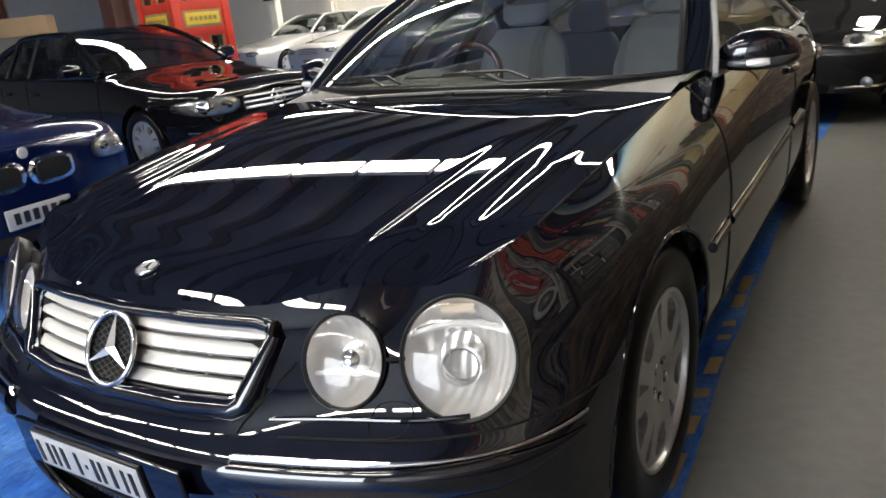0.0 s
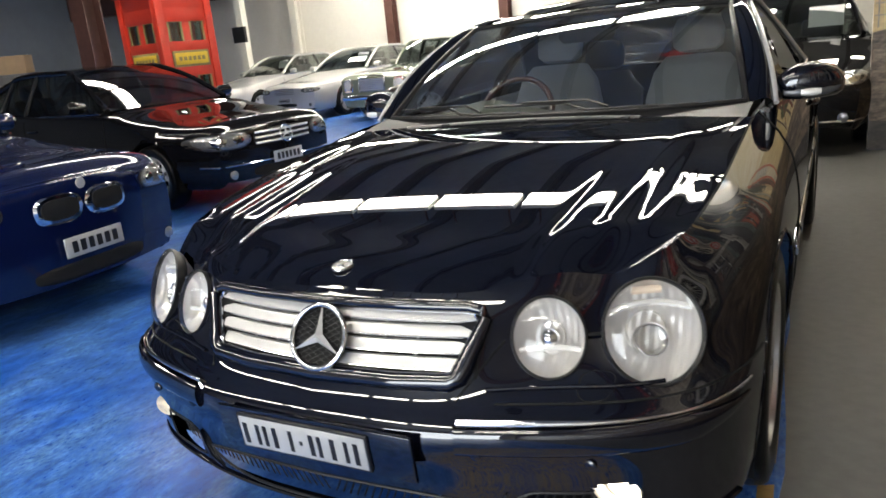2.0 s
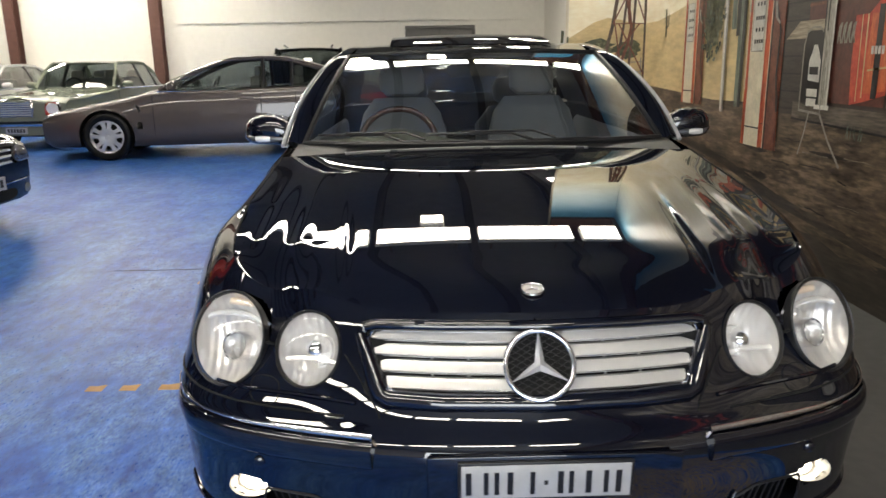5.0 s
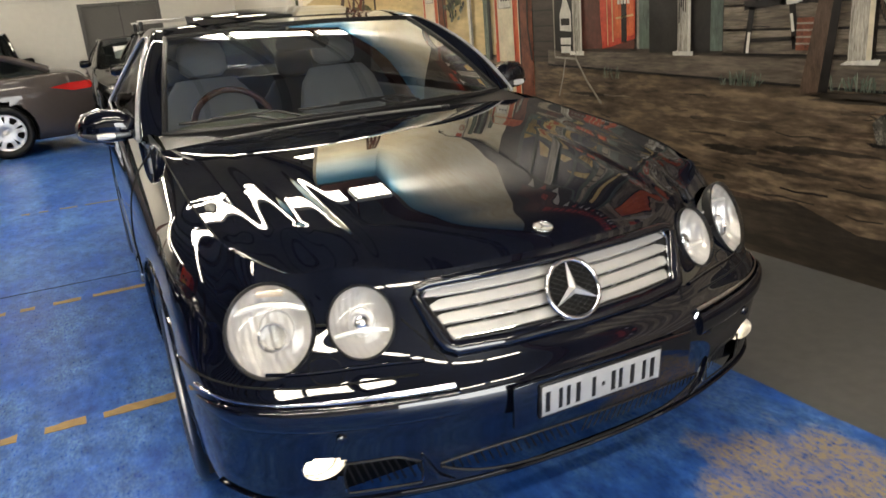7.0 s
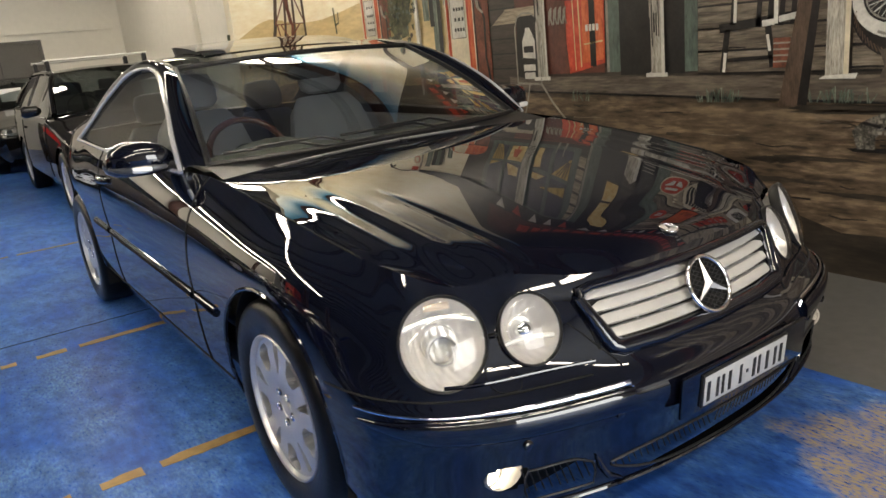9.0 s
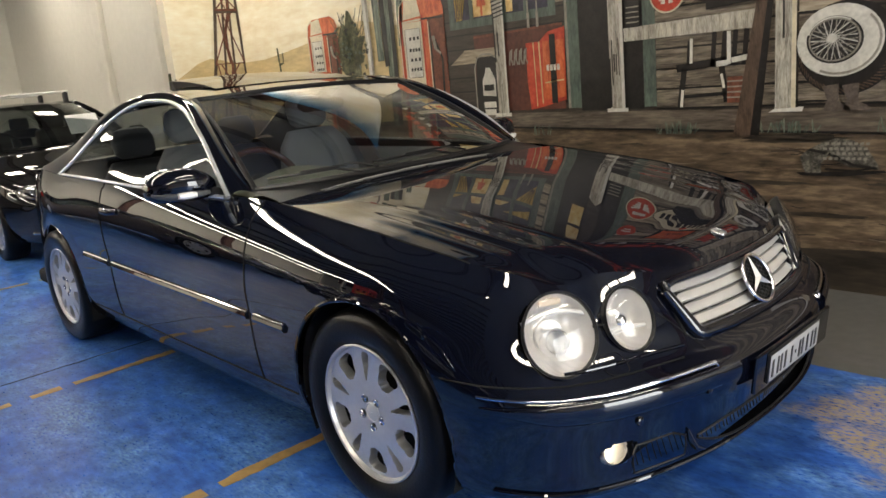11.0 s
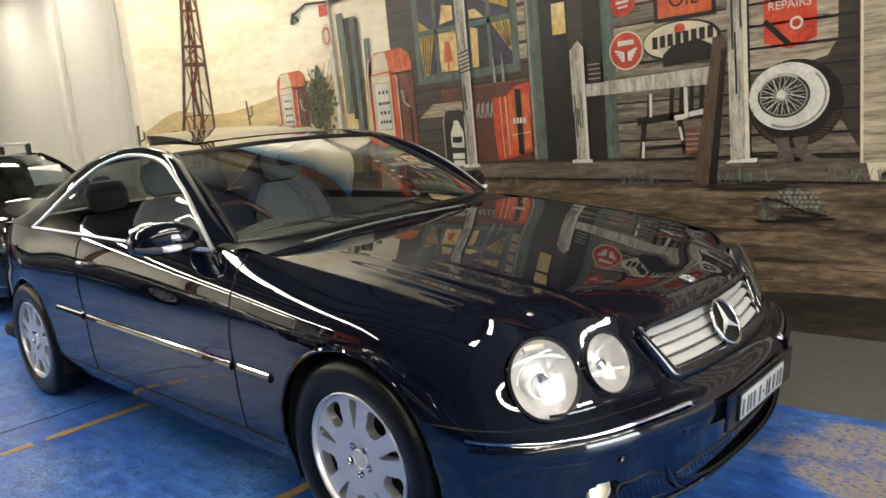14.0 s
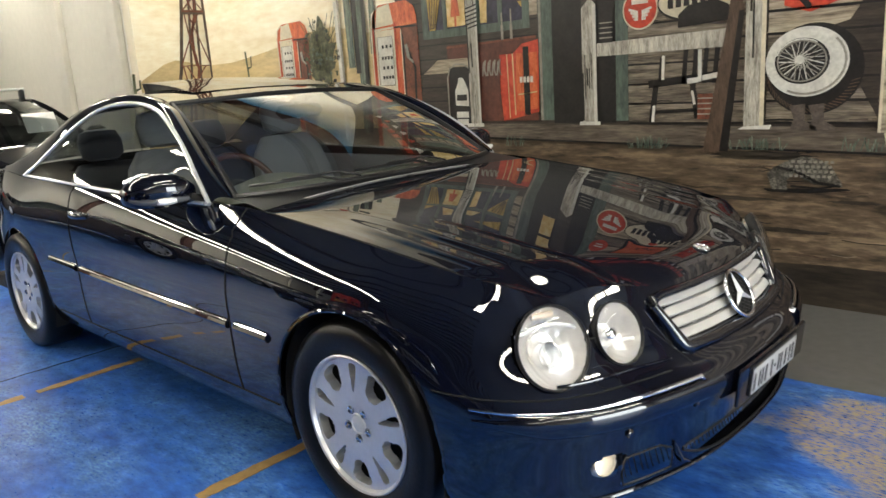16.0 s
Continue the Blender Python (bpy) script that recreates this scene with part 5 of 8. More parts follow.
bm = ring_bm(0.185, 0.016, pose(-0.37, 1.33, 0.915, 60, 0, 0), 40)
sw = part("steering_wheel", bm, WOOD_TRIM, coupe, "wood and leather steering wheel")
spk = [tube_bm([pose(-0.37, 1.33, 0.915, 60, 0, 0) @ Vector((0.05 * math.cos(a), 0.05 * math.sin(a), -0.02)), pose(-0.37, 1.33, 0.915, 60, 0, 0) @ Vector((0.18 * math.cos(a), 0.18 * math.sin(a), 0))], 0.016, 8) for a in (0.1, math.pi - 0.1, -1.2, math.pi + 1.2)]
hubm = lathe_bm([(0.001, 0.01), (0.05, 0.005), (0.075, -0.02), (0.06, -0.06)], 24, "z")
bmesh.ops.transform(hubm, matrix=pose(-0.37, 1.33, 0.915, 60, 0, 0), verts=hubm.verts)
part("wheel_centre", joined(hubm, *spk), BLACK, sw)


def seat(x, y, material, tall=0.60):
    st = part("seat", loft_bm([[(x + 0.25 * math.copysign(abs(math.cos(w)) ** 0.5, math.cos(w)), y + 0.06 + 0.27 * math.copysign(abs(math.sin(w)) ** 0.5, math.sin(w)), z) for w in np.linspace(0, 2 * math.pi, 20, endpoint=False)] for z in (0.40, 0.50, 0.56, 0.575)]), material, coupe, "leather seat with headrest")
    m = pose(x, y + 0.34, 0.52, -16, 0, 0)
    secs = []
    for q, wd, dp in ((0, 0.23, 0.07), (0.15, 0.25, 0.085), (0.38, 0.255, 0.075), (tall - 0.08, 0.22, 0.06), (tall, 0.16, 0.035)):
        secs.append([m @ Vector((wd * math.copysign(abs(math.cos(w)) ** 0.6, math.cos(w)), dp * math.copysign(abs(math.sin(w)) ** 0.6, math.sin(w)), q)) for w in np.linspace(0, 2 * math.pi, 20, endpoint=False)])
    part("backrest", loft_bm(secs), material, st)
    secs = []
    for q, wd, dp in ((0.0, 0.09, 0.03), (0.03, 0.125, 0.05), (0.11, 0.13, 0.055), (0.165, 0.11, 0.045), (0.18, 0.07, 0.02)):
        secs.append([m @ Vector((wd * math.copysign(abs(math.cos(w)) ** 0.7, math.cos(w)), dp * math.copysign(abs(math.sin(w)) ** 0.8, math.sin(w)) - 0.01, tall + 0.02 + q)) for w in np.linspace(0, 2 * math.pi, 18, endpoint=False)])
    part("headrest", loft_bm(secs), material, st)


for x in (-0.37, 0.37):
    seat(x, 1.52, LEATHER)
    seat(x * 0.95, 2.38, BLUE_LEATHER, 0.50)
part("centre_console", box_bm((0.22, 1.1, 0.25), (0, 1.6, 0.50), 0.03), DASH, coupe)
part("interior_mirror", loft_bm([section(x, 1.32 + 0.02, 1.255, 0.012, h) for x, h in ((-0.13, 0.012), (-0.11, 0.032), (0.11, 0.032), (0.13, 0.012))]), BLACK, coupe)
part("headlining", box_bm((0.98, 1.0, 0.01), (0, 2.0, 1.33), 0.003), LEATHER, coupe)


# ---- the painted wall: a roadside garage in the desert, brushed flat on the plaster ----
def tone(c, k):
    return tuple(min(1.0, v * k) for v in c)


def art(name, dark, mid, light, scale=6.0, stretch=(1, 1, 1), low=0.38, high=0.62, fleck=0.0):
    """Brushed wall paint: three tones mixed by strokes of two sizes."""
    m, nt, b = nodes_of("mural_" + name)
    tc = nt.nodes.new("ShaderNodeTexCoord")
    mp = nt.nodes.new("ShaderNodeMapping")
    mp.inputs["Scale"].default_value = stretch
    nt.links.new(tc.outputs["Object"], mp.inputs["Vector"])
    n1 = nt.nodes.new("ShaderNodeTexNoise")
    n1.inputs["Scale"].default_value, n1.inputs["Detail"].default_value, n1.inputs["Roughness"].default_value = scale, 11, 0.70
    n2 = nt.nodes.new("ShaderNodeTexNoise")
    n2.inputs["Scale"].default_value, n2.inputs["Detail"].default_value = scale * 5.3, 4
    for n in (n1, n2):
        nt.links.new(mp.outputs[0], n.inputs["Vector"])
    mx = nt.nodes.new("ShaderNodeMath")
    mx.operation = "MULTIPLY_ADD"
    mx.inputs[1].default_value = 0.32
    nt.links.new(n2.outputs["Fac"], mx.inputs[0])
    sub = nt.nodes.new("ShaderNodeMath")
    sub.operation = "MULTIPLY"
    sub.inputs[1].default_value = 0.68
    nt.links.new(n1.outputs["Fac"], sub.inputs[0])
    nt.links.new(sub.outputs[0], mx.inputs[2])
    ramp = nt.nodes.new("ShaderNodeValToRGB")
    ramp.color_ramp.elements[0].position, ramp.color_ramp.elements[0].color = low, (*dark, 1)
    ramp.color_ramp.elements[1].position, ramp.color_ramp.elements[1].color = high, (*light, 1)
    e = ramp.color_ramp.elements.new((low + high) / 2)
    e.color = (*mid, 1)
    nt.links.new(mx.outputs[0], ramp.inputs[0])
    nt.links.new(ramp.outputs[0], b.inputs["Base Color"])
    b.inputs["Roughness"].default_value = 0.36
    return m, nt, ramp


def brushed(name, c, spread=0.35, scale=6.0, stretch=(1, 1, 1)):
    return art(name, tone(c, 1 - spread), c, tone(c, 1 + spread), scale, stretch)[0]


SKY, sky_nt, sky_ramp = art("sky", (0.76, 0.65, 0.44), (0.84, 0.76, 0.57), (0.90, 0.86, 0.70), 1.6, (1, 0.7, 2.6))
# the painted sky turns blue high up
tc = sky_nt.nodes.new("ShaderNodeTexCoord")
sx = sky_nt.nodes.new("ShaderNodeSeparateXYZ")
sky_nt.links.new(tc.outputs["Object"], sx.inputs[0])
mr = sky_nt.nodes.new("ShaderNodeMapRange")
mr.inputs["From Min"].default_value, mr.inputs["From Max"].default_value = 3.35, 4.15
sky_nt.links.new(sx.outputs[2], mr.inputs["Value"])
mixer = sky_nt.nodes.new("ShaderNodeMix")
mixer.data_type = "RGBA"
mixer.inputs[7].default_value = (0.09, 0.30, 0.47, 1)
sky_nt.links.new(mr.outputs[0], mixer.inputs["Factor"])
sky_nt.links.new(sky_ramp.outputs[0], mixer.inputs[6])
sky_nt.links.new(mixer.outputs[2], sky_nt.nodes["Principled BSDF"].inputs["Base Color"])

DUNE = brushed("dune", (0.56, 0.43, 0.22), 0.22, 2.2, (1, 0.6, 2.4))
EARTH = art("earth", (0.030, 0.022, 0.015), (0.115, 0.081, 0.053), (0.27, 0.195, 0.125), 3.4, (1, 0.5, 2.8), 0.38, 0.63)[0]
EARTH_DARK = art("earth_shadow", (0.016, 0.013, 0.010), (0.040, 0.031, 0.023), (0.085, 0.066, 0.048), 2.6, (1, 0.5, 3.0))[0]
BOARD_DARK = brushed("dark_boards", (0.045, 0.035, 0.028), 0.45, 5, (1, 0.6, 5))
BOARD_GREY = art("weathered_boards", (0.05, 0.04, 0.03), (0.15, 0.122, 0.092), (0.30, 0.255, 0.195), 4, (1, 0.5, 6))[0]
BOARD_PALE = art("pale_boards", (0.14, 0.11, 0.08), (0.34, 0.28, 0.20), (0.50, 0.43, 0.32), 4, (1, 0.5, 6))[0]
INK = brushed("ink", (0.014, 0.012, 0.011), 0.5, 9)
POST = art("bleached_post", (0.16, 0.14, 0.11), (0.40, 0.37, 0.31), (0.60, 0.57, 0.48), 7, (1, 5, 0.8))[0]
CREAM = brushed("cream", (0.62, 0.55, 0.40), 0.15, 8)
CHALK = brushed("chalk", (0.60, 0.58, 0.52), 0.18, 9)
ORANGE = art("pump_orange", (0.30, 0.055, 0.022), (0.56, 0.105, 0.035), (0.68, 0.19, 0.075), 7, (1, 3, 1))[0]
RED = art("sign_red", (0.30, 0.03, 0.018), (0.50, 0.055, 0.028), (0.62, 0.09, 0.045), 8)[0]
OXIDE = brushed("rust", (0.155, 0.050, 0.028), 0.5, 12)
TEAL = brushed("teal_trim", (0.085, 0.115, 0.095), 0.4, 6, (1, 4, 1))
GOLD = art("gold_curtain", (0.22, 0.13, 0.02), (0.46, 0.30, 0.06), (0.62, 0.46, 0.15), 9, (1, 4, 1))[0]
LAMPLIGHT = art("lamplight", (0.50, 0.28, 0.08), (0.68, 0.48, 0.19), (0.80, 0.66, 0.36), 5)[0]
NIGHT = brushed("night_pane", (0.035, 0.032, 0.055), 0.5, 6)
LEAF = art("brush_leaf", (0.02, 0.024, 0.012), (0.065, 0.07, 0.03), (0.17, 0.17, 0.09), 24)[0]
CACTUS = art("cactus", (0.035, 0.045, 0.035), (0.10, 0.13, 0.10), (0.24, 0.28, 0.22), 7, (1, 6, 0.6))[0]
UMBER = brushed("umber_log", (0.085, 0.055, 0.038), 0.45, 8, (1, 5, 1))
BROWN_RED = brushed("cooler", (0.10, 0.032, 0.022), 0.4, 6)
SHELL_GREY = art("tortoise", (0.02, 0.018, 0.015), (0.075, 0.07, 0.058), (0.24, 0.22, 0.185), 34)[0]
GREY_LINE = brushed("grey_stroke", (0.26, 0.24, 0.20), 0.3, 12)
LEATHER_ART = brushed("boot_brown", (0.10, 0.08, 0.066), 0.45, 16)

mural = thing("wall_mural", "hand-painted mural of a desert roadside garage", "mural")


class Face:
    """A plane to paint on: place(u, v, layer) gives a point on the wall."""
    def __init__(self, place):
        self.place = place

    def poly(self, name, pts, material, layer=1, parent=None):
        vs = [self.place(u, v, layer) for u, v in pts]
        return mesh_object(name, vs, [tuple(range(len(vs)))], material, parent or mural, smooth=False)

    def rect(self, name, u0, u1, v0, v1, material, layer=1, parent=None):
        return self.poly(name, [(u0, v0), (u1, v0), (u1, v1), (u0, v1)], material, layer, parent)

    def ellipse(self, name, u, v, a, b, material, layer=1, parent=None, n=36, lean=0.0):
        c, s = math.cos(lean), math.sin(lean)
        pts = []
        for k in range(n):
            w = 2 * math.pi * k / n
            x, y = a * math.cos(w), b * math.sin(w)
            pts.append((u + c * x - s * y, v + s * x + c * y))
        return self.poly(name, pts, material, layer, parent)

    def strokes(self, name, lines, material, layer=1, parent=None):
        """Brush lines: (width, [(u, v), ...]), each a stroke of its own."""
        for width, pts in lines:
            verts, faces = [], []
            for i, (u, v) in enumerate(pts):
                a, b = pts[max(0, i - 1)], pts[min(len(pts) - 1, i + 1)]
                du, dv = b[0] - a[0], b[1] - a[1]
                n = math.hypot(du, dv) or 1
                ou, ov = -dv / n * width / 2, du / n * width / 2
                verts += [self.place(u + ou, v + ov, layer), self.place(u - ou, v - ov, layer)]
            for i in range(len(pts) - 1):
                k = 2 * i
                faces.append((k, k + 1, k + 3, k + 2))
            ob = mesh_object(name, verts, faces, material, parent or mural, smooth=False)
        return ob


east = Face(lambda y, z, k: (WALL_X - 0.002 * k, y, z))
END_Y = 5.6
end = Face(lambda x, z, k: (x, END_Y - 0.002 * k, z))
rng = random.Random(21)


def blob(u, v, a, b, seed, n=26, rough=0.25):
    g = random.Random(seed)
    return [(u + a * (1 + g.uniform(-rough, rough)) * math.cos(2 * math.pi * k / n), v + b * (1 + g.uniform(-rough, rough)) * math.sin(2 * math.pi * k / n)) for k in range(n)]


def ridge(u0, u1, heights, low):
    us = np.linspace(u0, u1, len(heights))
    return [(u0, low)] + list(zip(us, heights)) + [(u1, low)]


# sky, dunes and ground
east.rect("painted_sky", 0.6, END_Y, 1.2, 4.2, SKY, 1)
end.rect("painted_sky", 1.24, WALL_X, 1.2, 4.2, SKY, 1)
east.poly("painted_dune", ridge(2.7, END_Y, [1.72, 1.78, 1.86, 1.84, 1.75, 1.70, 1.66, 1.66], 0.8), DUNE, 2)
end.poly("painted_dune", ridge(1.24, WALL_X, [1.52, 1.60, 1.68, 1.72, 1.70, 1.66, 1.66], 0.8), DUNE, 2)
east.poly("painted_ground", ridge(-9.0, END_Y, [0.86] * 8 + [0.90, 0.93, 0.95, 0.97, 1.0, 0.98, 1.02, 1.05], 0.0), EARTH, 3)
end.poly("painted_ground", ridge(1.24, WALL_X, [1.02, 1.06, 1.04, 1.06, 1.05], 0.0), EARTH, 3)
east.poly("painted_shadow", [(-9.0, 0.0), (END_Y, 0.0), (END_Y, 0.30)] + [(y, 0.26 + 0.04 * math.sin(3.1 * y) + 0.03 * math.sin(7.7 * y)) for y in np.linspace(4.6, -8.6, 40)] + [(-9.0, 0.22)], EARTH_DARK, 4)
end.poly("painted_shadow", [(1.24, 0.0), (WALL_X, 0.0), (WALL_X, 0.28), (1.6, 0.24), (1.24, 0.26)], EARTH_DARK, 4)
east.poly("painted_track", [(END_Y, 0.62), (4.2, 0.58), (3.3, 0.50), (2.4, 0.36), (1.2, 0.27), (1.2, 0.31), (2.4, 0.43), (3.3, 0.56), (4.2, 0.64), (END_Y, 0.66)], EARTH_DARK, 4)
for k in range(46):
    y, z = rng.uniform(-3.5, 4.8), rng.uniform(0.22, 0.84)
    east.poly("painted_stone_shadow", blob(y, z, rng.uniform(0.05, 0.28), rng.uniform(0.008, 0.026), 100 + k), EARTH_DARK if k % 3 else EARTH if k % 2 else UMBER, 5)
# fence line on the far ground
end.strokes("painted_fence", [(0.012, [(x, 1.06), (x, 1.32)]) for x in np.linspace(1.28, 2.0, 7)] + [(0.010, [(1.25, 1.26), (2.03, 1.28)]), (0.010, [(1.25, 1.16), (2.03, 1.18)])], GREY_LINE, 4)
for k, (u, v, a, b) in enumerate(((1.52, 1.46, 0.20, 0.10), (1.86, 1.46, 0.14, 0.09))):
    end.poly("painted_bush", blob(u, v - 0.05, a, b, 40 + k), LEAF, 4)
# lattice tower
TB = 1.10


def tower_x(side, z):
    if side == 0:
        return float(np.interp(z, [1.1, 1.63, 2.2, 2.75, 3.4], [1.56, 1.69, 1.775, 1.84, 1.89]))
    return float(np.interp(z, [1.1, 1.6, 2.9, 3.4], [2.03, 2.03, 2.01, 1.98]))


tz = np.linspace(TB, 3.4, 14)
tower = end.strokes("painted_tower", [(0.036, [(tower_x(0, z), z) for z in tz]), (0.026, [(0.66 * tower_x(0, z) + 0.34 * tower_x(1, z), z) for z in tz]), (0.030, [(tower_x(1, z), z) for z in tz]), (0.026, [(0.36 * tower_x(0, z) + 0.64 * tower_x(1, z), z) for z in tz])], UMBER, 6)
end.strokes("painted_tower_core", [(0.03, [(0.5 * tower_x(0, z) + 0.5 * tower_x(1, z) + 0.03 * math.sin(9 * z), z) for z in tz])], OXIDE, 7, tower)
cross = []
levels = [1.15, 1.66, 2.20, 2.38, 2.74, 3.05, 3.3]
for a, b in zip(levels, levels[1:]):
    cross += [(0.014, [(tower_x(0, a), a), (tower_x(1, b) - 0.06, b)]), (0.014, [(tower_x(1, a), a), (tower_x(0, b) + 0.06, b)]), (0.014, [(0.5 * tower_x(0, a) + 0.5 * tower_x(1, a), a), (tower_x(0, b) + 0.02, b)]), (0.026 if b > 1.7 else 0.01, [(tower_x(0, b), b), (tower_x(1, b), b)])]
end.strokes("painted_brace", cross, OXIDE, 7, tower)
end.strokes("painted_scaffold", [(0.022, [(tower_x(0, 2.18) - 0.02, 2.18), (tower_x(1, 2.18), 2.18)]), (0.02, [(tower_x(0, 2.37) - 0.02, 2.37), (tower_x(1, 2.37), 2.37)])], UMBER, 8, tower)
east.strokes("painted_cactus", [(0.03, [(4.9, 1.5), (4.92, 1.75)]), (0.022, [(4.92, 1.58), (4.84, 1.60), (4.83, 1.70)])], LEAF, 4)
end.strokes("painted_cactus", [(0.03, [(1.17, 1.36), (1.18, 1.60)]), (0.02, [(1.18, 1.44), (1.23, 1.46), (1.235, 1.54)])], LEAF, 4)


def painted_pump(y0, y1, z0, z1):
    """A fuel pump with a rounded top, pale front and dial."""
    w, h = y1 - y0, z1 - z0
    body = east.poly("painted_pump", [(y0, z0), (y1, z0), (y1, z1 - 0.13 * h), (y1 - 0.06 * w, z1 - 0.05 * h), (y1 - 0.22 * w, z1 - 0.005 * h), (y0 + 0.2 * w, z1), (y0 + 0.05 * w, z1 - 0.04 * h), (y0, z1 - 0.1 * h)], ORANGE, 6)
    east.poly("painted_pump_side", [(y0, z0), (y0 + 0.34 * w, z0), (y0 + 0.34 * w, z1 - 0.15 * h), (y0, z1 - 0.14 * h)], OXIDE, 7, body)
    east.poly("painted_pump_top", [(y1 - 0.52 * w, z1 - 0.13 * h), (y1 - 0.12 * w, z1 - 0.14 * h), (y1 - 0.18 * w, z1 - 0.02 * h), (y1 - 0.45 * w, z1 - 0.005 * h)], CREAM, 7, body)
    east.rect("painted_pump_front", y1 - 0.52 * w, y1 - 0.10 * w, z0, z1 - 0.16 * h, CREAM, 7, body)
    east.rect("painted_dial", y1 - 0.48 * w, y1 - 0.15 * w, z1 - 0.50 * h, z1 - 0.20 * h, CHALK, 8, body)
    east.strokes("painted_dial_frame", [(0.010, [(y1 - 0.48 * w, z1 - 0.5 * h), (y1 - 0.48 * w, z1 - 0.2 * h), (y1 - 0.15 * w, z1 - 0.2 * h), (y1 - 0.15 * w, z1 - 0.5 * h), (y1 - 0.48 * w, z1 - 0.5 * h)])], GREY_LINE, 9, body)
    bars = []
    for r, q in ((0.26, 3), (0.33, 4), (0.39, 3), (0.45, 4)):
        for k in range(q):
            c = y1 - (0.44 - 0.26 * (k + 0.3) / q) * w
            bars.append((0.020 * h, [(c, z1 - r * h), (c - 0.045 * w, z1 - r * h)]))
    east.strokes("painted_dial_bar", bars, INK, 10, body)
    east.strokes("painted_pump_edge", [(0.016, [(y1 - 0.55 * w, z0), (y1 - 0.55 * w, z1 - 0.12 * h)]), (0.014, [(y1 - 0.07 * w, z0), (y1 - 0.07 * w, z1 - 0.14 * h)])], RED, 8, body)
    east.strokes("painted_pump_light", [(0.012, [(y1 - 0.20 * w, z1 - 0.012 * h), (y1 - 0.07 * w, z1 - 0.055 * h), (y1 - 0.03 * w, z1 - 0.14 * h), (y1 - 0.03 * w, z0 + 0.3 * h)]), (0.010, [(y0 + 0.33 * w, z1 - 0.17 * h), (y0 + 0.33 * w, z0)]), (0.016, [(y1 - 0.10 * w, z1 - 0.155 * h), (y1 - 0.52 * w, z1 - 0.15 * h)])], CREAM, 9, body)
    east.strokes("painted_pump_band", [(0.014, [(y0 + 0.02 * w, z1 - 0.155 * h), (y1 - 0.53 * w, z1 - 0.15 * h)]), (0.014, [(y0 + 0.30 * w, z1 - 0.20 * h), (y0 + 0.30 * w, z0)]), (0.01, [(y1 - 0.10 * w, z0 + 0.10 * h), (y1 - 0.52 * w, z0 + 0.10 * h)])], INK, 8, body)
    east.strokes("painted_nozzle", [(0.032, [(y0 + 0.24 * w, z1 - 0.26 * h), (y0 + 0.20 * w, z1 - 0.34 * h)]), (0.020, [(y0 + 0.20 * w, z1 - 0.34 * h), (y0 + 0.10 * w, z1 - 0.37 * h)])], GREY_LINE, 10, body)
    east.strokes("painted_hose", [(0.022, [(y0 + 0.22 * w, z1 - 0.28 * h), (y0 + 0.08 * w, z1 - 0.40 * h), (y0 + 0.10 * w, z1 - 0.62 * h), (y0 + 0.02 * w, z1 - 0.8 * h)])], INK, 9, body)


painted_pump(3.88, 4.36, 0.93, 1.95)
east.poly("painted_bush", blob(3.72, 1.62, 0.20, 0.26, 61, 40, 0.35), LEAF, 6)
g = random.Random(8)
for k in range(90):
    w, r = g.uniform(0, 2 * math.pi), math.sqrt(g.random())
    u, v = 3.72 + 0.25 * r * math.cos(w), 1.60 + 0.33 * r * math.sin(w)
    east.poly("painted_leaf_clump", blob(u, v, g.uniform(0.012, 0.03), g.uniform(0.010, 0.024), 500 + k, 9, 0.4), g.choice((LEAF, CACTUS, INK, LEAF)), 7 + k % 3)
east.strokes("painted_twig", [(0.008, [(3.72 + rng.uniform(-0.1, 0.1), 1.5), (3.72 + rng.uniform(-0.28, 0.28), 1.5 + rng.uniform(0.2, 0.5))]) for _ in range(26)], LEAF, 7)
cac = east.strokes("painted_cactus", [(0.11, [(3.16, 0.95), (3.16, 2.3)]), (0.085, [(3.30, 1.5), (3.32, 2.35)]), (0.07, [(3.02, 1.6), (3.0, 2.1)])], CACTUS, 6)
east.strokes("painted_cactus_shade", [(0.05, [(3.12, 0.95), (3.11, 2.28)]), (0.06, [(3.22, 1.45), (3.23, 2.3)])], INK, 7, cac)
east.strokes("painted_pole", [(0.05, [(3.44, 0.9), (3.46, 2.06)])], CHALK, 8)
east.strokes("painted_pole_shade", [(0.03, [(3.41, 0.9), (3.43, 2.5)])], GREY_LINE, 9)
ps = east.ellipse("painted_pole_sign", 3.50, 2.19, 0.075, 0.105, CREAM, 10)
east.ellipse("painted_pole_sign_mark", 3.50, 2.19, 0.048, 0.075, RED, 11, ps)
east.ellipse("painted_pole_sign_face", 3.50, 2.19, 0.034, 0.058, CREAM, 12, ps)
east.rect("painted_pole_plate", 3.45, 3.57, 2.36, 2.46, RED, 10)
east.strokes("painted_lamp_arm", [(0.022, [(3.45, 2.47), (3.75, 2.50), (3.93, 2.44)]), (0.05, [(3.94, 2.45), (3.98, 2.36)]), (0.03, [(3.92, 2.42), (3.88, 2.37)])], INK, 10)
painted_pump(2.50, 3.04, 0.70, 1.975)

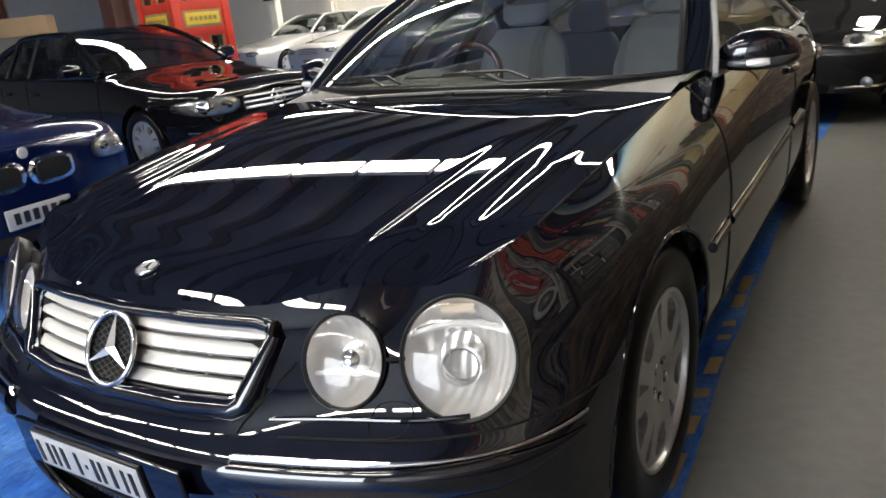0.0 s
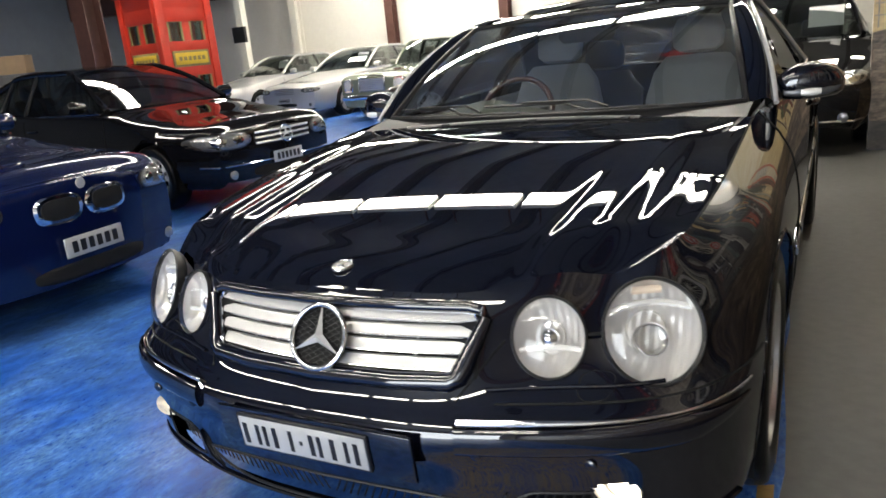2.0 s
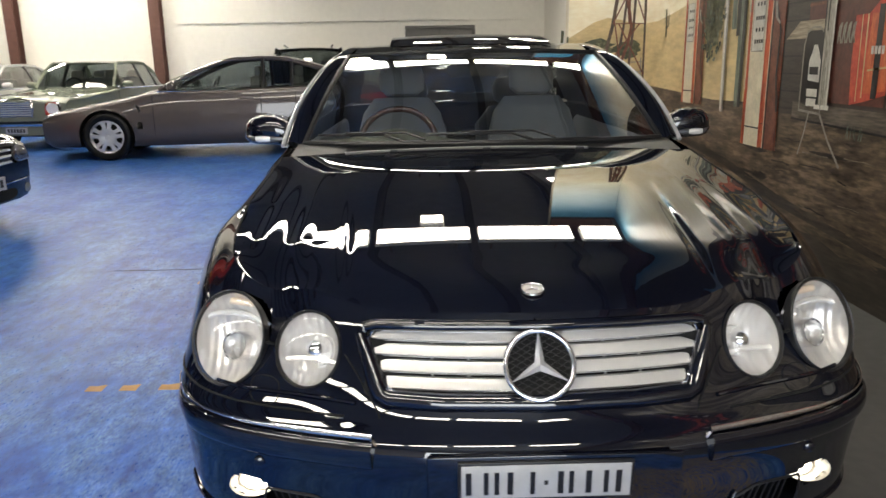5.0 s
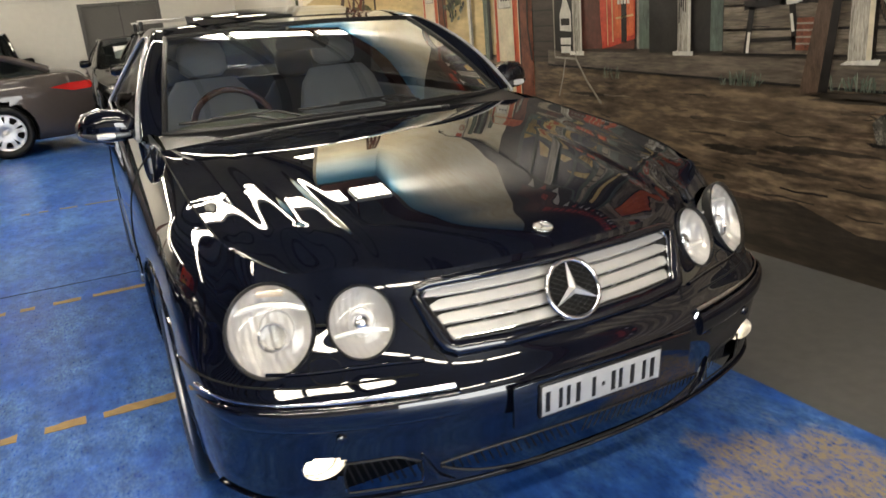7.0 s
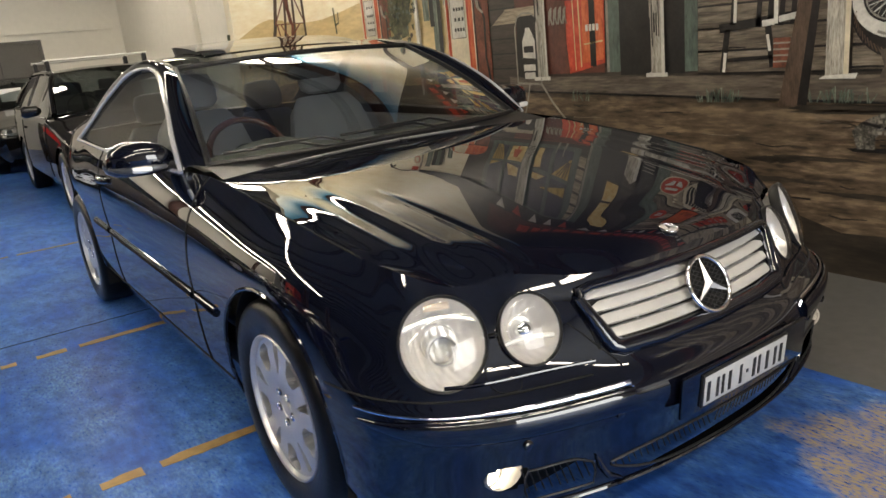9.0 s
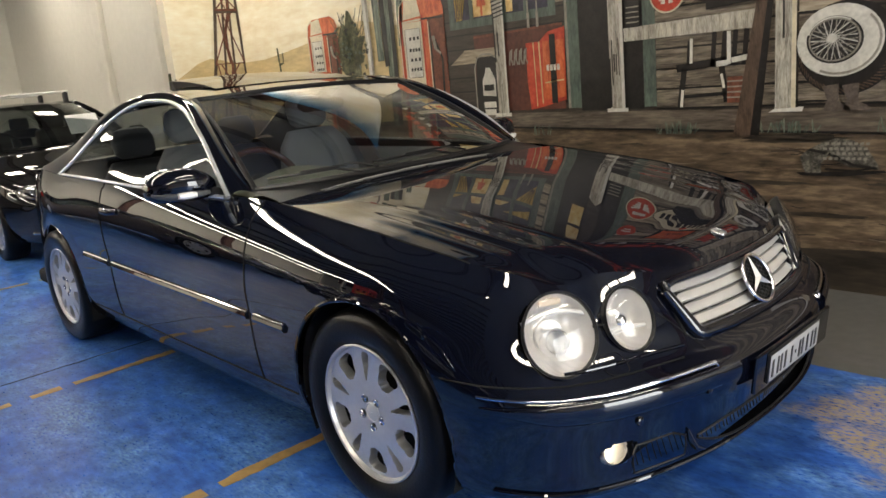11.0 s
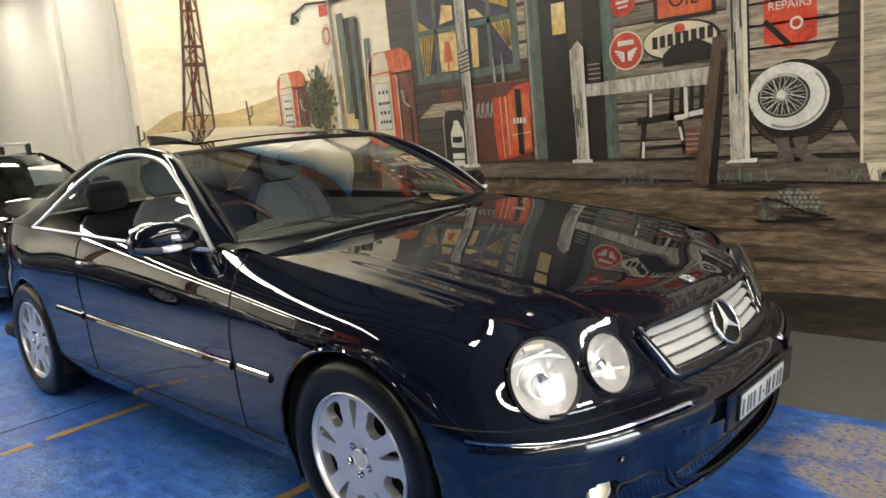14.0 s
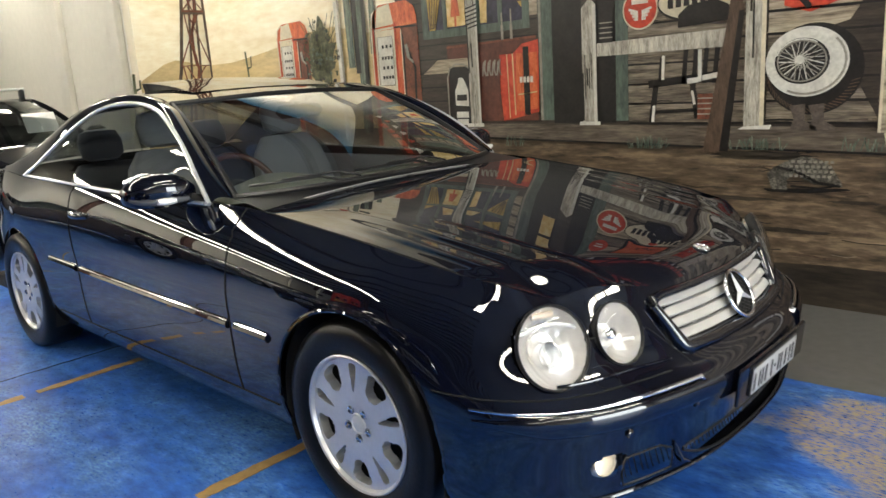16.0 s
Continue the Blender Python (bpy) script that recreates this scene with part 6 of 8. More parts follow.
# garage front
east.rect("painted_wall", -9.0, 2.73, 0.95, 2.62, BOARD_DARK, 4)
for k in range(16):
    z = 0.98 + 0.105 * k
    east.strokes("painted_board_edge", [(0.010, [(2.72, z + 0.006), (1.2, z), (0.75, z - 0.004)])], INK, 5)
roofline = east.poly("painted_roof", [(3.42, 2.44), (3.42, 2.50), (2.9, 2.62), (-9.0, 2.62), (-9.0, 2.50), (2.7, 2.47)], INK, 11)
sign_band = east.rect("painted_fascia", -2.6, 2.3, 2.62, 2.90, BROWN_RED, 5)
for k in range(22):
    c = 2.2 - 0.2 * k
    east.poly("painted_pennant", [(c, 2.60), (c - 0.11, 2.60), (c - 0.055, 2.49)], RED if k % 3 == 1 else CHALK, 12, roofline)
bars = []
c = 1.9
while c > -1.9:
    w = rng.uniform(0.08, 0.16)
    bars.append((0.12, [(c, 2.76), (c - w, 2.76)]))
    c -= w + 0.05
east.strokes("painted_fascia_bar", bars, RED, 6, sign_band)
east.poly("painted_roof_top", [(2.78, 2.60), (-9.0, 2.60), (-9.0, 4.2), (1.15, 4.2)], BOARD_DARK, 3)
for k in range(9):
    z = 3.02 + 0.13 * k
    east.strokes("painted_roof_edge", [(0.014, [(2.60 - 0.98 * (z - 2.72), z), (0.6, z + 0.01), (-3.0, z)])], INK, 4)
# pale gap of sky behind the cacti, then the window
win = east.rect("painted_window", 1.43, 2.44, 1.66, 2.50, TEAL, 6)
for u0, u1 in ((2.22, 2.38), (2.0, 2.18), (1.70, 1.86), (1.49, 1.66)):
    for v0, v1 in ((1.72, 2.02), (2.06, 2.46)):
        east.rect("painted_pane", u0, u1, v0, v1, NIGHT, 7, win)
east.poly("painted_glow", [(2.18, 1.73), (2.0, 1.73), (2.0, 2.02), (2.18, 2.02)], LAMPLIGHT, 8, win)
east.poly("painted_glow", [(2.16, 2.08), (2.02, 2.10), (2.02, 2.2), (2.12, 2.22)], LAMPLIGHT, 8, win)
east.poly("painted_glow", [(1.86, 1.73), (1.80, 1.73), (1.79, 2.0), (1.86, 2.02)], LAMPLIGHT, 8, win)
east.poly("painted_glow", [(1.86, 2.08), (1.72, 2.07), (1.80, 2.14), (1.86, 2.14)], LAMPLIGHT, 8, win)
east.poly("painted_table_lamp", [(2.14, 1.80), (2.05, 1.80), (2.07, 1.95), (2.12, 1.95)], ORANGE, 9, win)
east.strokes("painted_lamp_foot", [(0.02, [(2.095, 1.80), (2.095, 1.73)])], ORANGE, 9, win)
for pts in ([(2.38, 2.02), (2.22, 2.02), (2.30, 1.72), (2.36, 1.72)], [(2.38, 2.14), (2.26, 2.06), (2.38, 2.06)], [(1.66, 2.02), (1.49, 2.02), (1.49, 1.80)], [(1.76, 2.2), (1.50, 2.10), (1.50, 2.2)]):
    east.poly("painted_curtain", pts, GOLD, 9, win)
folds = [(0.010, [(2.37 - 0.03 * k, 2.01), (2.365 - 0.015 * k, 1.73)]) for k in range(1, 5)] + [(0.009, [(1.64 - 0.03 * k, 2.01), (1.52 - 0.006 * k, 1.84)]) for k in range(1, 5)]
east.strokes("painted_fold", folds, UMBER, 10, win)
east.strokes("painted_mullion", [(0.03, [(2.20, 1.68), (2.20, 2.5)]), (0.03, [(1.68, 1.68), (1.68, 2.5)]), (0.035, [(2.42, 2.04), (1.44, 2.04)])], TEAL, 11, win)
for k in range(6):
    z = 1.74 + 0.125 * k
    east.rect("painted_pale_board", 1.365, 1.43, z, z + 0.10, BOARD_PALE, 6)
east.rect("painted_post", 1.885, 1.985, 1.01, 2.47, POST, 13)
east.strokes("painted_post_edge", [(0.016, [(1.893, 1.01), (1.893, 2.47)])], CHALK, 14)
east.rect("painted_post_foot", 1.86, 2.02, 1.0, 1.025, CHALK, 15)
east.strokes("painted_rope", [(0.010, [(1.99, 1.70 + 0.028 * k), (1.88, 1.72 + 0.028 * k)]) for k in range(6)], INK, 15)
# bench, cooler, drinks machine, stand-up sign
east.poly("painted_bench", [(2.46, 1.40), (1.98, 1.40), (2.0, 1.50), (2.30, 1.50)], BOARD_PALE, 8)
cooler = east.rect("painted_cooler", 1.38, 2.20, 1.04, 1.60, BROWN_RED, 7)
east.strokes("painted_cooler_edge", [(0.016, [(2.20, 1.585), (1.38, 1.60)])], OXIDE, 8, cooler)
script = []
for k in range(4):
    c = 1.86 - 0.045 * k
    script.append((0.014, [(c, 1.36), (c - 0.012, 1.45), (c - 0.03, 1.47), (c - 0.02, 1.40), (c - 0.034, 1.36)]))
east.strokes("painted_script", script, GREY_LINE, 9, cooler)
east.strokes("painted_bottle", [(0.022, [(1.66, 1.60), (1.66, 1.70)]), (0.012, [(1.66, 1.70), (1.66, 1.78)]), (0.022, [(1.58, 1.60), (1.58, 1.70)]), (0.012, [(1.58, 1.70), (1.58, 1.80)])], GREY_LINE, 12)
machine = east.poly("painted_drinks_machine", [(1.68, 1.04), (1.56, 1.06), (1.37, 1.10), (1.36, 1.58), (1.50, 1.56), (1.58, 1.50), (1.70, 1.50), (1.70, 1.24)], RED, 9)
east.poly("painted_machine_front", [(1.56, 1.10), (1.375, 1.12), (1.37, 1.50), (1.55, 1.50)], ORANGE, 10, machine)
east.rect("painted_machine_stripe", 1.44, 1.49, 1.08, 1.54, INK, 11, machine)
east.strokes("painted_machine_trim", [(0.012, [(1.57, 1.08), (1.58, 1.50)]), (0.010, [(1.54, 1.22), (1.38, 1.235)]), (0.008, [(1.62, 1.06), (1.63, 1.50)])], DUNE, 11, machine)
for k in range(4):
    east.rect("painted_machine_mark", 1.50 - 0.030 * k, 1.522 - 0.030 * k, 1.30, 1.34, CHALK, 12, machine)
stand = east.poly("painted_stand_sign", [(2.20, 1.03), (1.97, 1.0), (1.96, 1.40), (2.0, 1.44), (2.18, 1.44)], INK, 12)
east.poly("painted_bottle_shape", [(2.13, 1.16), (2.0, 1.15), (2.0, 1.27), (2.03, 1.33), (2.05, 1.36), (2.09, 1.36), (2.10, 1.32), (2.13, 1.27)], CHALK, 13, stand)
for v, a in ((1.215, 0.05), (1.09, 0.06), (1.035, 0.055)):
    east.rect("painted_stand_bar", 2.065 - a, 2.065 + a, v - 0.022, v + 0.022, CHALK if v < 1.2 else INK, 14, stand)
east.strokes("painted_stand_hoop", [(0.013, [(2.195, 0.99), (2.195, 1.36), (2.17, 1.43), (2.11, 1.46), (2.03, 1.455), (1.97, 1.42), (1.95, 1.36), (1.95, 0.98)])], GREY_LINE, 15, stand)
east.strokes("painted_stand_leg", [(0.014, [(2.20, 0.985), (1.945, 0.975)]), (0.016, [(1.95, 0.975), (1.84, 0.84), (1.70, 0.71)]), (0.014, [(2.07, 0.98), (2.11, 0.84), (2.16, 0.72)]), (0.018, [(1.715, 0.715), (1.685, 0.70)])], GREY_LINE, 15, stand)
# doorway
east.rect("painted_jamb", 1.25, 1.36, 1.04, 2.50, TEAL, 7)
east.strokes("painted_jamb_edge", [(0.02, [(1.345, 1.04), (1.345, 2.5)])], GREY_LINE, 8)
door = east.rect("painted_door", 0.78, 1.25, 1.02, 2.50, INK, 6)
for v0, v1 in ((1.86, 2.06), (2.09, 2.40)):
    east.rect("painted_door_light", 1.04, 1.145, v0, v1, LAMPLIGHT, 7, door)
east.rect("painted_upright", 0.91, 1.02, 1.05, 2.50, BOARD_DARK, 8)
post2 = east.poly("painted_fence_post", [(0.91, 1.02), (1.015, 1.02), (1.015, 1.74), (0.95, 1.80), (0.91, 1.75)], POST, 12)
east.strokes("painted_post_edge", [(0.022, [(0.918, 1.02), (0.922, 1.75)])], CHALK, 13, post2)
east.rect("painted_post_foot", 0.885, 1.04, 1.005, 1.028, CHALK, 14, post2)
east.rect("painted_trim", 0.69, 0.775, 1.03, 2.50, TEAL, 8)
# weathered board wall with signs
for k in range(13):
    z = 1.02 + 0.118 * k
    g = random.Random(300 + k)
    east.poly("painted_clapboard", [(0.69, z), (-0.04, z - 0.004), (-0.04, z + 0.103), (0.69, z + 0.107)], BOARD_GREY if k < 5 or k % 2 else BOARD_PALE, 6)
    east.poly("painted_clapboard", [(-0.15, z - 0.006), (-0.705, z - 0.012), (-0.705, z + 0.092), (-0.15, z + 0.10)], BOARD_PALE if k > 3 else BOARD_GREY, 6)
for k in range(13):
    z = 0.98 + 0.12 * k
    east.poly("painted_clapboard", [(-0.95, z), (-4.5, z - 0.03), (-4.5, z + 0.08), (-0.95, z + 0.108)], BOARD_PALE if k % 2 else BOARD_GREY, 6)
for k in range(13):
    z = 1.02 + 0.118 * k
    east.strokes("painted_board_edge", [(0.012, [(-0.15, z - 0.010), (-0.48, z - 0.013), (-0.705, z - 0.016)])], INK, 9)
    east.strokes("painted_board_edge", [(0.010, [(0.69, z - 0.006), (0.3, z - 0.008), (-0.04, z - 0.010)])], INK, 7)
east.rect("painted_corner_post", -0.95, -0.705, 0.955, 2.5, BOARD_PALE, 10)
east.strokes("painted_post_edge", [(0.014, [(-0.712, 0.955), (-0.712, 2.5)])], CREAM, 11)
east.poly("painted_step_end", [(-0.735, 0.955), (-1.1, 0.955), (-1.1, 0.83), (-0.755, 0.865)], CREAM, 12)
east.poly("painted_eave_shadow", [(-0.61, 2.5), (-0.705, 2.5), (-0.705, 1.02), (-0.50, 1.40), (-0.44, 1.492), (-0.55, 1.52), (-0.60, 1.60)], BOARD_DARK, 8)


def lettering(words, u, v, size, material, layer, parent, lean=0.0):
    """Painted letters on the east wall."""
    cu = bpy.data.curves.new("letters", "FONT")
    cu.body, cu.size, cu.align_x, cu.align_y = words, size, "CENTER", "CENTER"
    tmp = bpy.data.objects.new("letters", cu)
    scene.collection.objects.link(tmp)
    me = bpy.data.meshes.new_from_object(tmp)
    bpy.data.objects.remove(tmp)
    me.materials.append(material)
    ob = new("painted_letters", me)
    ob.parent = parent
    p = east.place(u, v, layer)
    ob.matrix_basis = Matrix.Translation(p) @ Matrix(((0, 0, -1, 0), (-1, 0, 0, 0), (0, 1, 0, 0), (0, 0, 0, 1))) @ pose(0, 0, 0, 0, 0, lean)
    return ob


fs = east.ellipse("painted_round_sign", 0.605, 1.69, 0.118, 0.118, CREAM, 9)
east.ellipse("painted_round_sign_face", 0.605, 1.69, 0.108, 0.108, RED, 10, fs)
wings = []
for s in (1, -1):
    for k in range(4):
        wings.append((0.014, [(0.605 + s * 0.012, 1.675 - 0.014 * k), (0.605 + s * (0.075 - 0.012 * k), 1.695 - 0.020 * k)]))
east.strokes("painted_wing", wings, CHALK, 11, fs)
east.rect("painted_sign_bar", 0.55, 0.66, 1.722, 1.752, CHALK, 11, fs)
rs = east.ellipse("painted_round_sign", 0.615, 1.98, 0.085, 0.085, RED, 9)
east.strokes("painted_sign_bar", [(0.016, [(0.66, 1.98), (0.57, 1.985)]), (0.012, [(0.65, 1.95), (0.58, 1.955)])], CHALK, 10, rs)
oval = east.ellipse("painted_oval_sign", 0.25, 1.705, 0.245, 0.115, INK, 9, lean=0.0)
east.ellipse("painted_oval_face", 0.257, 1.708, 0.228, 0.103, CREAM, 10, oval)
east.ellipse("painted_oval_mark", 0.25, 1.77, 0.035, 0.03, RED, 11, oval)
east.poly("painted_oval_mark", [(0.31, 1.665), (0.19, 1.668), (0.21, 1.645), (0.29, 1.642)], RED, 11, oval)
for k in range(8):
    c = 0.425 - 0.049 * k
    east.rect("painted_oval_bar", c - 0.034, c, 1.672 + 0.003 * k, 1.742 + 0.003 * k, INK, 12, oval)
oil = east.rect("painted_oil_sign", 0.03, 0.41, 1.82, 2.22, INK, 9)
east.rect("painted_oil_face", 0.055, 0.385, 1.845, 2.19, ORANGE, 10, oil)
lettering("OIL", 0.22, 1.935, 0.12, INK, 11, oil)
rep = east.poly("painted_repairs_sign", [(-0.23, 1.62), (-0.36, 1.575), (-0.50, 1.62), (-0.50, 2.16), (-0.23, 2.16)], RED, 9)
lettering("REPAIRS", -0.365, 1.805, 0.062, CHALK, 10, rep)
lettering("S", -0.35, 1.905, 0.12, CHALK, 10, rep)
east.ellipse("painted_repairs_mark", -0.40, 1.705, 0.034, 0.034, CHALK, 10, rep)
east.ellipse("painted_repairs_mark", -0.40, 1.705, 0.022, 0.022, RED, 11, rep)
east.strokes("painted_repairs_band", [(0.03, [(-0.235, 1.735), (-0.36, 1.60)])], INK, 10, rep)
# porch rail, tins, chair, log
east.poly("painted_rail", [(0.905, 1.435), (0.03, 1.435), (0.03, 1.535), (0.905, 1.515)], POST, 12)
for u, v, mat in ((0.835, 1.515, INK), (0.19, 1.035, OXIDE)):
    tin = east.rect("painted_tin", u - 0.045, u + 0.045, v, v + 0.145, mat, 14)
    east.strokes("painted_tin_ring", [(0.008, [(u - 0.045, v + q), (u + 0.045, v + q)]) for q in (0.03, 0.06, 0.09, 0.12)], GREY_LINE, 15, tin)
chair = east.poly("painted_chair", [(0.36, 1.56), (0.05, 1.58), (0.06, 1.66), (0.14, 1.70), (0.30, 1.68), (0.36, 1.63)], INK, 13)
east.strokes("painted_chair_bar", [(0.028, [(0.31 - 0.062 * k, 1.44), (0.325 - 0.062 * k, 1.24)]) for k in range(5)] + [(0.045, [(0.55, 1.245), (0.10, 1.285)]), (0.035, [(0.50, 1.24), (0.53, 1.02)]), (0.035, [(0.27, 1.24), (0.24, 1.04)]), (0.03, [(0.12, 1.26), (0.08, 1.10)]), (0.03, [(0.46, 1.40), (0.47, 1.26)]), (0.02, [(0.52, 1.08), (0.22, 1.09)])], INK, 11, chair)
east.strokes("painted_chair_light", [(0.03, [(0.30, 1.255), (0.235, 1.26)]), (0.03, [(0.21, 1.27), (0.10, 1.285)]), (0.022, [(0.225, 1.43), (0.225, 1.25)]), (0.018, [(0.51, 1.12), (0.52, 1.02)]), (0.016, [(0.27, 1.2), (0.255, 1.12)]), (0.018, [(0.45, 1.41), (0.455, 1.27)]), (0.014, [(0.09, 1.28), (0.06, 1.56)])], CHALK, 13, chair)
east.poly("painted_log", [(0.20, 0.84), (0.05, 0.85), (-0.03, 1.62), (-0.01, 1.70), (0.05, 1.69), (0.07, 1.55)], UMBER, 16)
east.poly("painted_log_shade", [(0.10, 0.85), (0.05, 0.85), (-0.03, 1.62), (0.0, 1.62)], INK, 17)
post3 = east.rect("painted_post", -0.145, -0.035, 0.985, 2.50, POST, 15)
east.strokes("painted_post_edge", [(0.024, [(-0.133, 0.985), (-0.133, 2.5)])], CREAM, 16, post3)
east.poly("painted_post_foot", [(-0.005, 0.975), (-0.18, 0.975), (-0.19, 1.0), (-0.03, 0.99)], CHALK, 17, post3)
# spare wheel with a pale wall and wire spokes, boots beneath
tyre = east.ellipse("painted_tyre", -0.385, 1.285, 0.245, 0.235, INK, 10)
east.ellipse("painted_tyre_wall", -0.352, 1.325, 0.208, 0.180, CHALK, 11, tyre)
east.strokes("painted_tyre_tread", [(0.006, [(-0.385 + 0.236 * math.cos(w), 1.285 + 0.226 * math.sin(w)), (-0.375 + 0.212 * math.cos(w + 0.12), 1.29 + 0.202 * math.sin(w + 0.12))]) for w in np.linspace(-2.9, -0.2, 30)], UMBER, 11, tyre)
east.strokes("painted_wall_shade", [(0.012, [(-0.352 + 0.192 * math.cos(w), 1.325 + 0.165 * math.sin(w)) for w in np.linspace(2.4, 5.2, 16)])], GREY_LINE, 12, tyre)
east.ellipse("painted_wheel_rim", -0.330, 1.33, 0.137, 0.118, INK, 12, tyre)
east.ellipse("painted_rim_ring", -0.330, 1.33, 0.126, 0.108, GREY_LINE, 13, tyre)
east.ellipse("painted_rim_dark", -0.330, 1.33, 0.117, 0.100, INK, 14, tyre)
sp = []
for k in range(34):
    w = 2 * math.pi * k / 34
    o = 0.55 if k % 2 else -0.55
    sp.append((0.0035 if k % 3 else 0.006, [(-0.322 + 0.024 * math.cos(w + o), 1.336 + 0.020 * math.sin(w + o)), (-0.33 + 0.114 * math.cos(w), 1.33 + 0.098 * math.sin(w))]))
east.strokes("painted_spoke", sp[::2], CHALK, 15, tyre)
east.strokes("painted_spoke", sp[1::2], GREY_LINE, 15, tyre)
east.strokes("painted_rim_light", [(0.007, [(-0.33 + 0.131 * math.cos(w), 1.33 + 0.112 * math.sin(w)) for w in np.linspace(0.3, 2.2, 12)])], CHALK, 15, tyre)
east.ellipse("painted_wheel_nut", -0.322, 1.338, 0.026, 0.022, CHALK, 16, tyre)
for c in (-0.325, -0.42):
    east.poly("painted_boot", [(c + 0.045, 1.10), (c - 0.035, 1.11), (c - 0.035, 1.02), (c - 0.095, 0.985), (c - 0.09, 0.97), (c + 0.04, 0.975), (c + 0.02, 1.03)], LEATHER_ART, 17)
# porch edge and grass
east.poly("painted_porch", [(2.3, 0.93), (-1.1, 0.84), (-1.1, 0.965), (-0.5, 0.985), (2.3, 1.03)], art("porch", (0.045, 0.035, 0.028), (0.11, 0.088, 0.068), (0.19, 0.155, 0.12), 4, (1, 0.5, 4))[0], 9)
east.strokes("painted_porch_line", [(0.012, [(2.3, 0.93), (0.6, 0.885), (-1.1, 0.84)])], INK, 10)
grass = []
for c in (0.55, 0.62, 0.02, -0.1, -0.62, -0.75, 1.6, -0.2, 0.5):
    for _ in range(14):
        u = c + rng.uniform(-0.08, 0.08)
        grass.append((0.005, [(u, 0.86), (u + rng.uniform(-0.03, 0.03), 0.88 + rng.uniform(0.01, 0.06))]))
east.strokes("painted_grass", grass, CACTUS, 12)
# loose brush marks over the ground, the boards and the porch
g = random.Random(77)
for k in range(130):
    u, v = g.uniform(-3.4, 4.6), g.uniform(0.20, 0.86)
    n = g.uniform(0.06, 0.30)
    mark = [(u + n * q / 3, v + g.uniform(-0.008, 0.008)) for q in range(4)]
    east.strokes("painted_brush_mark", [(g.uniform(0.003, 0.011), mark)], g.choice((EARTH_DARK, EARTH_DARK, INK, EARTH, BOARD_GREY, UMBER)), 6)
for k in range(70):
    u, v = g.uniform(-2.4, 0.6), 1.02 + 0.118 * g.randrange(12) + g.uniform(-0.01, 0.01)
    n = g.uniform(0.05, 0.22)
    east.strokes("painted_brush_mark", [(g.uniform(0.003, 0.010), [(u, v), (u + n / 2, v + g.uniform(-0.006, 0.006)), (u + n, v)])], g.choice((INK, INK, BOARD_PALE, UMBER)), 7)
for u, lo, hi in ((1.985, 1.01, 2.47), (1.015, 1.02, 1.74), (-0.036, 0.985, 2.50)):
    for q in range(5):
        a = g.uniform(lo, hi - 0.3)
        east.strokes("painted_brush_mark", [(g.uniform(0.006, 0.014), [(u - 0.012 - 0.016 * q, a), (u - 0.010 - 0.016 * q, a + g.uniform(0.1, 0.4))])], g.choice((BOARD_DARK, GREY_LINE, INK)), 17)
# tortoise
tort = east.poly("painted_tortoise", [(-0.19, 0.67), (-0.17, 0.73), (-0.21, 0.77), (-0.27, 0.80), (-0.35, 0.83), (-0.43, 0.82), (-0.50, 0.78), (-0.55, 0.70), (-0.56, 0.67), (-0.49, 0.675), (-0.42, 0.68), (-0.36, 0.71), (-0.32, 0.74), (-0.28, 0.70), (-0.28, 0.645), (-0.20, 0.645)], SHELL_GREY, 12)
east.strokes("painted_tortoise_shade", [(0.014, [(-0.22, 0.77), (-0.33, 0.745), (-0.44, 0.69), (-0.55, 0.675)])], INK, 13, tort)
east.strokes("painted_tortoise_spot", [(0.014, [(c, v), (c - 0.018, v + 0.003)]) for c, v in [(-0.30 - 0.028 * k + 0.01 * (r % 2), 0.80 - 0.026 * r) for k in range(8) for r in range(4) if 0.80 - 0.026 * r > 0.70 + 0.0 and -0.30 - 0.028 * k > -0.53 + 0.03 * (3 - r) * 0.2]], GREY_LINE, 13, tort)
east.poly("painted_tortoise_shadow", [(-0.15, 0.645), (-0.58, 0.665), (-0.60, 0.655), (-0.40, 0.63), (-0.18, 0.63)], INK, 11)


# ---- the other cars ----
BLUE_PAINT = paint("metallic_blue", (0.004, 0.009, 0.048), metal=0.2)
BLACK_PAINT = paint("black_lacquer", (0.006, 0.006, 0.007))
SILVER_PAINT = paint("silver_metallic", (0.50, 0.50, 0.49), metal=0.45, base_rough=0.4)
SAGE_PAINT = paint("sage_green", (0.20, 0.22, 0.17), metal=0.1)
BRONZE_PAINT = paint("brown_metallic", (0.085, 0.072, 0.068), metal=0.35)
CABIN = plain("cabin_trim", (0.05, 0.05, 0.052), 0.7)
PALE_TRIM = plain("pale_cabin_trim", (0.34, 0.32, 0.28), 0.7)
CAR_GLASS = clear_glass("car_glass", (0.42, 0.46, 0.46))


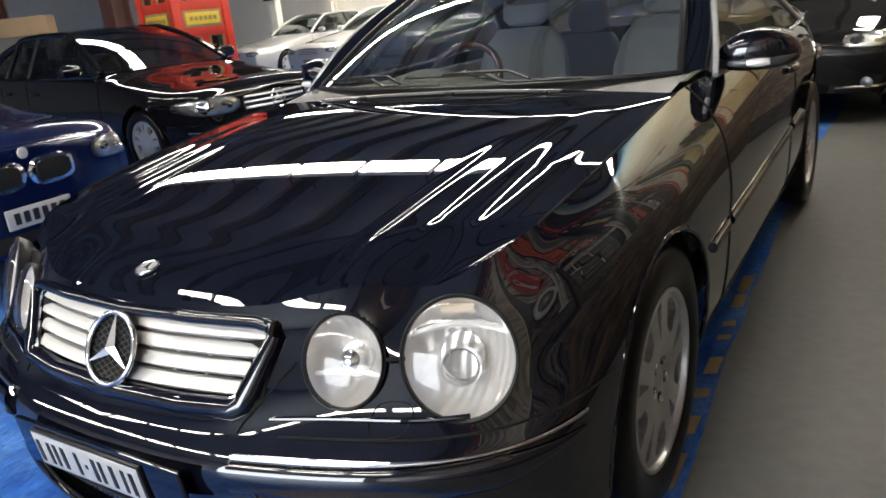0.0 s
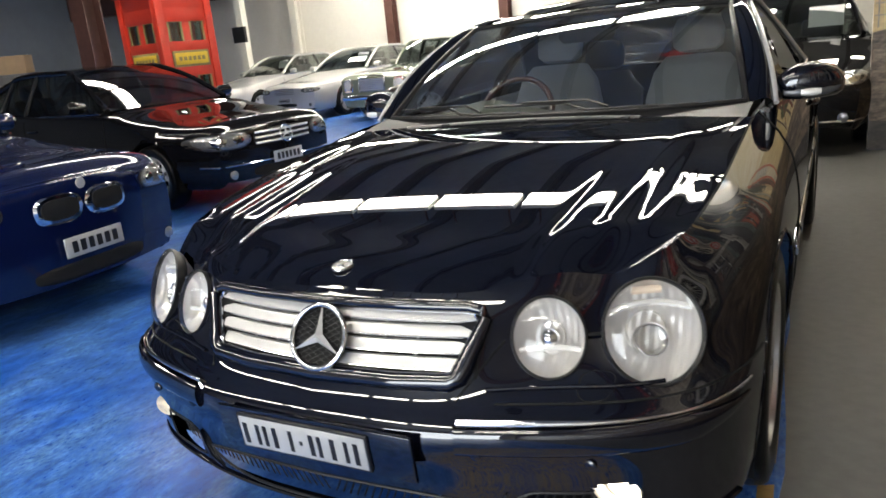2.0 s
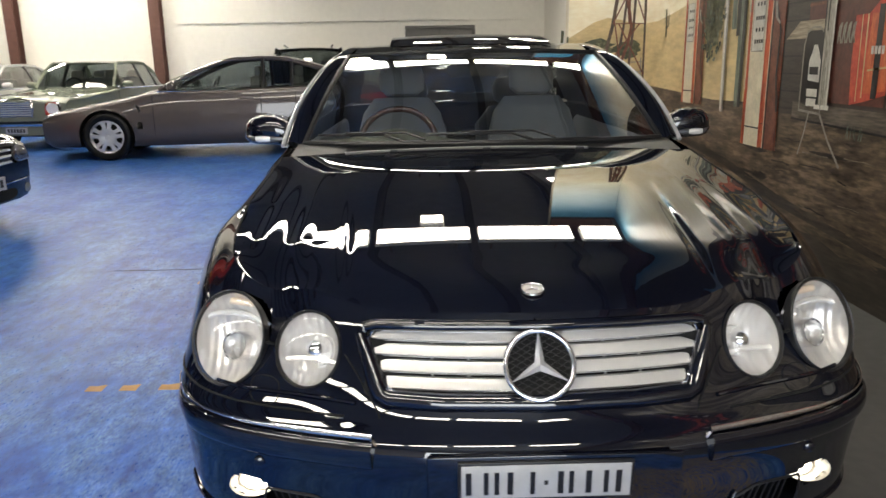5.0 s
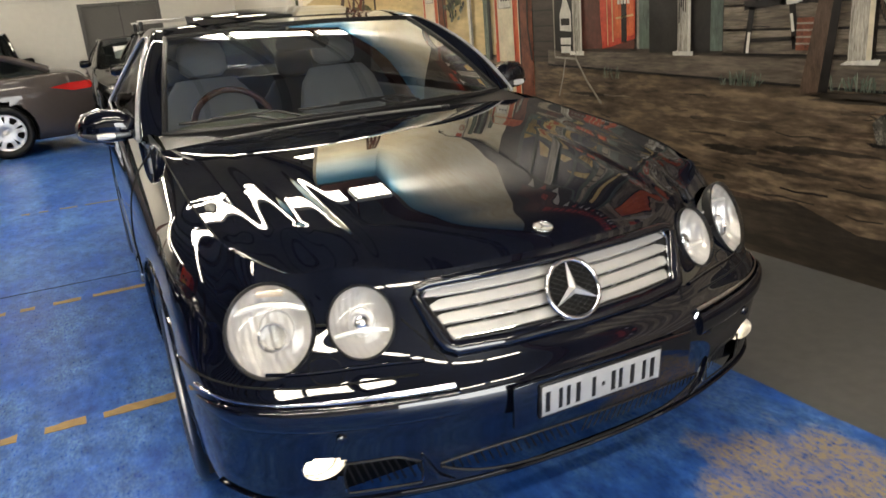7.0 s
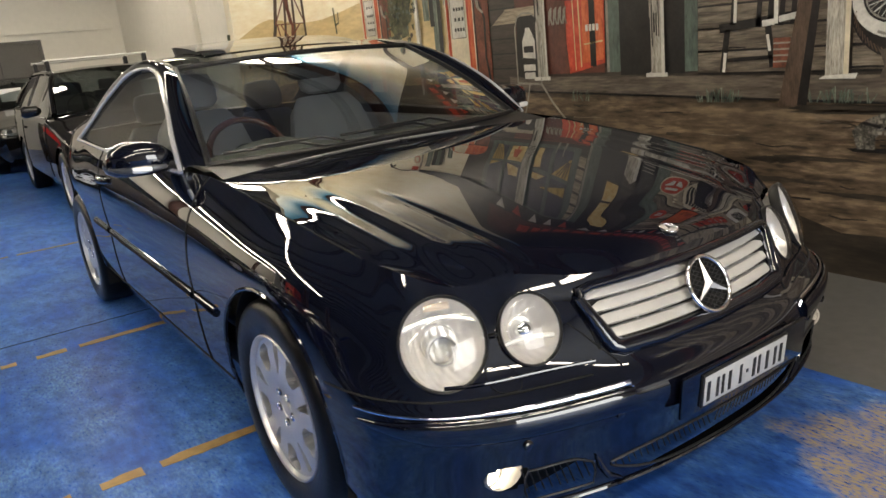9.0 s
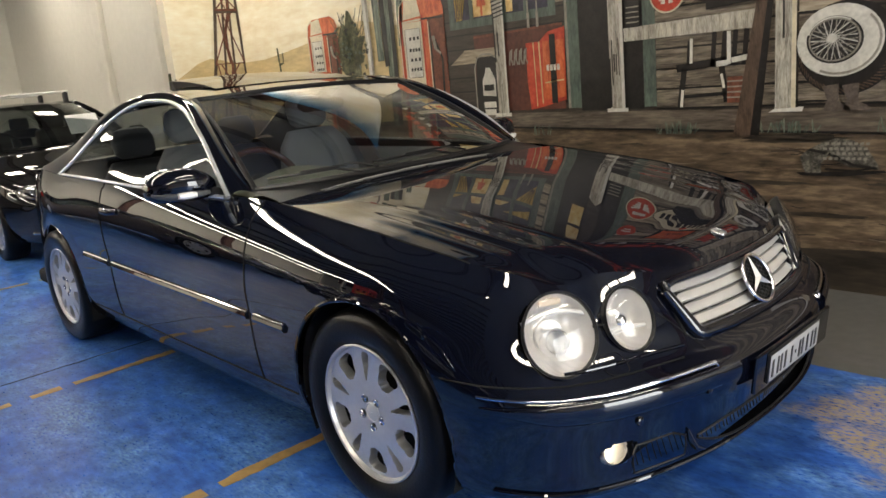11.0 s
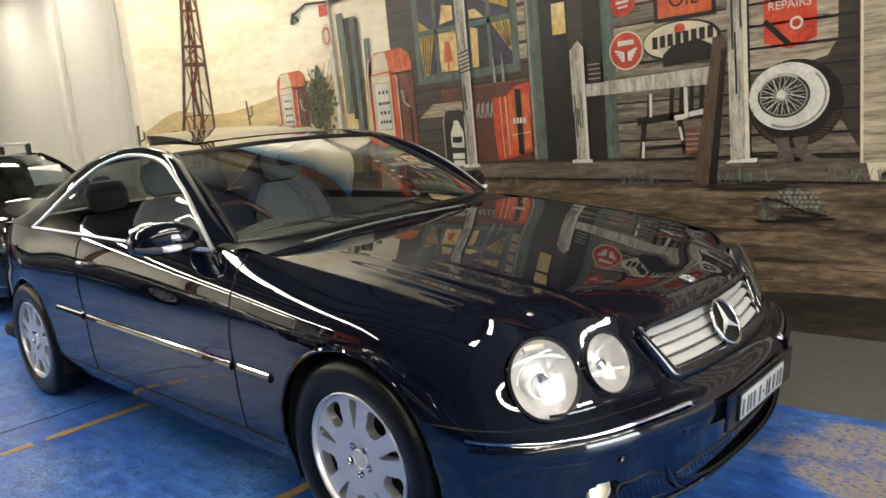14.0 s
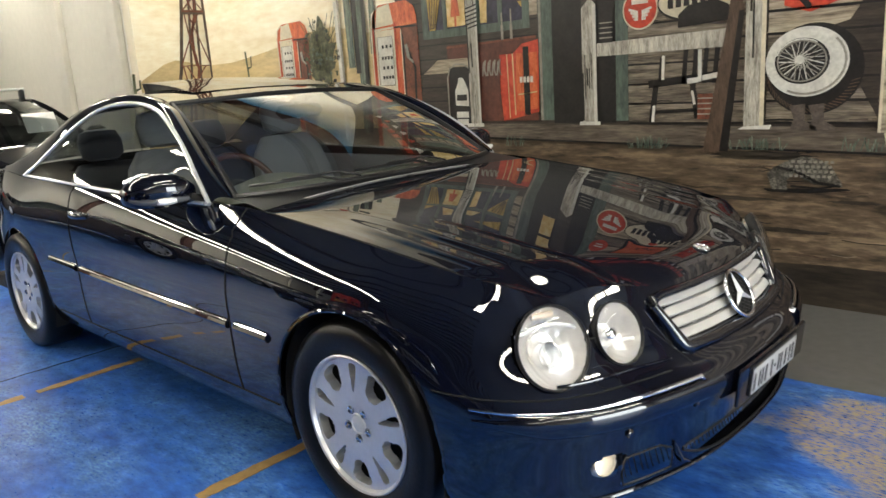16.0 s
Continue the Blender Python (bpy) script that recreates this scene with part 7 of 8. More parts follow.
def build_car(name, label, at, turn, paint_mat, L=4.6, W=1.80, H=1.43, wheelbase=2.75, over=0.85, hood=0.80, belt=0.93, deck=0.98,
              screen=(0.95, 1.75), back=(3.0, 3.75), tyre_r=0.315, boxy=0.0, nose=0.60, cabin=CABIN, roof_w=0.60):
    """A parked car. Local y runs from the nose (-over) to the tail; the origin is on the floor under the front axle.
    screen: foot and head of the windscreen; back: head and foot of the rear window."""
    t = thing(name, label, "car", (*at, 0), turn)
    hw = W / 2
    y0, y1 = -over, L - over
    taper = 0.80 + 0.12 * boxy

    def plan(y):
        f = min(1.0, (y - y0) / 0.75)
        r = min(1.0, (y1 - y) / 0.8)
        return hw * (taper + (1 - taper) * math.sin(f * math.pi / 2)) * (taper + 0.03 + (0.97 - taper) * math.sin(r * math.pi / 2))

    def top(y):
        return float(np.interp(y, [y0, y0 + 0.12, y0 + 0.5, 0.3, screen[0], back[1], y1 - 0.35, y1 - 0.06, y1], [nose, nose + 0.06, nose + (hood - nose) * 0.62, hood + (belt - hood) * 0.35, belt, deck, deck - 0.01, deck - 0.06, deck - 0.16]))

    ys = [y0, y0 + 0.03, y0 + 0.12, y0 + 0.30, y0 + 0.55, 0.0, 0.4, screen[0], 1.6, 2.2, wheelbase - 0.4, wheelbase, wheelbase + 0.4, y1 - 0.35, y1 - 0.12, y1 - 0.03, y1]
    rows = []
    for y in ys:
        w, z = plan(y), top(y)
        end_f = 0.0 if y0 + 0.1 < y < y1 - 0.1 else 1.0
        low = 0.20 + 0.05 * end_f
        rows.append([(w * 0.90, y, low), (w * 0.97, y, low + 0.09), (w * 1.0, y, low + 0.24), (w * 0.995, y, (low + 0.24 + z) / 2), (w * (0.965 + 0.02 * boxy), y, z - 0.075), (w * (0.90 + 0.05 * boxy), y, z - 0.02), (w * 0.62, y, z + 0.012), (w * 0.3, y, z + 0.022), (0.0, y, z + 0.025)])
    g = patch(rows, 150, 44)
    hub = tyre_r
    ar = tyre_r + 0.04
    for yc in (0.0, wheelbase):
        dy, dz = g[:, :, 1] - yc, g[:, :, 2] - hub
        d = np.hypot(dy, dz)
        k = np.where((g[:, :, 0] > 0.55 * hw) & (d < ar) & (d > ar - 0.035), ar / np.maximum(d, 1e-6), 1.0)
        g[:, :, 1], g[:, :, 2] = yc + dy * k, hub + dz * k
    nrm = grid_normals(g)
    if nrm[75, 12, 0] < 0:
        nrm = -nrm

    def keep(lo, hi, zlo=-1, zhi=9):
        def f(c):
            hole = np.zeros(len(c), bool)
            for yc in (0.0, wheelbase):
                hole |= (c[:, 0] > 0.55 * hw) & (np.hypot(c[:, 1] - yc, c[:, 2] - hub) < ar - 0.004)
            return ~hole & (c[:, 1] >= lo) & (c[:, 1] < hi) & (c[:, 2] >= zlo) & (c[:, 2] < zhi)
        return f

    for mirror in (False, True):
        grid_object("front_body", g, paint_mat, t, keep=keep(y0 - 1, screen[0] - 0.1), mirror=mirror, normals=nrm)
        grid_object("door_panel", g, paint_mat, t, keep=keep(screen[0] - 0.1, back[0] - 0.1), mirror=mirror, normals=nrm)
        grid_object("rear_body", g, paint_mat, t, keep=keep(back[0] - 0.1, y1 + 1), mirror=mirror, normals=nrm)
    ends = {}
    for i, d in ((0, -1), (-1, 1)):
        cap = np.zeros((44, 61, 3))
        for j in range(44):
            for q in range(61):
                u = -1 + q / 30
                cap[j, q] = (g[i, j, 0] * u, g[i, j, 1] + d * 0.11 * (1 - u * u) * min(1.0, g[i, j, 0] / 0.35), g[i, j, 2])
        ends[d] = cap
        nc = grid_normals(cap)
        if nc[20, 30, 1] * d < 0:
            nc = -nc
        grid_object("nose_panel" if d < 0 else "tail_panel", cap, paint_mat, t, normals=nc)

    cloud = {}
    for front, half, cap in ((True, g[:70], ends[-1]), (False, g[80:], ends[1])):
        cloud[front] = np.concatenate([half.reshape(-1, 3), cap[:, 30:].reshape(-1, 3)])

    def skin(x, z, front=True):
        """The body's surface at the nose or tail."""
        d = np.hypot(cloud[front][:, 0] - abs(x), cloud[front][:, 2] - z)
        near = np.argsort(d)[:6]
        w = 1 / (d[near] + 0.004) ** 2
        p = (cloud[front][near] * w[:, None]).sum(0) / w.sum()
        return Vector((math.copysign(p[0], x) if abs(x) > 0.01 else 0.0, p[1], p[2]))

    def flank(y, z):
        d = np.hypot(g[:, :30, 1] - y, g[:, :30, 2] - z)
        i, j = np.unravel_index(int(np.argmin(d)), d.shape)
        return Vector(g[i, j])

    # panel gaps and handles
    for y in (screen[0] - 0.05, (screen[1] + back[0]) / 2 - 0.05, back[0] - 0.05):
        for s in (1, -1):
            pts = [Vector((s * p.x, p.y, p.z)) + Vector((s * 0.002, 0, 0)) for p in [flank(y, z) for z in np.linspace(0.34, belt - 0.06, 9)]]
            part("panel_gap", tube_bm(pts, 0.004, 4), DARK, t)
    for y in ((screen[1] + back[0]) / 2 - 0.22, back[0] - 0.22):
        for s in (1, -1):
            p = flank(y, belt - 0.14)
            part("door_handle", box_bm((0.03, 0.20, 0.03), (s * p.x, p.y, p.z), 0.012), paint_mat, t)
    # glasshouse
    wb, wr, zr = hw * 0.90, hw * roof_w / 0.60 * 0.64, H
    zb = belt + 0.012
    def arc(y, w, z, drop, n=9, bow=0.10):
        return [(w * s, y + bow * s * s, z - drop * s * s) for s in np.linspace(-1, 1, n)]
    front = patch([arc(screen[0] - 0.10, wb * 0.93, zb, 0.0), arc((screen[0] + screen[1]) / 2 - 0.07, (wb + wr) / 2 * 0.96, (zb + zr) / 2 + 0.04, 0.02), arc(screen[1] - 0.08, wr * 0.97, zr - 0.035, 0.025)], 10, 20)
    grid_object("windscreen", front, CAR_GLASS, t)
    mid_y = (screen[1] + back[0]) / 2
    roof_g = patch([arc(screen[1] - 0.08, wr * 0.97, zr - 0.035, 0.025), arc(screen[1] + 0.25, wr, zr - 0.006, 0.04, bow=0.04), arc(mid_y, wr, zr, 0.04, bow=0), arc(back[0] - 0.2, wr, zr - 0.012, 0.045, bow=0), arc(back[0], wr * 0.97, zr - 0.05, 0.045, bow=-0.05)], 24, 20)
    grid_object("roof", roof_g, paint_mat, t)
    rear_g = patch([arc(back[0], wr * 0.97, zr - 0.05, 0.045, bow=-0.05), arc((back[0] + back[1]) / 2 + 0.04, (wb + wr) / 2 * 0.95, (zb + zr) / 2 + 0.04, 0.03, bow=-0.06), arc(back[1], wb * 0.90, deck + 0.012, 0.0, bow=-0.08)], 10, 20)
    grid_object("rear_window", rear_g, CAR_GLASS, t)
    edge_c = [front[k, -1] for k in range(0, 10, 3)] + [roof_g[k, -1] for k in range(4, 24, 4)] + [rear_g[k, -1] for k in range(0, 10, 3)]
    line = spline(np.array(edge_c), 40)
    for s in (1, -1):
        pts = [Vector((s * p[0], p[1], p[2])) for p in line]
        part("roof_rail", tube_bm(pts, [0.03 + 0.022 * max(0, (k - 28) / 11) for k in range(40)], 8), paint_mat, t)
        sg = np.zeros((40, 5, 3))
        for k, p in enumerate(line):
            foot = flank(min(max(p[1], screen[0] - 0.05), back[1]), top(p[1]) - 0.03)
            for q in range(5):
                f = q / 4
                sg[k, q] = (s * (foot.x * 0.985 * (1 - f) + p[0] * f + 0.02 * f * (1 - f)), p[1], (zb - 0.03) * (1 - f) + p[2] * f)
        grid_object("side_window", sg, CAR_GLASS, t)
        belt_pts = [Vector(sg[k, 0]) + Vector((s * 0.008, 0, 0.012)) for k in range(0, 40, 2)]
        part("waist_trim", tube_bm(belt_pts, 0.009, 6), CHROME, t)
        for k in (19, 28):
            part("door_pillar", tube_bm([Vector(sg[k, q]) - Vector((s * 0.012, 0, 0)) for q in range(5)], 0.03, 6), BLACK, t)
        # mirrors
        mx, my = s * (hw * 0.93 + 0.11), screen[0] + 0.22
        part("door_mirror", loft_bm([[(mx + s * a, my + 0.05 * b * c, belt + 0.07 + d * e) for c, e in [(math.cos(w), math.sin(w)) for w in np.linspace(0, 2 * math.pi, 12, endpoint=False)]] for a, b, d in ((-0.11, 0.5, 0.02), (-0.07, 1.3, 0.055), (0.05, 1.4, 0.065), (0.09, 0.8, 0.04))]), paint_mat, t)
    part("cabin_tub", box_bm((wb * 1.6, back[1] - screen[0], 0.10), (0, (back[1] + screen[0]) / 2, belt - 0.20), 0.03), CABIN, t)
    part("fascia", box_bm((wb * 1.6, 0.45, 0.16), (0, screen[0] + 0.30, belt - 0.06), 0.05), cabin, t)
    for x in (-0.36, 0.36):
        for y in (screen[1] + 0.35, back[0] - 0.05):
            part("seat_back", box_bm((0.44, 0.14, 0.36), (x, y, belt + 0.0), 0.05), cabin, t)
            part("headrest", box_bm((0.24, 0.09, 0.16), (x, y + 0.03, belt + 0.25), 0.035), cabin, t)
    bm = ring_bm(0.18, 0.014, pose(-0.36, screen[0] + 0.62, belt + 0.02, 65, 0, 0), 24)
    part("steering_wheel", bm, BLACK, t)
    # underside and wheels; the slab and nose block are near-black, added as shade
    part("underside_shade_slab", box_bm((W * 0.80, L - 0.7, 0.10), (0, (y0 + y1) / 2, 0.24), 0.03), DARK, t)
    part("nose_block", box_bm((W * 0.68, 0.5, 0.25), (0, y0 + 0.45, 0.42), 0.05), DARK, t)
    for sx in (1, -1):
        for yc in (0.0, wheelbase):
            w = new("wheel")
            w.parent = t
            w.matrix_basis = pose(sx * (hw - 0.115), yc, tyre_r, 0, 0, 0 if sx > 0 else 180)
            k = tyre_r / 0.3355
            w.scale = (1.0, k, k)
            for nm in ("tyre", "rim", "brake_disc", "hub_cap"):
                new(nm, made_parts[nm]).parent = w
            new("wheel_face", made_parts["wheel_face"]).parent = w
            lin = bmesh.new()
            a, b = [], []
            for q in range(17):
                th = math.radians(-20 + 220 * q / 16)
                a.append(lin.verts.new((sx * (hw - 0.03), yc + ar * 1.01 * math.cos(th), hub + ar * 1.01 * math.sin(th))))
                b.append(lin.verts.new((sx * (hw - 0.33), yc + ar * 1.01 * math.cos(th), hub + ar * 1.01 * math.sin(th))))
            for q in range(16):
                lin.faces.new((a[q], a[q + 1], b[q + 1], b[q]))
            lin.faces.new(b)
            part("wheel_arch_liner", lin, DARK, t)
    return t, skin, flank


def patch_on(t, skin, name, material, outline, lift=0.012, front=True, parent=None, label=""):
    """A lamp or grille laid on the nose: outline of (x, z)."""
    bm = bmesh.new()
    pts = [skin(x, z, front) for x, z in outline]
    n = Vector((0, -1 if front else 1, 0.15))
    m = len(pts)
    cx, cz0 = sum(p[0] for p in outline) / m, sum(p[1] for p in outline) / m
    rings = [[bm.verts.new(p + n * 0.002) for p in pts]]
    for r, h in ((0.90, 0.9), (0.6, 1.0), (0.3, 1.1)):
        rings.append([bm.verts.new(skin(cx + (x - cx) * r, cz0 + (z - cz0) * r, front) + n * (lift * h)) for x, z in outline])
    for a, b in zip(rings, rings[1:]):
        for k in range(m):
            bm.faces.new((a[k], a[(k + 1) % m], b[(k + 1) % m], b[k]))
    bm.faces.new(rings[-1])
    bmesh.ops.recalc_face_normals(bm, faces=bm.faces[:])
    return part(name, bm, material, parent or t, label)


def oval(x, z, a, b, n=18, e=2.0):
    return [(x + a * math.copysign(abs(math.cos(w)) ** (2 / e), math.cos(w)), z + b * math.copysign(abs(math.sin(w)) ** (2 / e), math.sin(w))) for w in np.linspace(0, 2 * math.pi, n, endpoint=False)]


def lamps_on(t, skin, x, z, a, b, e=2.4, lift=0.010):
    for s in (1, -1):
        body = patch_on(t, skin, "headlamp", BLACK, oval(s * x, z, a, b, 22, e), lift * 0.4, label="clear-glass headlamp")
        patch_on(t, skin, "reflector", HEAD_GREY, oval(s * x, z, a * 0.92, b * 0.86, 22, e), lift * 0.6, parent=body)
        for q in (-0.40, 0.36):
            patch_on(t, skin, "bulb_ring", CHROME, oval(s * (x + q * a), z, a * 0.26, b * 0.56, 16), lift * 0.9, parent=body)
            patch_on(t, skin, "bulb", LENS, oval(s * (x + q * a), z, a * 0.18, b * 0.38, 14), lift * 1.1, parent=body)
        patch_on(t, skin, "lens", LENS, oval(s * x, z, a, b, 22, e), lift + 0.006, parent=body)


def plate_on(t, skin, z, x=0.0, front=True):
    c = skin(x, z, front)
    d = -1 if front else 1
    p = part("number_plate", box_bm((0.37, 0.012, 0.105), c + Vector((0, d * 0.02, 0)), 0.003), PLATE_WHITE, t, "number plate with dark characters")
    for k in range(6):
        part("character_bar", box_bm((0.032, 0.004, 0.06), c + Vector((-0.13 + 0.052 * k, d * 0.027, 0))), BLACK, p)


def louvres(t, skin, half, z0, z1, count, material, back=BLACK, e=3.5):
    gr = patch_on(t, skin, "grille", back, oval(0, (z0 + z1) / 2, half, (z1 - z0) / 2, 24, e), 0.004)
    for k in range(count):
        z = z0 + (z1 - z0) * (k + 0.5) / count
        pts = [skin(x, z) + Vector((0, -0.012, 0)) for x in np.linspace(-half * 0.95, half * 0.95, 13)]
        part("louvre", tube_bm(pts, (z1 - z0) / count * 0.22, 6), material, gr)
    return gr


def star_on(t, skin, z, r):
    c = skin(0, z) + Vector((0, -0.03, 0))
    m = Matrix.Translation(c) @ pose(0, 0, 0, 90 - 12, 0, 0)
    e = part("emblem", ring_bm(r, r * 0.09, m, 30), CHROME, t, "chrome ring emblem")
    part("star", star_bm(r, r * 0.16, r * 0.2, m), SATIN, e, smooth=False)


def sheet_on(t, x, y, z, w=0.30, h=0.22, tilt=-30):
    part("price_sheet", box_bm((w, 0.004, h), (0, 0, 0), m=pose(x, y, z, tilt, 0, 0)), PAPER, t, "white price sheet behind the windscreen")


def fog_pair(t, skin, x, z, r=0.035):
    for s in (1, -1):
        c = skin(s * x, z) + Vector((0, -0.006, 0))
        bm = lathe_bm([(r, 0.01), (r, -0.004), (r * 0.8, -0.008), (0.001, -0.010)], 16, "y")
        bmesh.ops.translate(bm, vec=c, verts=bm.verts)
        part("fog_lamp", bm, HEAD_GREY, t)


# blue hatchback
t, skin, flank = build_car("hatchback_car", "metallic blue compact hatchback with a twin oval grille", (-3.40, 0.42), 93, BLUE_PAINT, L=4.26, W=1.75, H=1.41, wheelbase=2.72, over=0.76, hood=0.87, belt=0.97, deck=1.02, screen=(0.75, 1.55), back=(2.9, 3.3), nose=0.765)
lamps_on(t, skin, 0.60, 0.68, 0.17, 0.066)
for s in (1, -1):
    kid = patch_on(t, skin, "grille", CHROME, oval(s * 0.150, 0.645, 0.140, 0.078, 22, 3.0), 0.016, label="chrome-rimmed oval grille")
    patch_on(t, skin, "grille_insert", DARK, oval(s * 0.150, 0.645, 0.118, 0.060, 22, 3.0), 0.022, parent=kid)
plate_on(t, skin, 0.44)
patch_on(t, skin, "lower_intake", DARK, oval(0, 0.31, 0.36, 0.042, 24, 4), 0.006)
fog_pair(t, skin, 0.62, 0.32)
bm = lathe_bm([(0.03, 0), (0.027, -0.003), (0.001, -0.004)], 20, "y")
bmesh.ops.translate(bm, vec=skin(0, 0.755) + Vector((0, -0.006, 0.0)), verts=bm.verts)
part("bonnet_badge", bm, SATIN, t)

# black coupe-hatch
t, skin, flank = build_car("sports_coupe_car", "glossy black compact coupe with a wide louvred grille", (-4.58, 3.62), 84, BLACK_PAINT, L=4.45, W=1.76, H=1.42, wheelbase=2.72, over=0.80, hood=0.84, belt=0.95, deck=1.02, screen=(0.72, 1.55), back=(2.8, 3.3), nose=0.715)
lamps_on(t, skin, 0.60, 0.625, 0.22, 0.082)
louvres(t, skin, 0.36, 0.54, 0.69, 3, SATIN)
star_on(t, skin, 0.615, 0.075)
plate_on(t, skin, 0.42)
strip_pts2 = [skin(x, 0.40) + Vector((0, -0.004, 0)) for x in np.linspace(-0.78, 0.78, 25)]
part("bumper_strip", tube_bm(strip_pts2, 0.008, 6), CHROME, t)
patch_on(t, skin, "lower_intake", DARK, oval(0, 0.31, 0.40, 0.05, 24, 4), 0.006)
fog_pair(t, skin, 0.60, 0.32, 0.042)

# silver saloon and silver estate by the far wall
t, skin, flank = build_car("saloon_car", "silver large saloon parked nose-out by the far wall", (-9.55, 11.75), -3, SILVER_PAINT, L=5.0, W=1.85, H=1.45, wheelbase=2.97, over=0.88, hood=0.84, belt=0.95, deck=1.0, screen=(1.0, 1.85), back=(3.1, 3.75), nose=0.70, tyre_r=0.325)
lamps_on(t, skin, 0.62, 0.64, 0.17, 0.055)
louvres(t, skin, 0.28, 0.56, 0.70, 4, BLACK, SATIN)
patch_on(t, skin, "lower_intake", DARK, oval(0, 0.34, 0.30, 0.035, 24, 4), 0.006)
plate_on(t, skin, 0.44)
sheet_on(t, 0.42, 1.42, 1.20)
fog_pair(t, skin, 0.62, 0.33)
t, skin, flank = build_car("estate_car", "grey-silver saloon with teal-tinted windows by the far wall", (-12.4, 12.3), -6, SILVER_PAINT, L=4.7, W=1.78, H=1.44, wheelbase=2.8, over=0.85, hood=0.84, belt=0.96, deck=1.02, screen=(0.95, 1.7), back=(3.0, 3.6), nose=0.70)
lamps_on(t, skin, 0.58, 0.64, 0.15, 0.06)
louvres(t, skin, 0.26, 0.56, 0.70, 4, SATIN)
plate_on(t, skin, 0.42)
sheet_on(t, 0.42, 1.35, 1.20)

# sage-green classic saloon
t, skin, flank = build_car("classic_car", "sage-green classic saloon with upright chrome grille", (-6.95, 11.2), -4, SAGE_PAINT, L=4.85, W=1.80, H=1.47, wheelbase=2.75, over=0.84, hood=0.90, belt=0.96, deck=0.98, screen=(1.0, 1.45), back=(2.75, 3.1), nose=0.80, boxy=1.0, tyre_r=0.325, cabin=PALE_TRIM, roof_w=0.68)
gr = louvres(t, skin, 0.30, 0.55, 0.80, 7, CHROME, SATIN, 8)
part("grille_shell", tube_bm([skin(x, z) + Vector((0, -0.02, 0)) for x, z in ((-0.30, 0.54), (-0.31, 0.70), (-0.30, 0.81), (0, 0.84), (0.30, 0.81), (0.31, 0.70), (0.30, 0.54))], 0.022, 8), CHROME, t, "chrome grille shell")
for s in (1, -1):
    la = patch_on(t, skin, "headlamp", CHROME, oval(s * 0.62, 0.66, 0.13, 0.135, 20, 3.5), 0.02, label="upright stacked headlamp")
    patch_on(t, skin, "lens", REFLECTOR, oval(s * 0.62, 0.68, 0.10, 0.095, 20), 0.03, parent=la)
    patch_on(t, skin, "indicator", AMBER, oval(s * 0.62, 0.56, 0.10, 0.02, 14, 3), 0.03, parent=la)
part("bumper", tube_bm([Vector((x, -0.84 - 0.10 + 0.16 * (abs(x) / 0.86) ** 6, 0.44)) for x in np.linspace(-0.88, 0.88, 31)], 0.055, 10), CHROME, t, "full-width chrome bumper")
plate_on(t, skin, 0.33)

# brown saloon seen from its flank
t, skin, flank = build_car("long_saloon_car", "brown metallic saloon with bright window line", (-4.95, 9.50), -83.7, BRONZE_PAINT, L=4.96, W=1.88, H=1.46, wheelbase=2.91, over=0.92, hood=0.84, belt=0.98, deck=1.06, screen=(0.75, 1.75), back=(2.75, 3.65), nose=0.62, tyre_r=0.345, cabin=PALE_TRIM)
lamps_on(t, skin, 0.62, 0.66, 0.16, 0.06)
louvres(t, skin, 0.30, 0.46, 0.68, 5, CHROME)
for s in (1, -1):
    tl = patch_on(t, skin, "tail_lamp", RED_LENS, oval(s * 0.68, 0.84, 0.16, 0.055, 18, 2.6), 0.014, front=False)
    bm = bmesh.new()
    pts = []
    for y, z in ((3.55, 0.86), (3.75, 0.90), (4.0, 0.89), (4.0, 0.80), (3.8, 0.79)):
        p = flank(y, z)
        pts.append(bm.verts.new((s * (p.x + 0.008), p.y, p.z)))
    bm.faces.new(pts)
    part("tail_lamp_side", bm, RED_LENS, tl, smooth=False)
    bm = bmesh.new()
    pts = []
    for y, z in ((0.42, 0.46), (0.52, 0.46), (0.50, 0.78), (0.43, 0.80)):
        p = flank(y, z)
        pts.append(bm.verts.new((s * (p.x + 0.006), p.y, p.z)))
    bm.faces.new(pts)
    part("side_vent", bm, CHROME, t, smooth=False)

# black estate with roof bars, nose to the coupe's tail
t, skin, flank = build_car("estate_car", "black estate with roof bars and a price sheet", (0.42, 6.18), 0, BLACK_PAINT, L=4.85, W=1.85, H=1.47, wheelbase=2.89, over=0.84, hood=0.86, belt=0.97, deck=1.08, screen=(0.80, 1.65), back=(3.5, 3.85), nose=0.64, tyre_r=0.33)
lamps_on(t, skin, 0.62, 0.66, 0.20, 0.062)
for s in (1, -1):
    kid = patch_on(t, skin, "grille", CHROME, oval(s * 0.15, 0.60, 0.14, 0.075, 22, 3.2), 0.016)
    patch_on(t, skin, "grille_insert", DARK, oval(s * 0.15, 0.60, 0.12, 0.06, 22, 3.2), 0.022, parent=kid)
plate_on(t, skin, 0.42)
fog_pair(t, skin, 0.62, 0.33, 0.045)
part("bumper_strip", tube_bm([skin(x, 0.30) + Vector((0, -0.006, 0)) for x in np.linspace(0.4, 0.78, 9)], 0.01, 6), CHROME, t)
part("bumper_strip", tube_bm([skin(x, 0.30) + Vector((0, -0.006, 0)) for x in np.linspace(-0.78, -0.4, 9)], 0.01, 6), CHROME, t)
patch_on(t, skin, "lower_intake", DARK, oval(0, 0.30, 0.36, 0.05, 24, 4), 0.006)
sheet_on(t, 0.42, 1.12, 1.18, 0.34, 0.24)
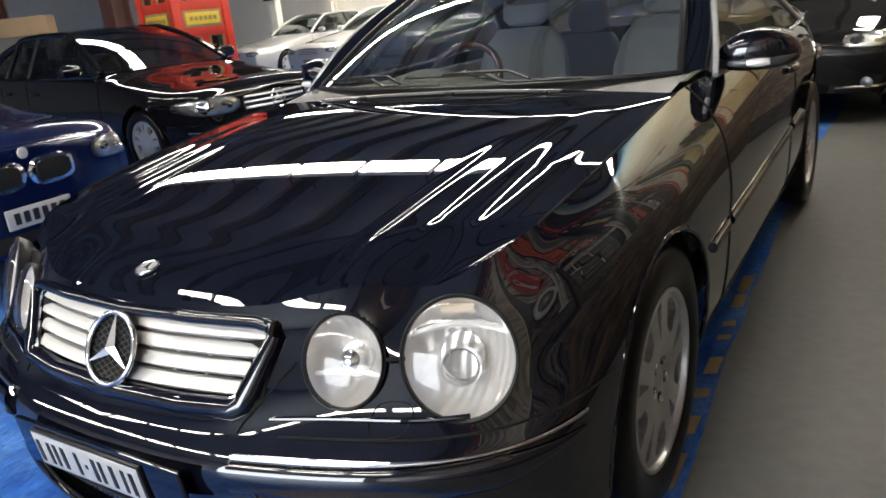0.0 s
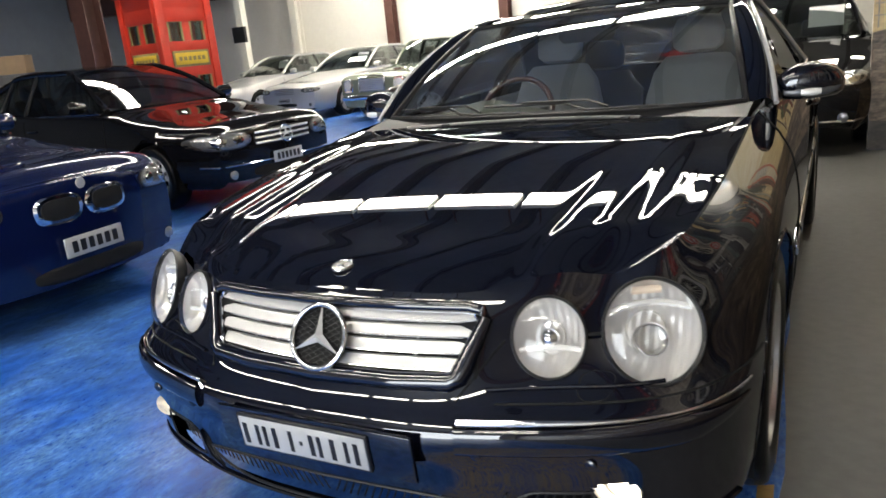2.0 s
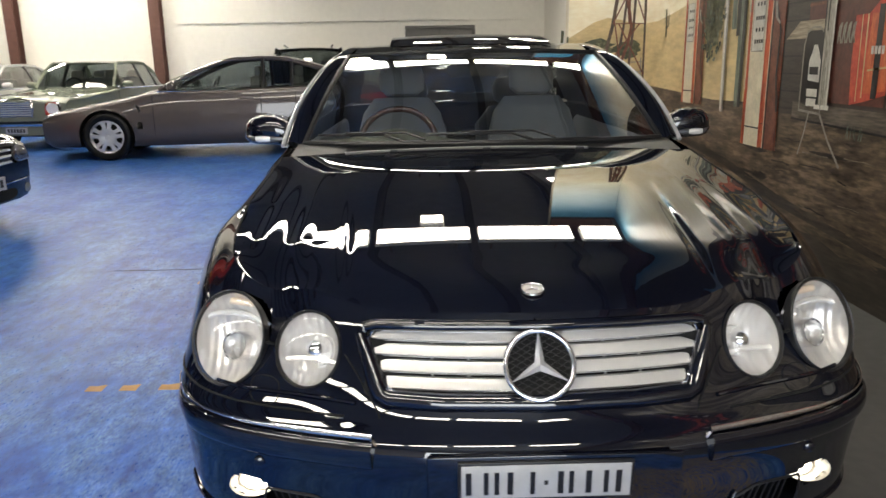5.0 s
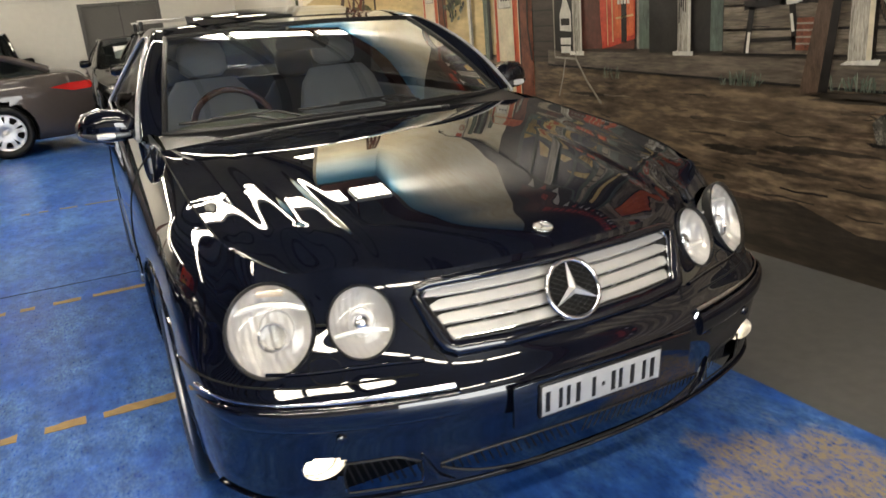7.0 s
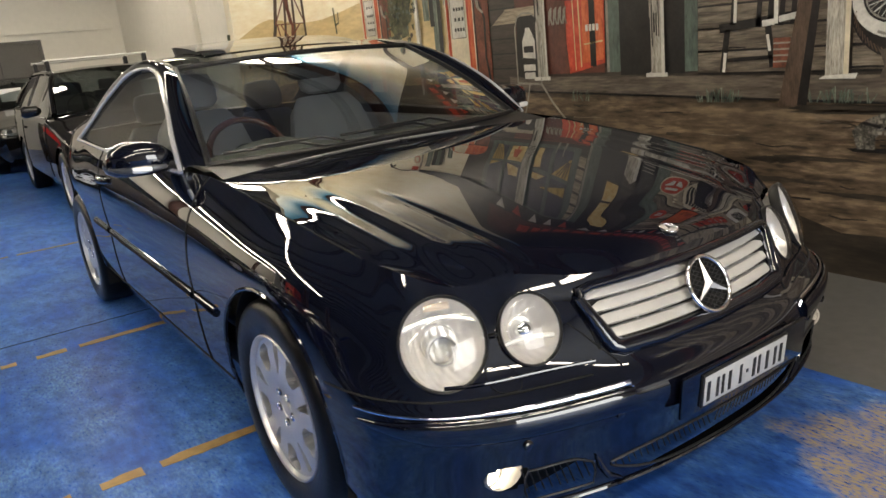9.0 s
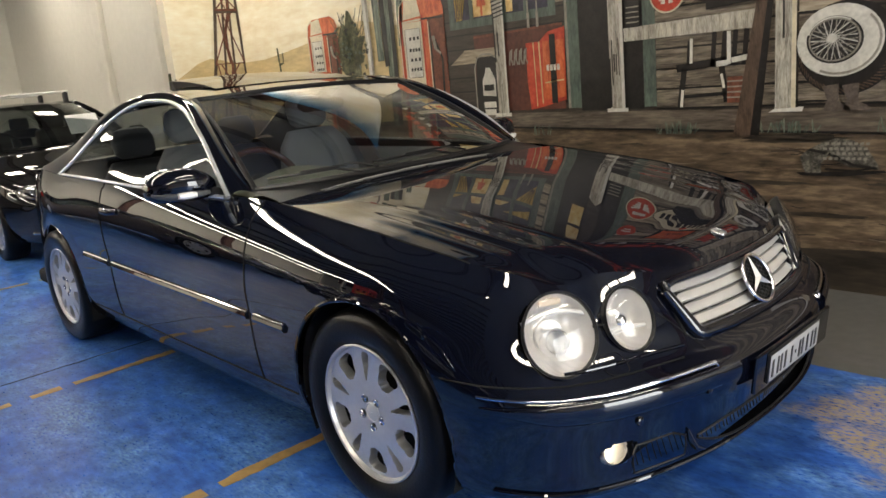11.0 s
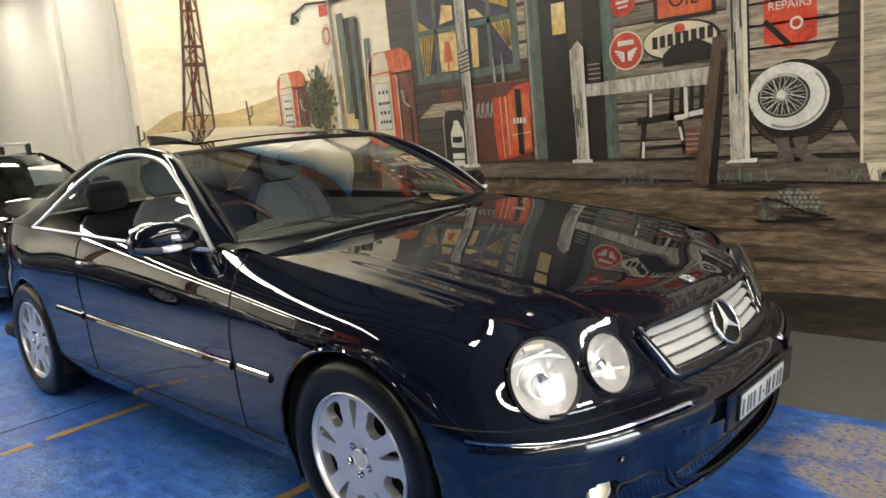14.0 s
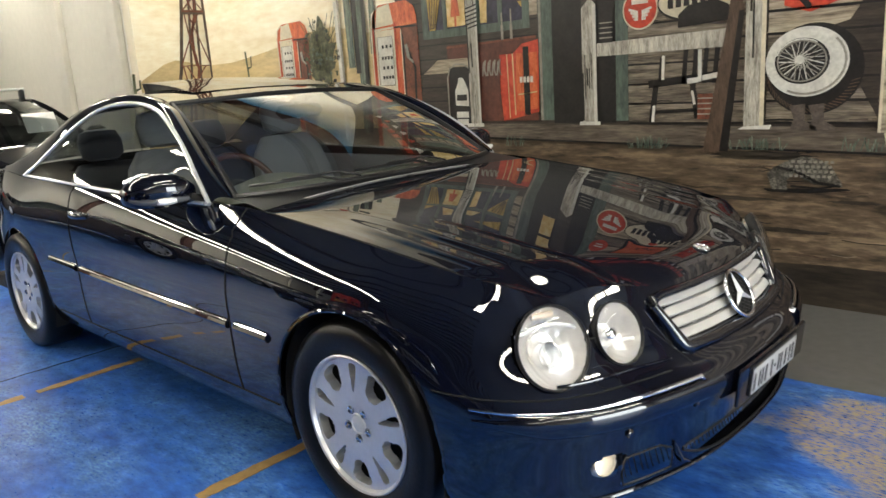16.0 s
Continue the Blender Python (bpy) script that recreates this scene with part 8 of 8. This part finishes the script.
for y in (2.0, 3.0):
    bar = part("roof_bar", tube_bm([Vector((x, y, 1.565)) for x in np.linspace(-0.60, 0.60, 7)], 0.015, 8, flat=1.0), SATIN, t, "roof bar on black feet")
    for s in (1, -1):
        part("bar_foot", box_bm((0.05, 0.09, 0.13), (s * 0.56, y, 1.50), 0.015), BLACK, bar)

# black car beyond it, with a sheet on the screen
t, skin, flank = build_car("saloon_car", "black saloon with a white price sheet", (0.15, 11.75), 2, BLACK_PAINT, L=4.0, W=1.78, H=1.46, wheelbase=2.6, over=0.75, hood=0.86, belt=0.96, deck=1.05, screen=(0.75, 1.5), back=(2.6, 3.0), nose=0.66)
lamps_on(t, skin, 0.56, 0.66, 0.17, 0.06)
louvres(t, skin, 0.28, 0.52, 0.66, 3, CHROME)
plate_on(t, skin, 0.42)
sheet_on(t, -0.25, 1.0, 1.18, 0.34, 0.24)

# dark off-roader by the cream wall
t, skin, flank = build_car("offroad_car", "dark green-black off-roader by the cream wall", (-2.55, 12.95), 8, BLACK_PAINT, L=3.7, W=1.80, H=1.70, wheelbase=2.4, over=0.65, hood=0.98, belt=1.08, deck=1.15, screen=(0.65, 1.05), back=(2.75, 2.95), nose=0.78, boxy=0.8, tyre_r=0.36, roof_w=0.72)
lamps_on(t, skin, 0.56, 0.72, 0.14, 0.08)
louvres(t, skin, 0.28, 0.58, 0.76, 4, SATIN)
for x in (-0.5, 0.5):
    part("roof_bar", tube_bm([Vector((x, y, 1.72)) for y in np.linspace(1.1, 2.7, 5)], 0.018, 8), BLACK, t)


# ---- red kiosk, cabinet and boxes ----
KIOSK_RED = plain("kiosk_red", (0.52, 0.035, 0.018), 0.35, coat=0.6, vary=0.08, scale=14)
YELLOW = plain("plaque_yellow", (0.62, 0.42, 0.04), 0.5, vary=0.08)
PANE = clear_glass("kiosk_glass", (0.70, 0.80, 0.78))
OLIVE = plain("olive_frame", (0.24, 0.19, 0.08), 0.5)
kiosk = thing("phone_kiosk", "bright red telephone kiosk with a yellow plaque", "kiosk", (-7.55, 5.95, 0), -8)
part("plinth", box_bm((0.94, 0.94, 0.12), (0, 0, 0.06), 0.01), KIOSK_RED, kiosk)
for sx in (1, -1):
    for sy in (1, -1):
        part("corner_post", box_bm((0.12, 0.12, 2.2), (sx * 0.40, sy * 0.40, 1.22), 0.012), KIOSK_RED, kiosk)
part("canopy", loft_bm([[(c * 0.48, s2 * 0.48, 2.32) for c, s2 in ((1, 1), (-1, 1), (-1, -1), (1, -1))], [(c * 0.48, s2 * 0.48, 2.48) for c, s2 in ((1, 1), (-1, 1), (-1, -1), (1, -1))], [(c * 0.36, s2 * 0.36, 2.58) for c, s2 in ((1, 1), (-1, 1), (-1, -1), (1, -1))], [(c * 0.1, s2 * 0.1, 2.62) for c, s2 in ((1, 1), (-1, 1), (-1, -1), (1, -1))]]), KIOSK_RED, kiosk, smooth=False)
for k in range(4):
    m = pose(0, 0, 0, 0, 0, 90 * k)
    for z, h in ((0.30, 0.36), (0.58, 0.08), (0.93, 0.10), (1.27, 0.14), (1.60, 0.16), (2.04, 0.20), (2.22, 0.2)):
        part("rail", box_bm((0.68, 0.07, h), (0, -0.40, z), 0.006, m=m), KIOSK_RED, kiosk)
    part("mullion", box_bm((0.14, 0.06, 1.9), (0, -0.395, 1.2), 0.006, m=m), KIOSK_RED, kiosk)
    for sx in (1, -1):
        part("stile", box_bm((0.08, 0.06, 1.9), (sx * 0.32, -0.395, 1.2), 0.006, m=m), KIOSK_RED, kiosk)
    plaque = part("plaque", box_bm((0.60, 0.03, 0.22), (0, -0.430, 1.44), 0.004, m=m), OLIVE, kiosk)
    part("plaque_face", box_bm((0.54, 0.01, 0.16), (0, -0.448, 1.44), 0.003, m=m), YELLOW, plaque, "yellow plaque")
    for q in range(6):
        part("plaque_bar", box_bm((0.05, 0.004, 0.055), (-0.19 + 0.076 * q, -0.455, 1.44), m=m), OLIVE, plaque)
    for sx in (1, -1):
        for z, h in ((0.74, 0.28), (1.09, 0.24), (1.80, 0.30)):
            fr = part("pane_frame", joined(box_bm((0.24, 0.02, 0.03), (sx * 0.18, -0.42, z + h / 2), m=m), box_bm((0.24, 0.02, 0.03), (sx * 0.18, -0.42, z - h / 2), m=m), box_bm((0.03, 0.02, h), (sx * 0.285, -0.42, z), m=m), box_bm((0.03, 0.02, h), (sx * 0.075, -0.42, z), m=m)), OLIVE, kiosk)
            part("pane", box_bm((0.20, 0.006, h), (sx * 0.18, -0.40, z), m=m), PANE, fr)
CARD = plain("cardboard", (0.34, 0.23, 0.13), 0.8, vary=0.1, scale=14)
cab = thing("steel_cabinet", "tall grey steel cabinet beside a column", "cabinet", (-11.7, 6.05, 0), 40)
part("body", box_bm((1.2, 0.5, 1.5), (0, 0, 0.75), 0.01), DOOR_GREY, cab)
for sx in (1, -1):
    part("door", box_bm((0.58, 0.02, 1.40), (sx * 0.295, -0.261, 0.76), 0.004), DOOR_GREY, cab)
    part("handle", box_bm((0.02, 0.03, 0.14), (sx * 0.05, -0.285, 0.85), 0.006), SATIN, cab)
bx = thing("cardboard_box", "brown cardboard box on top of the cabinet", "box", (-11.7, 6.05, 1.5), 38)
part("carton", box_bm((0.85, 0.42, 0.30), (0, 0, 0.15), 0.006), CARD, bx)
part("tape", box_bm((0.85, 0.06, 0.004), (0, 0, 0.302)), PAPER, bx)
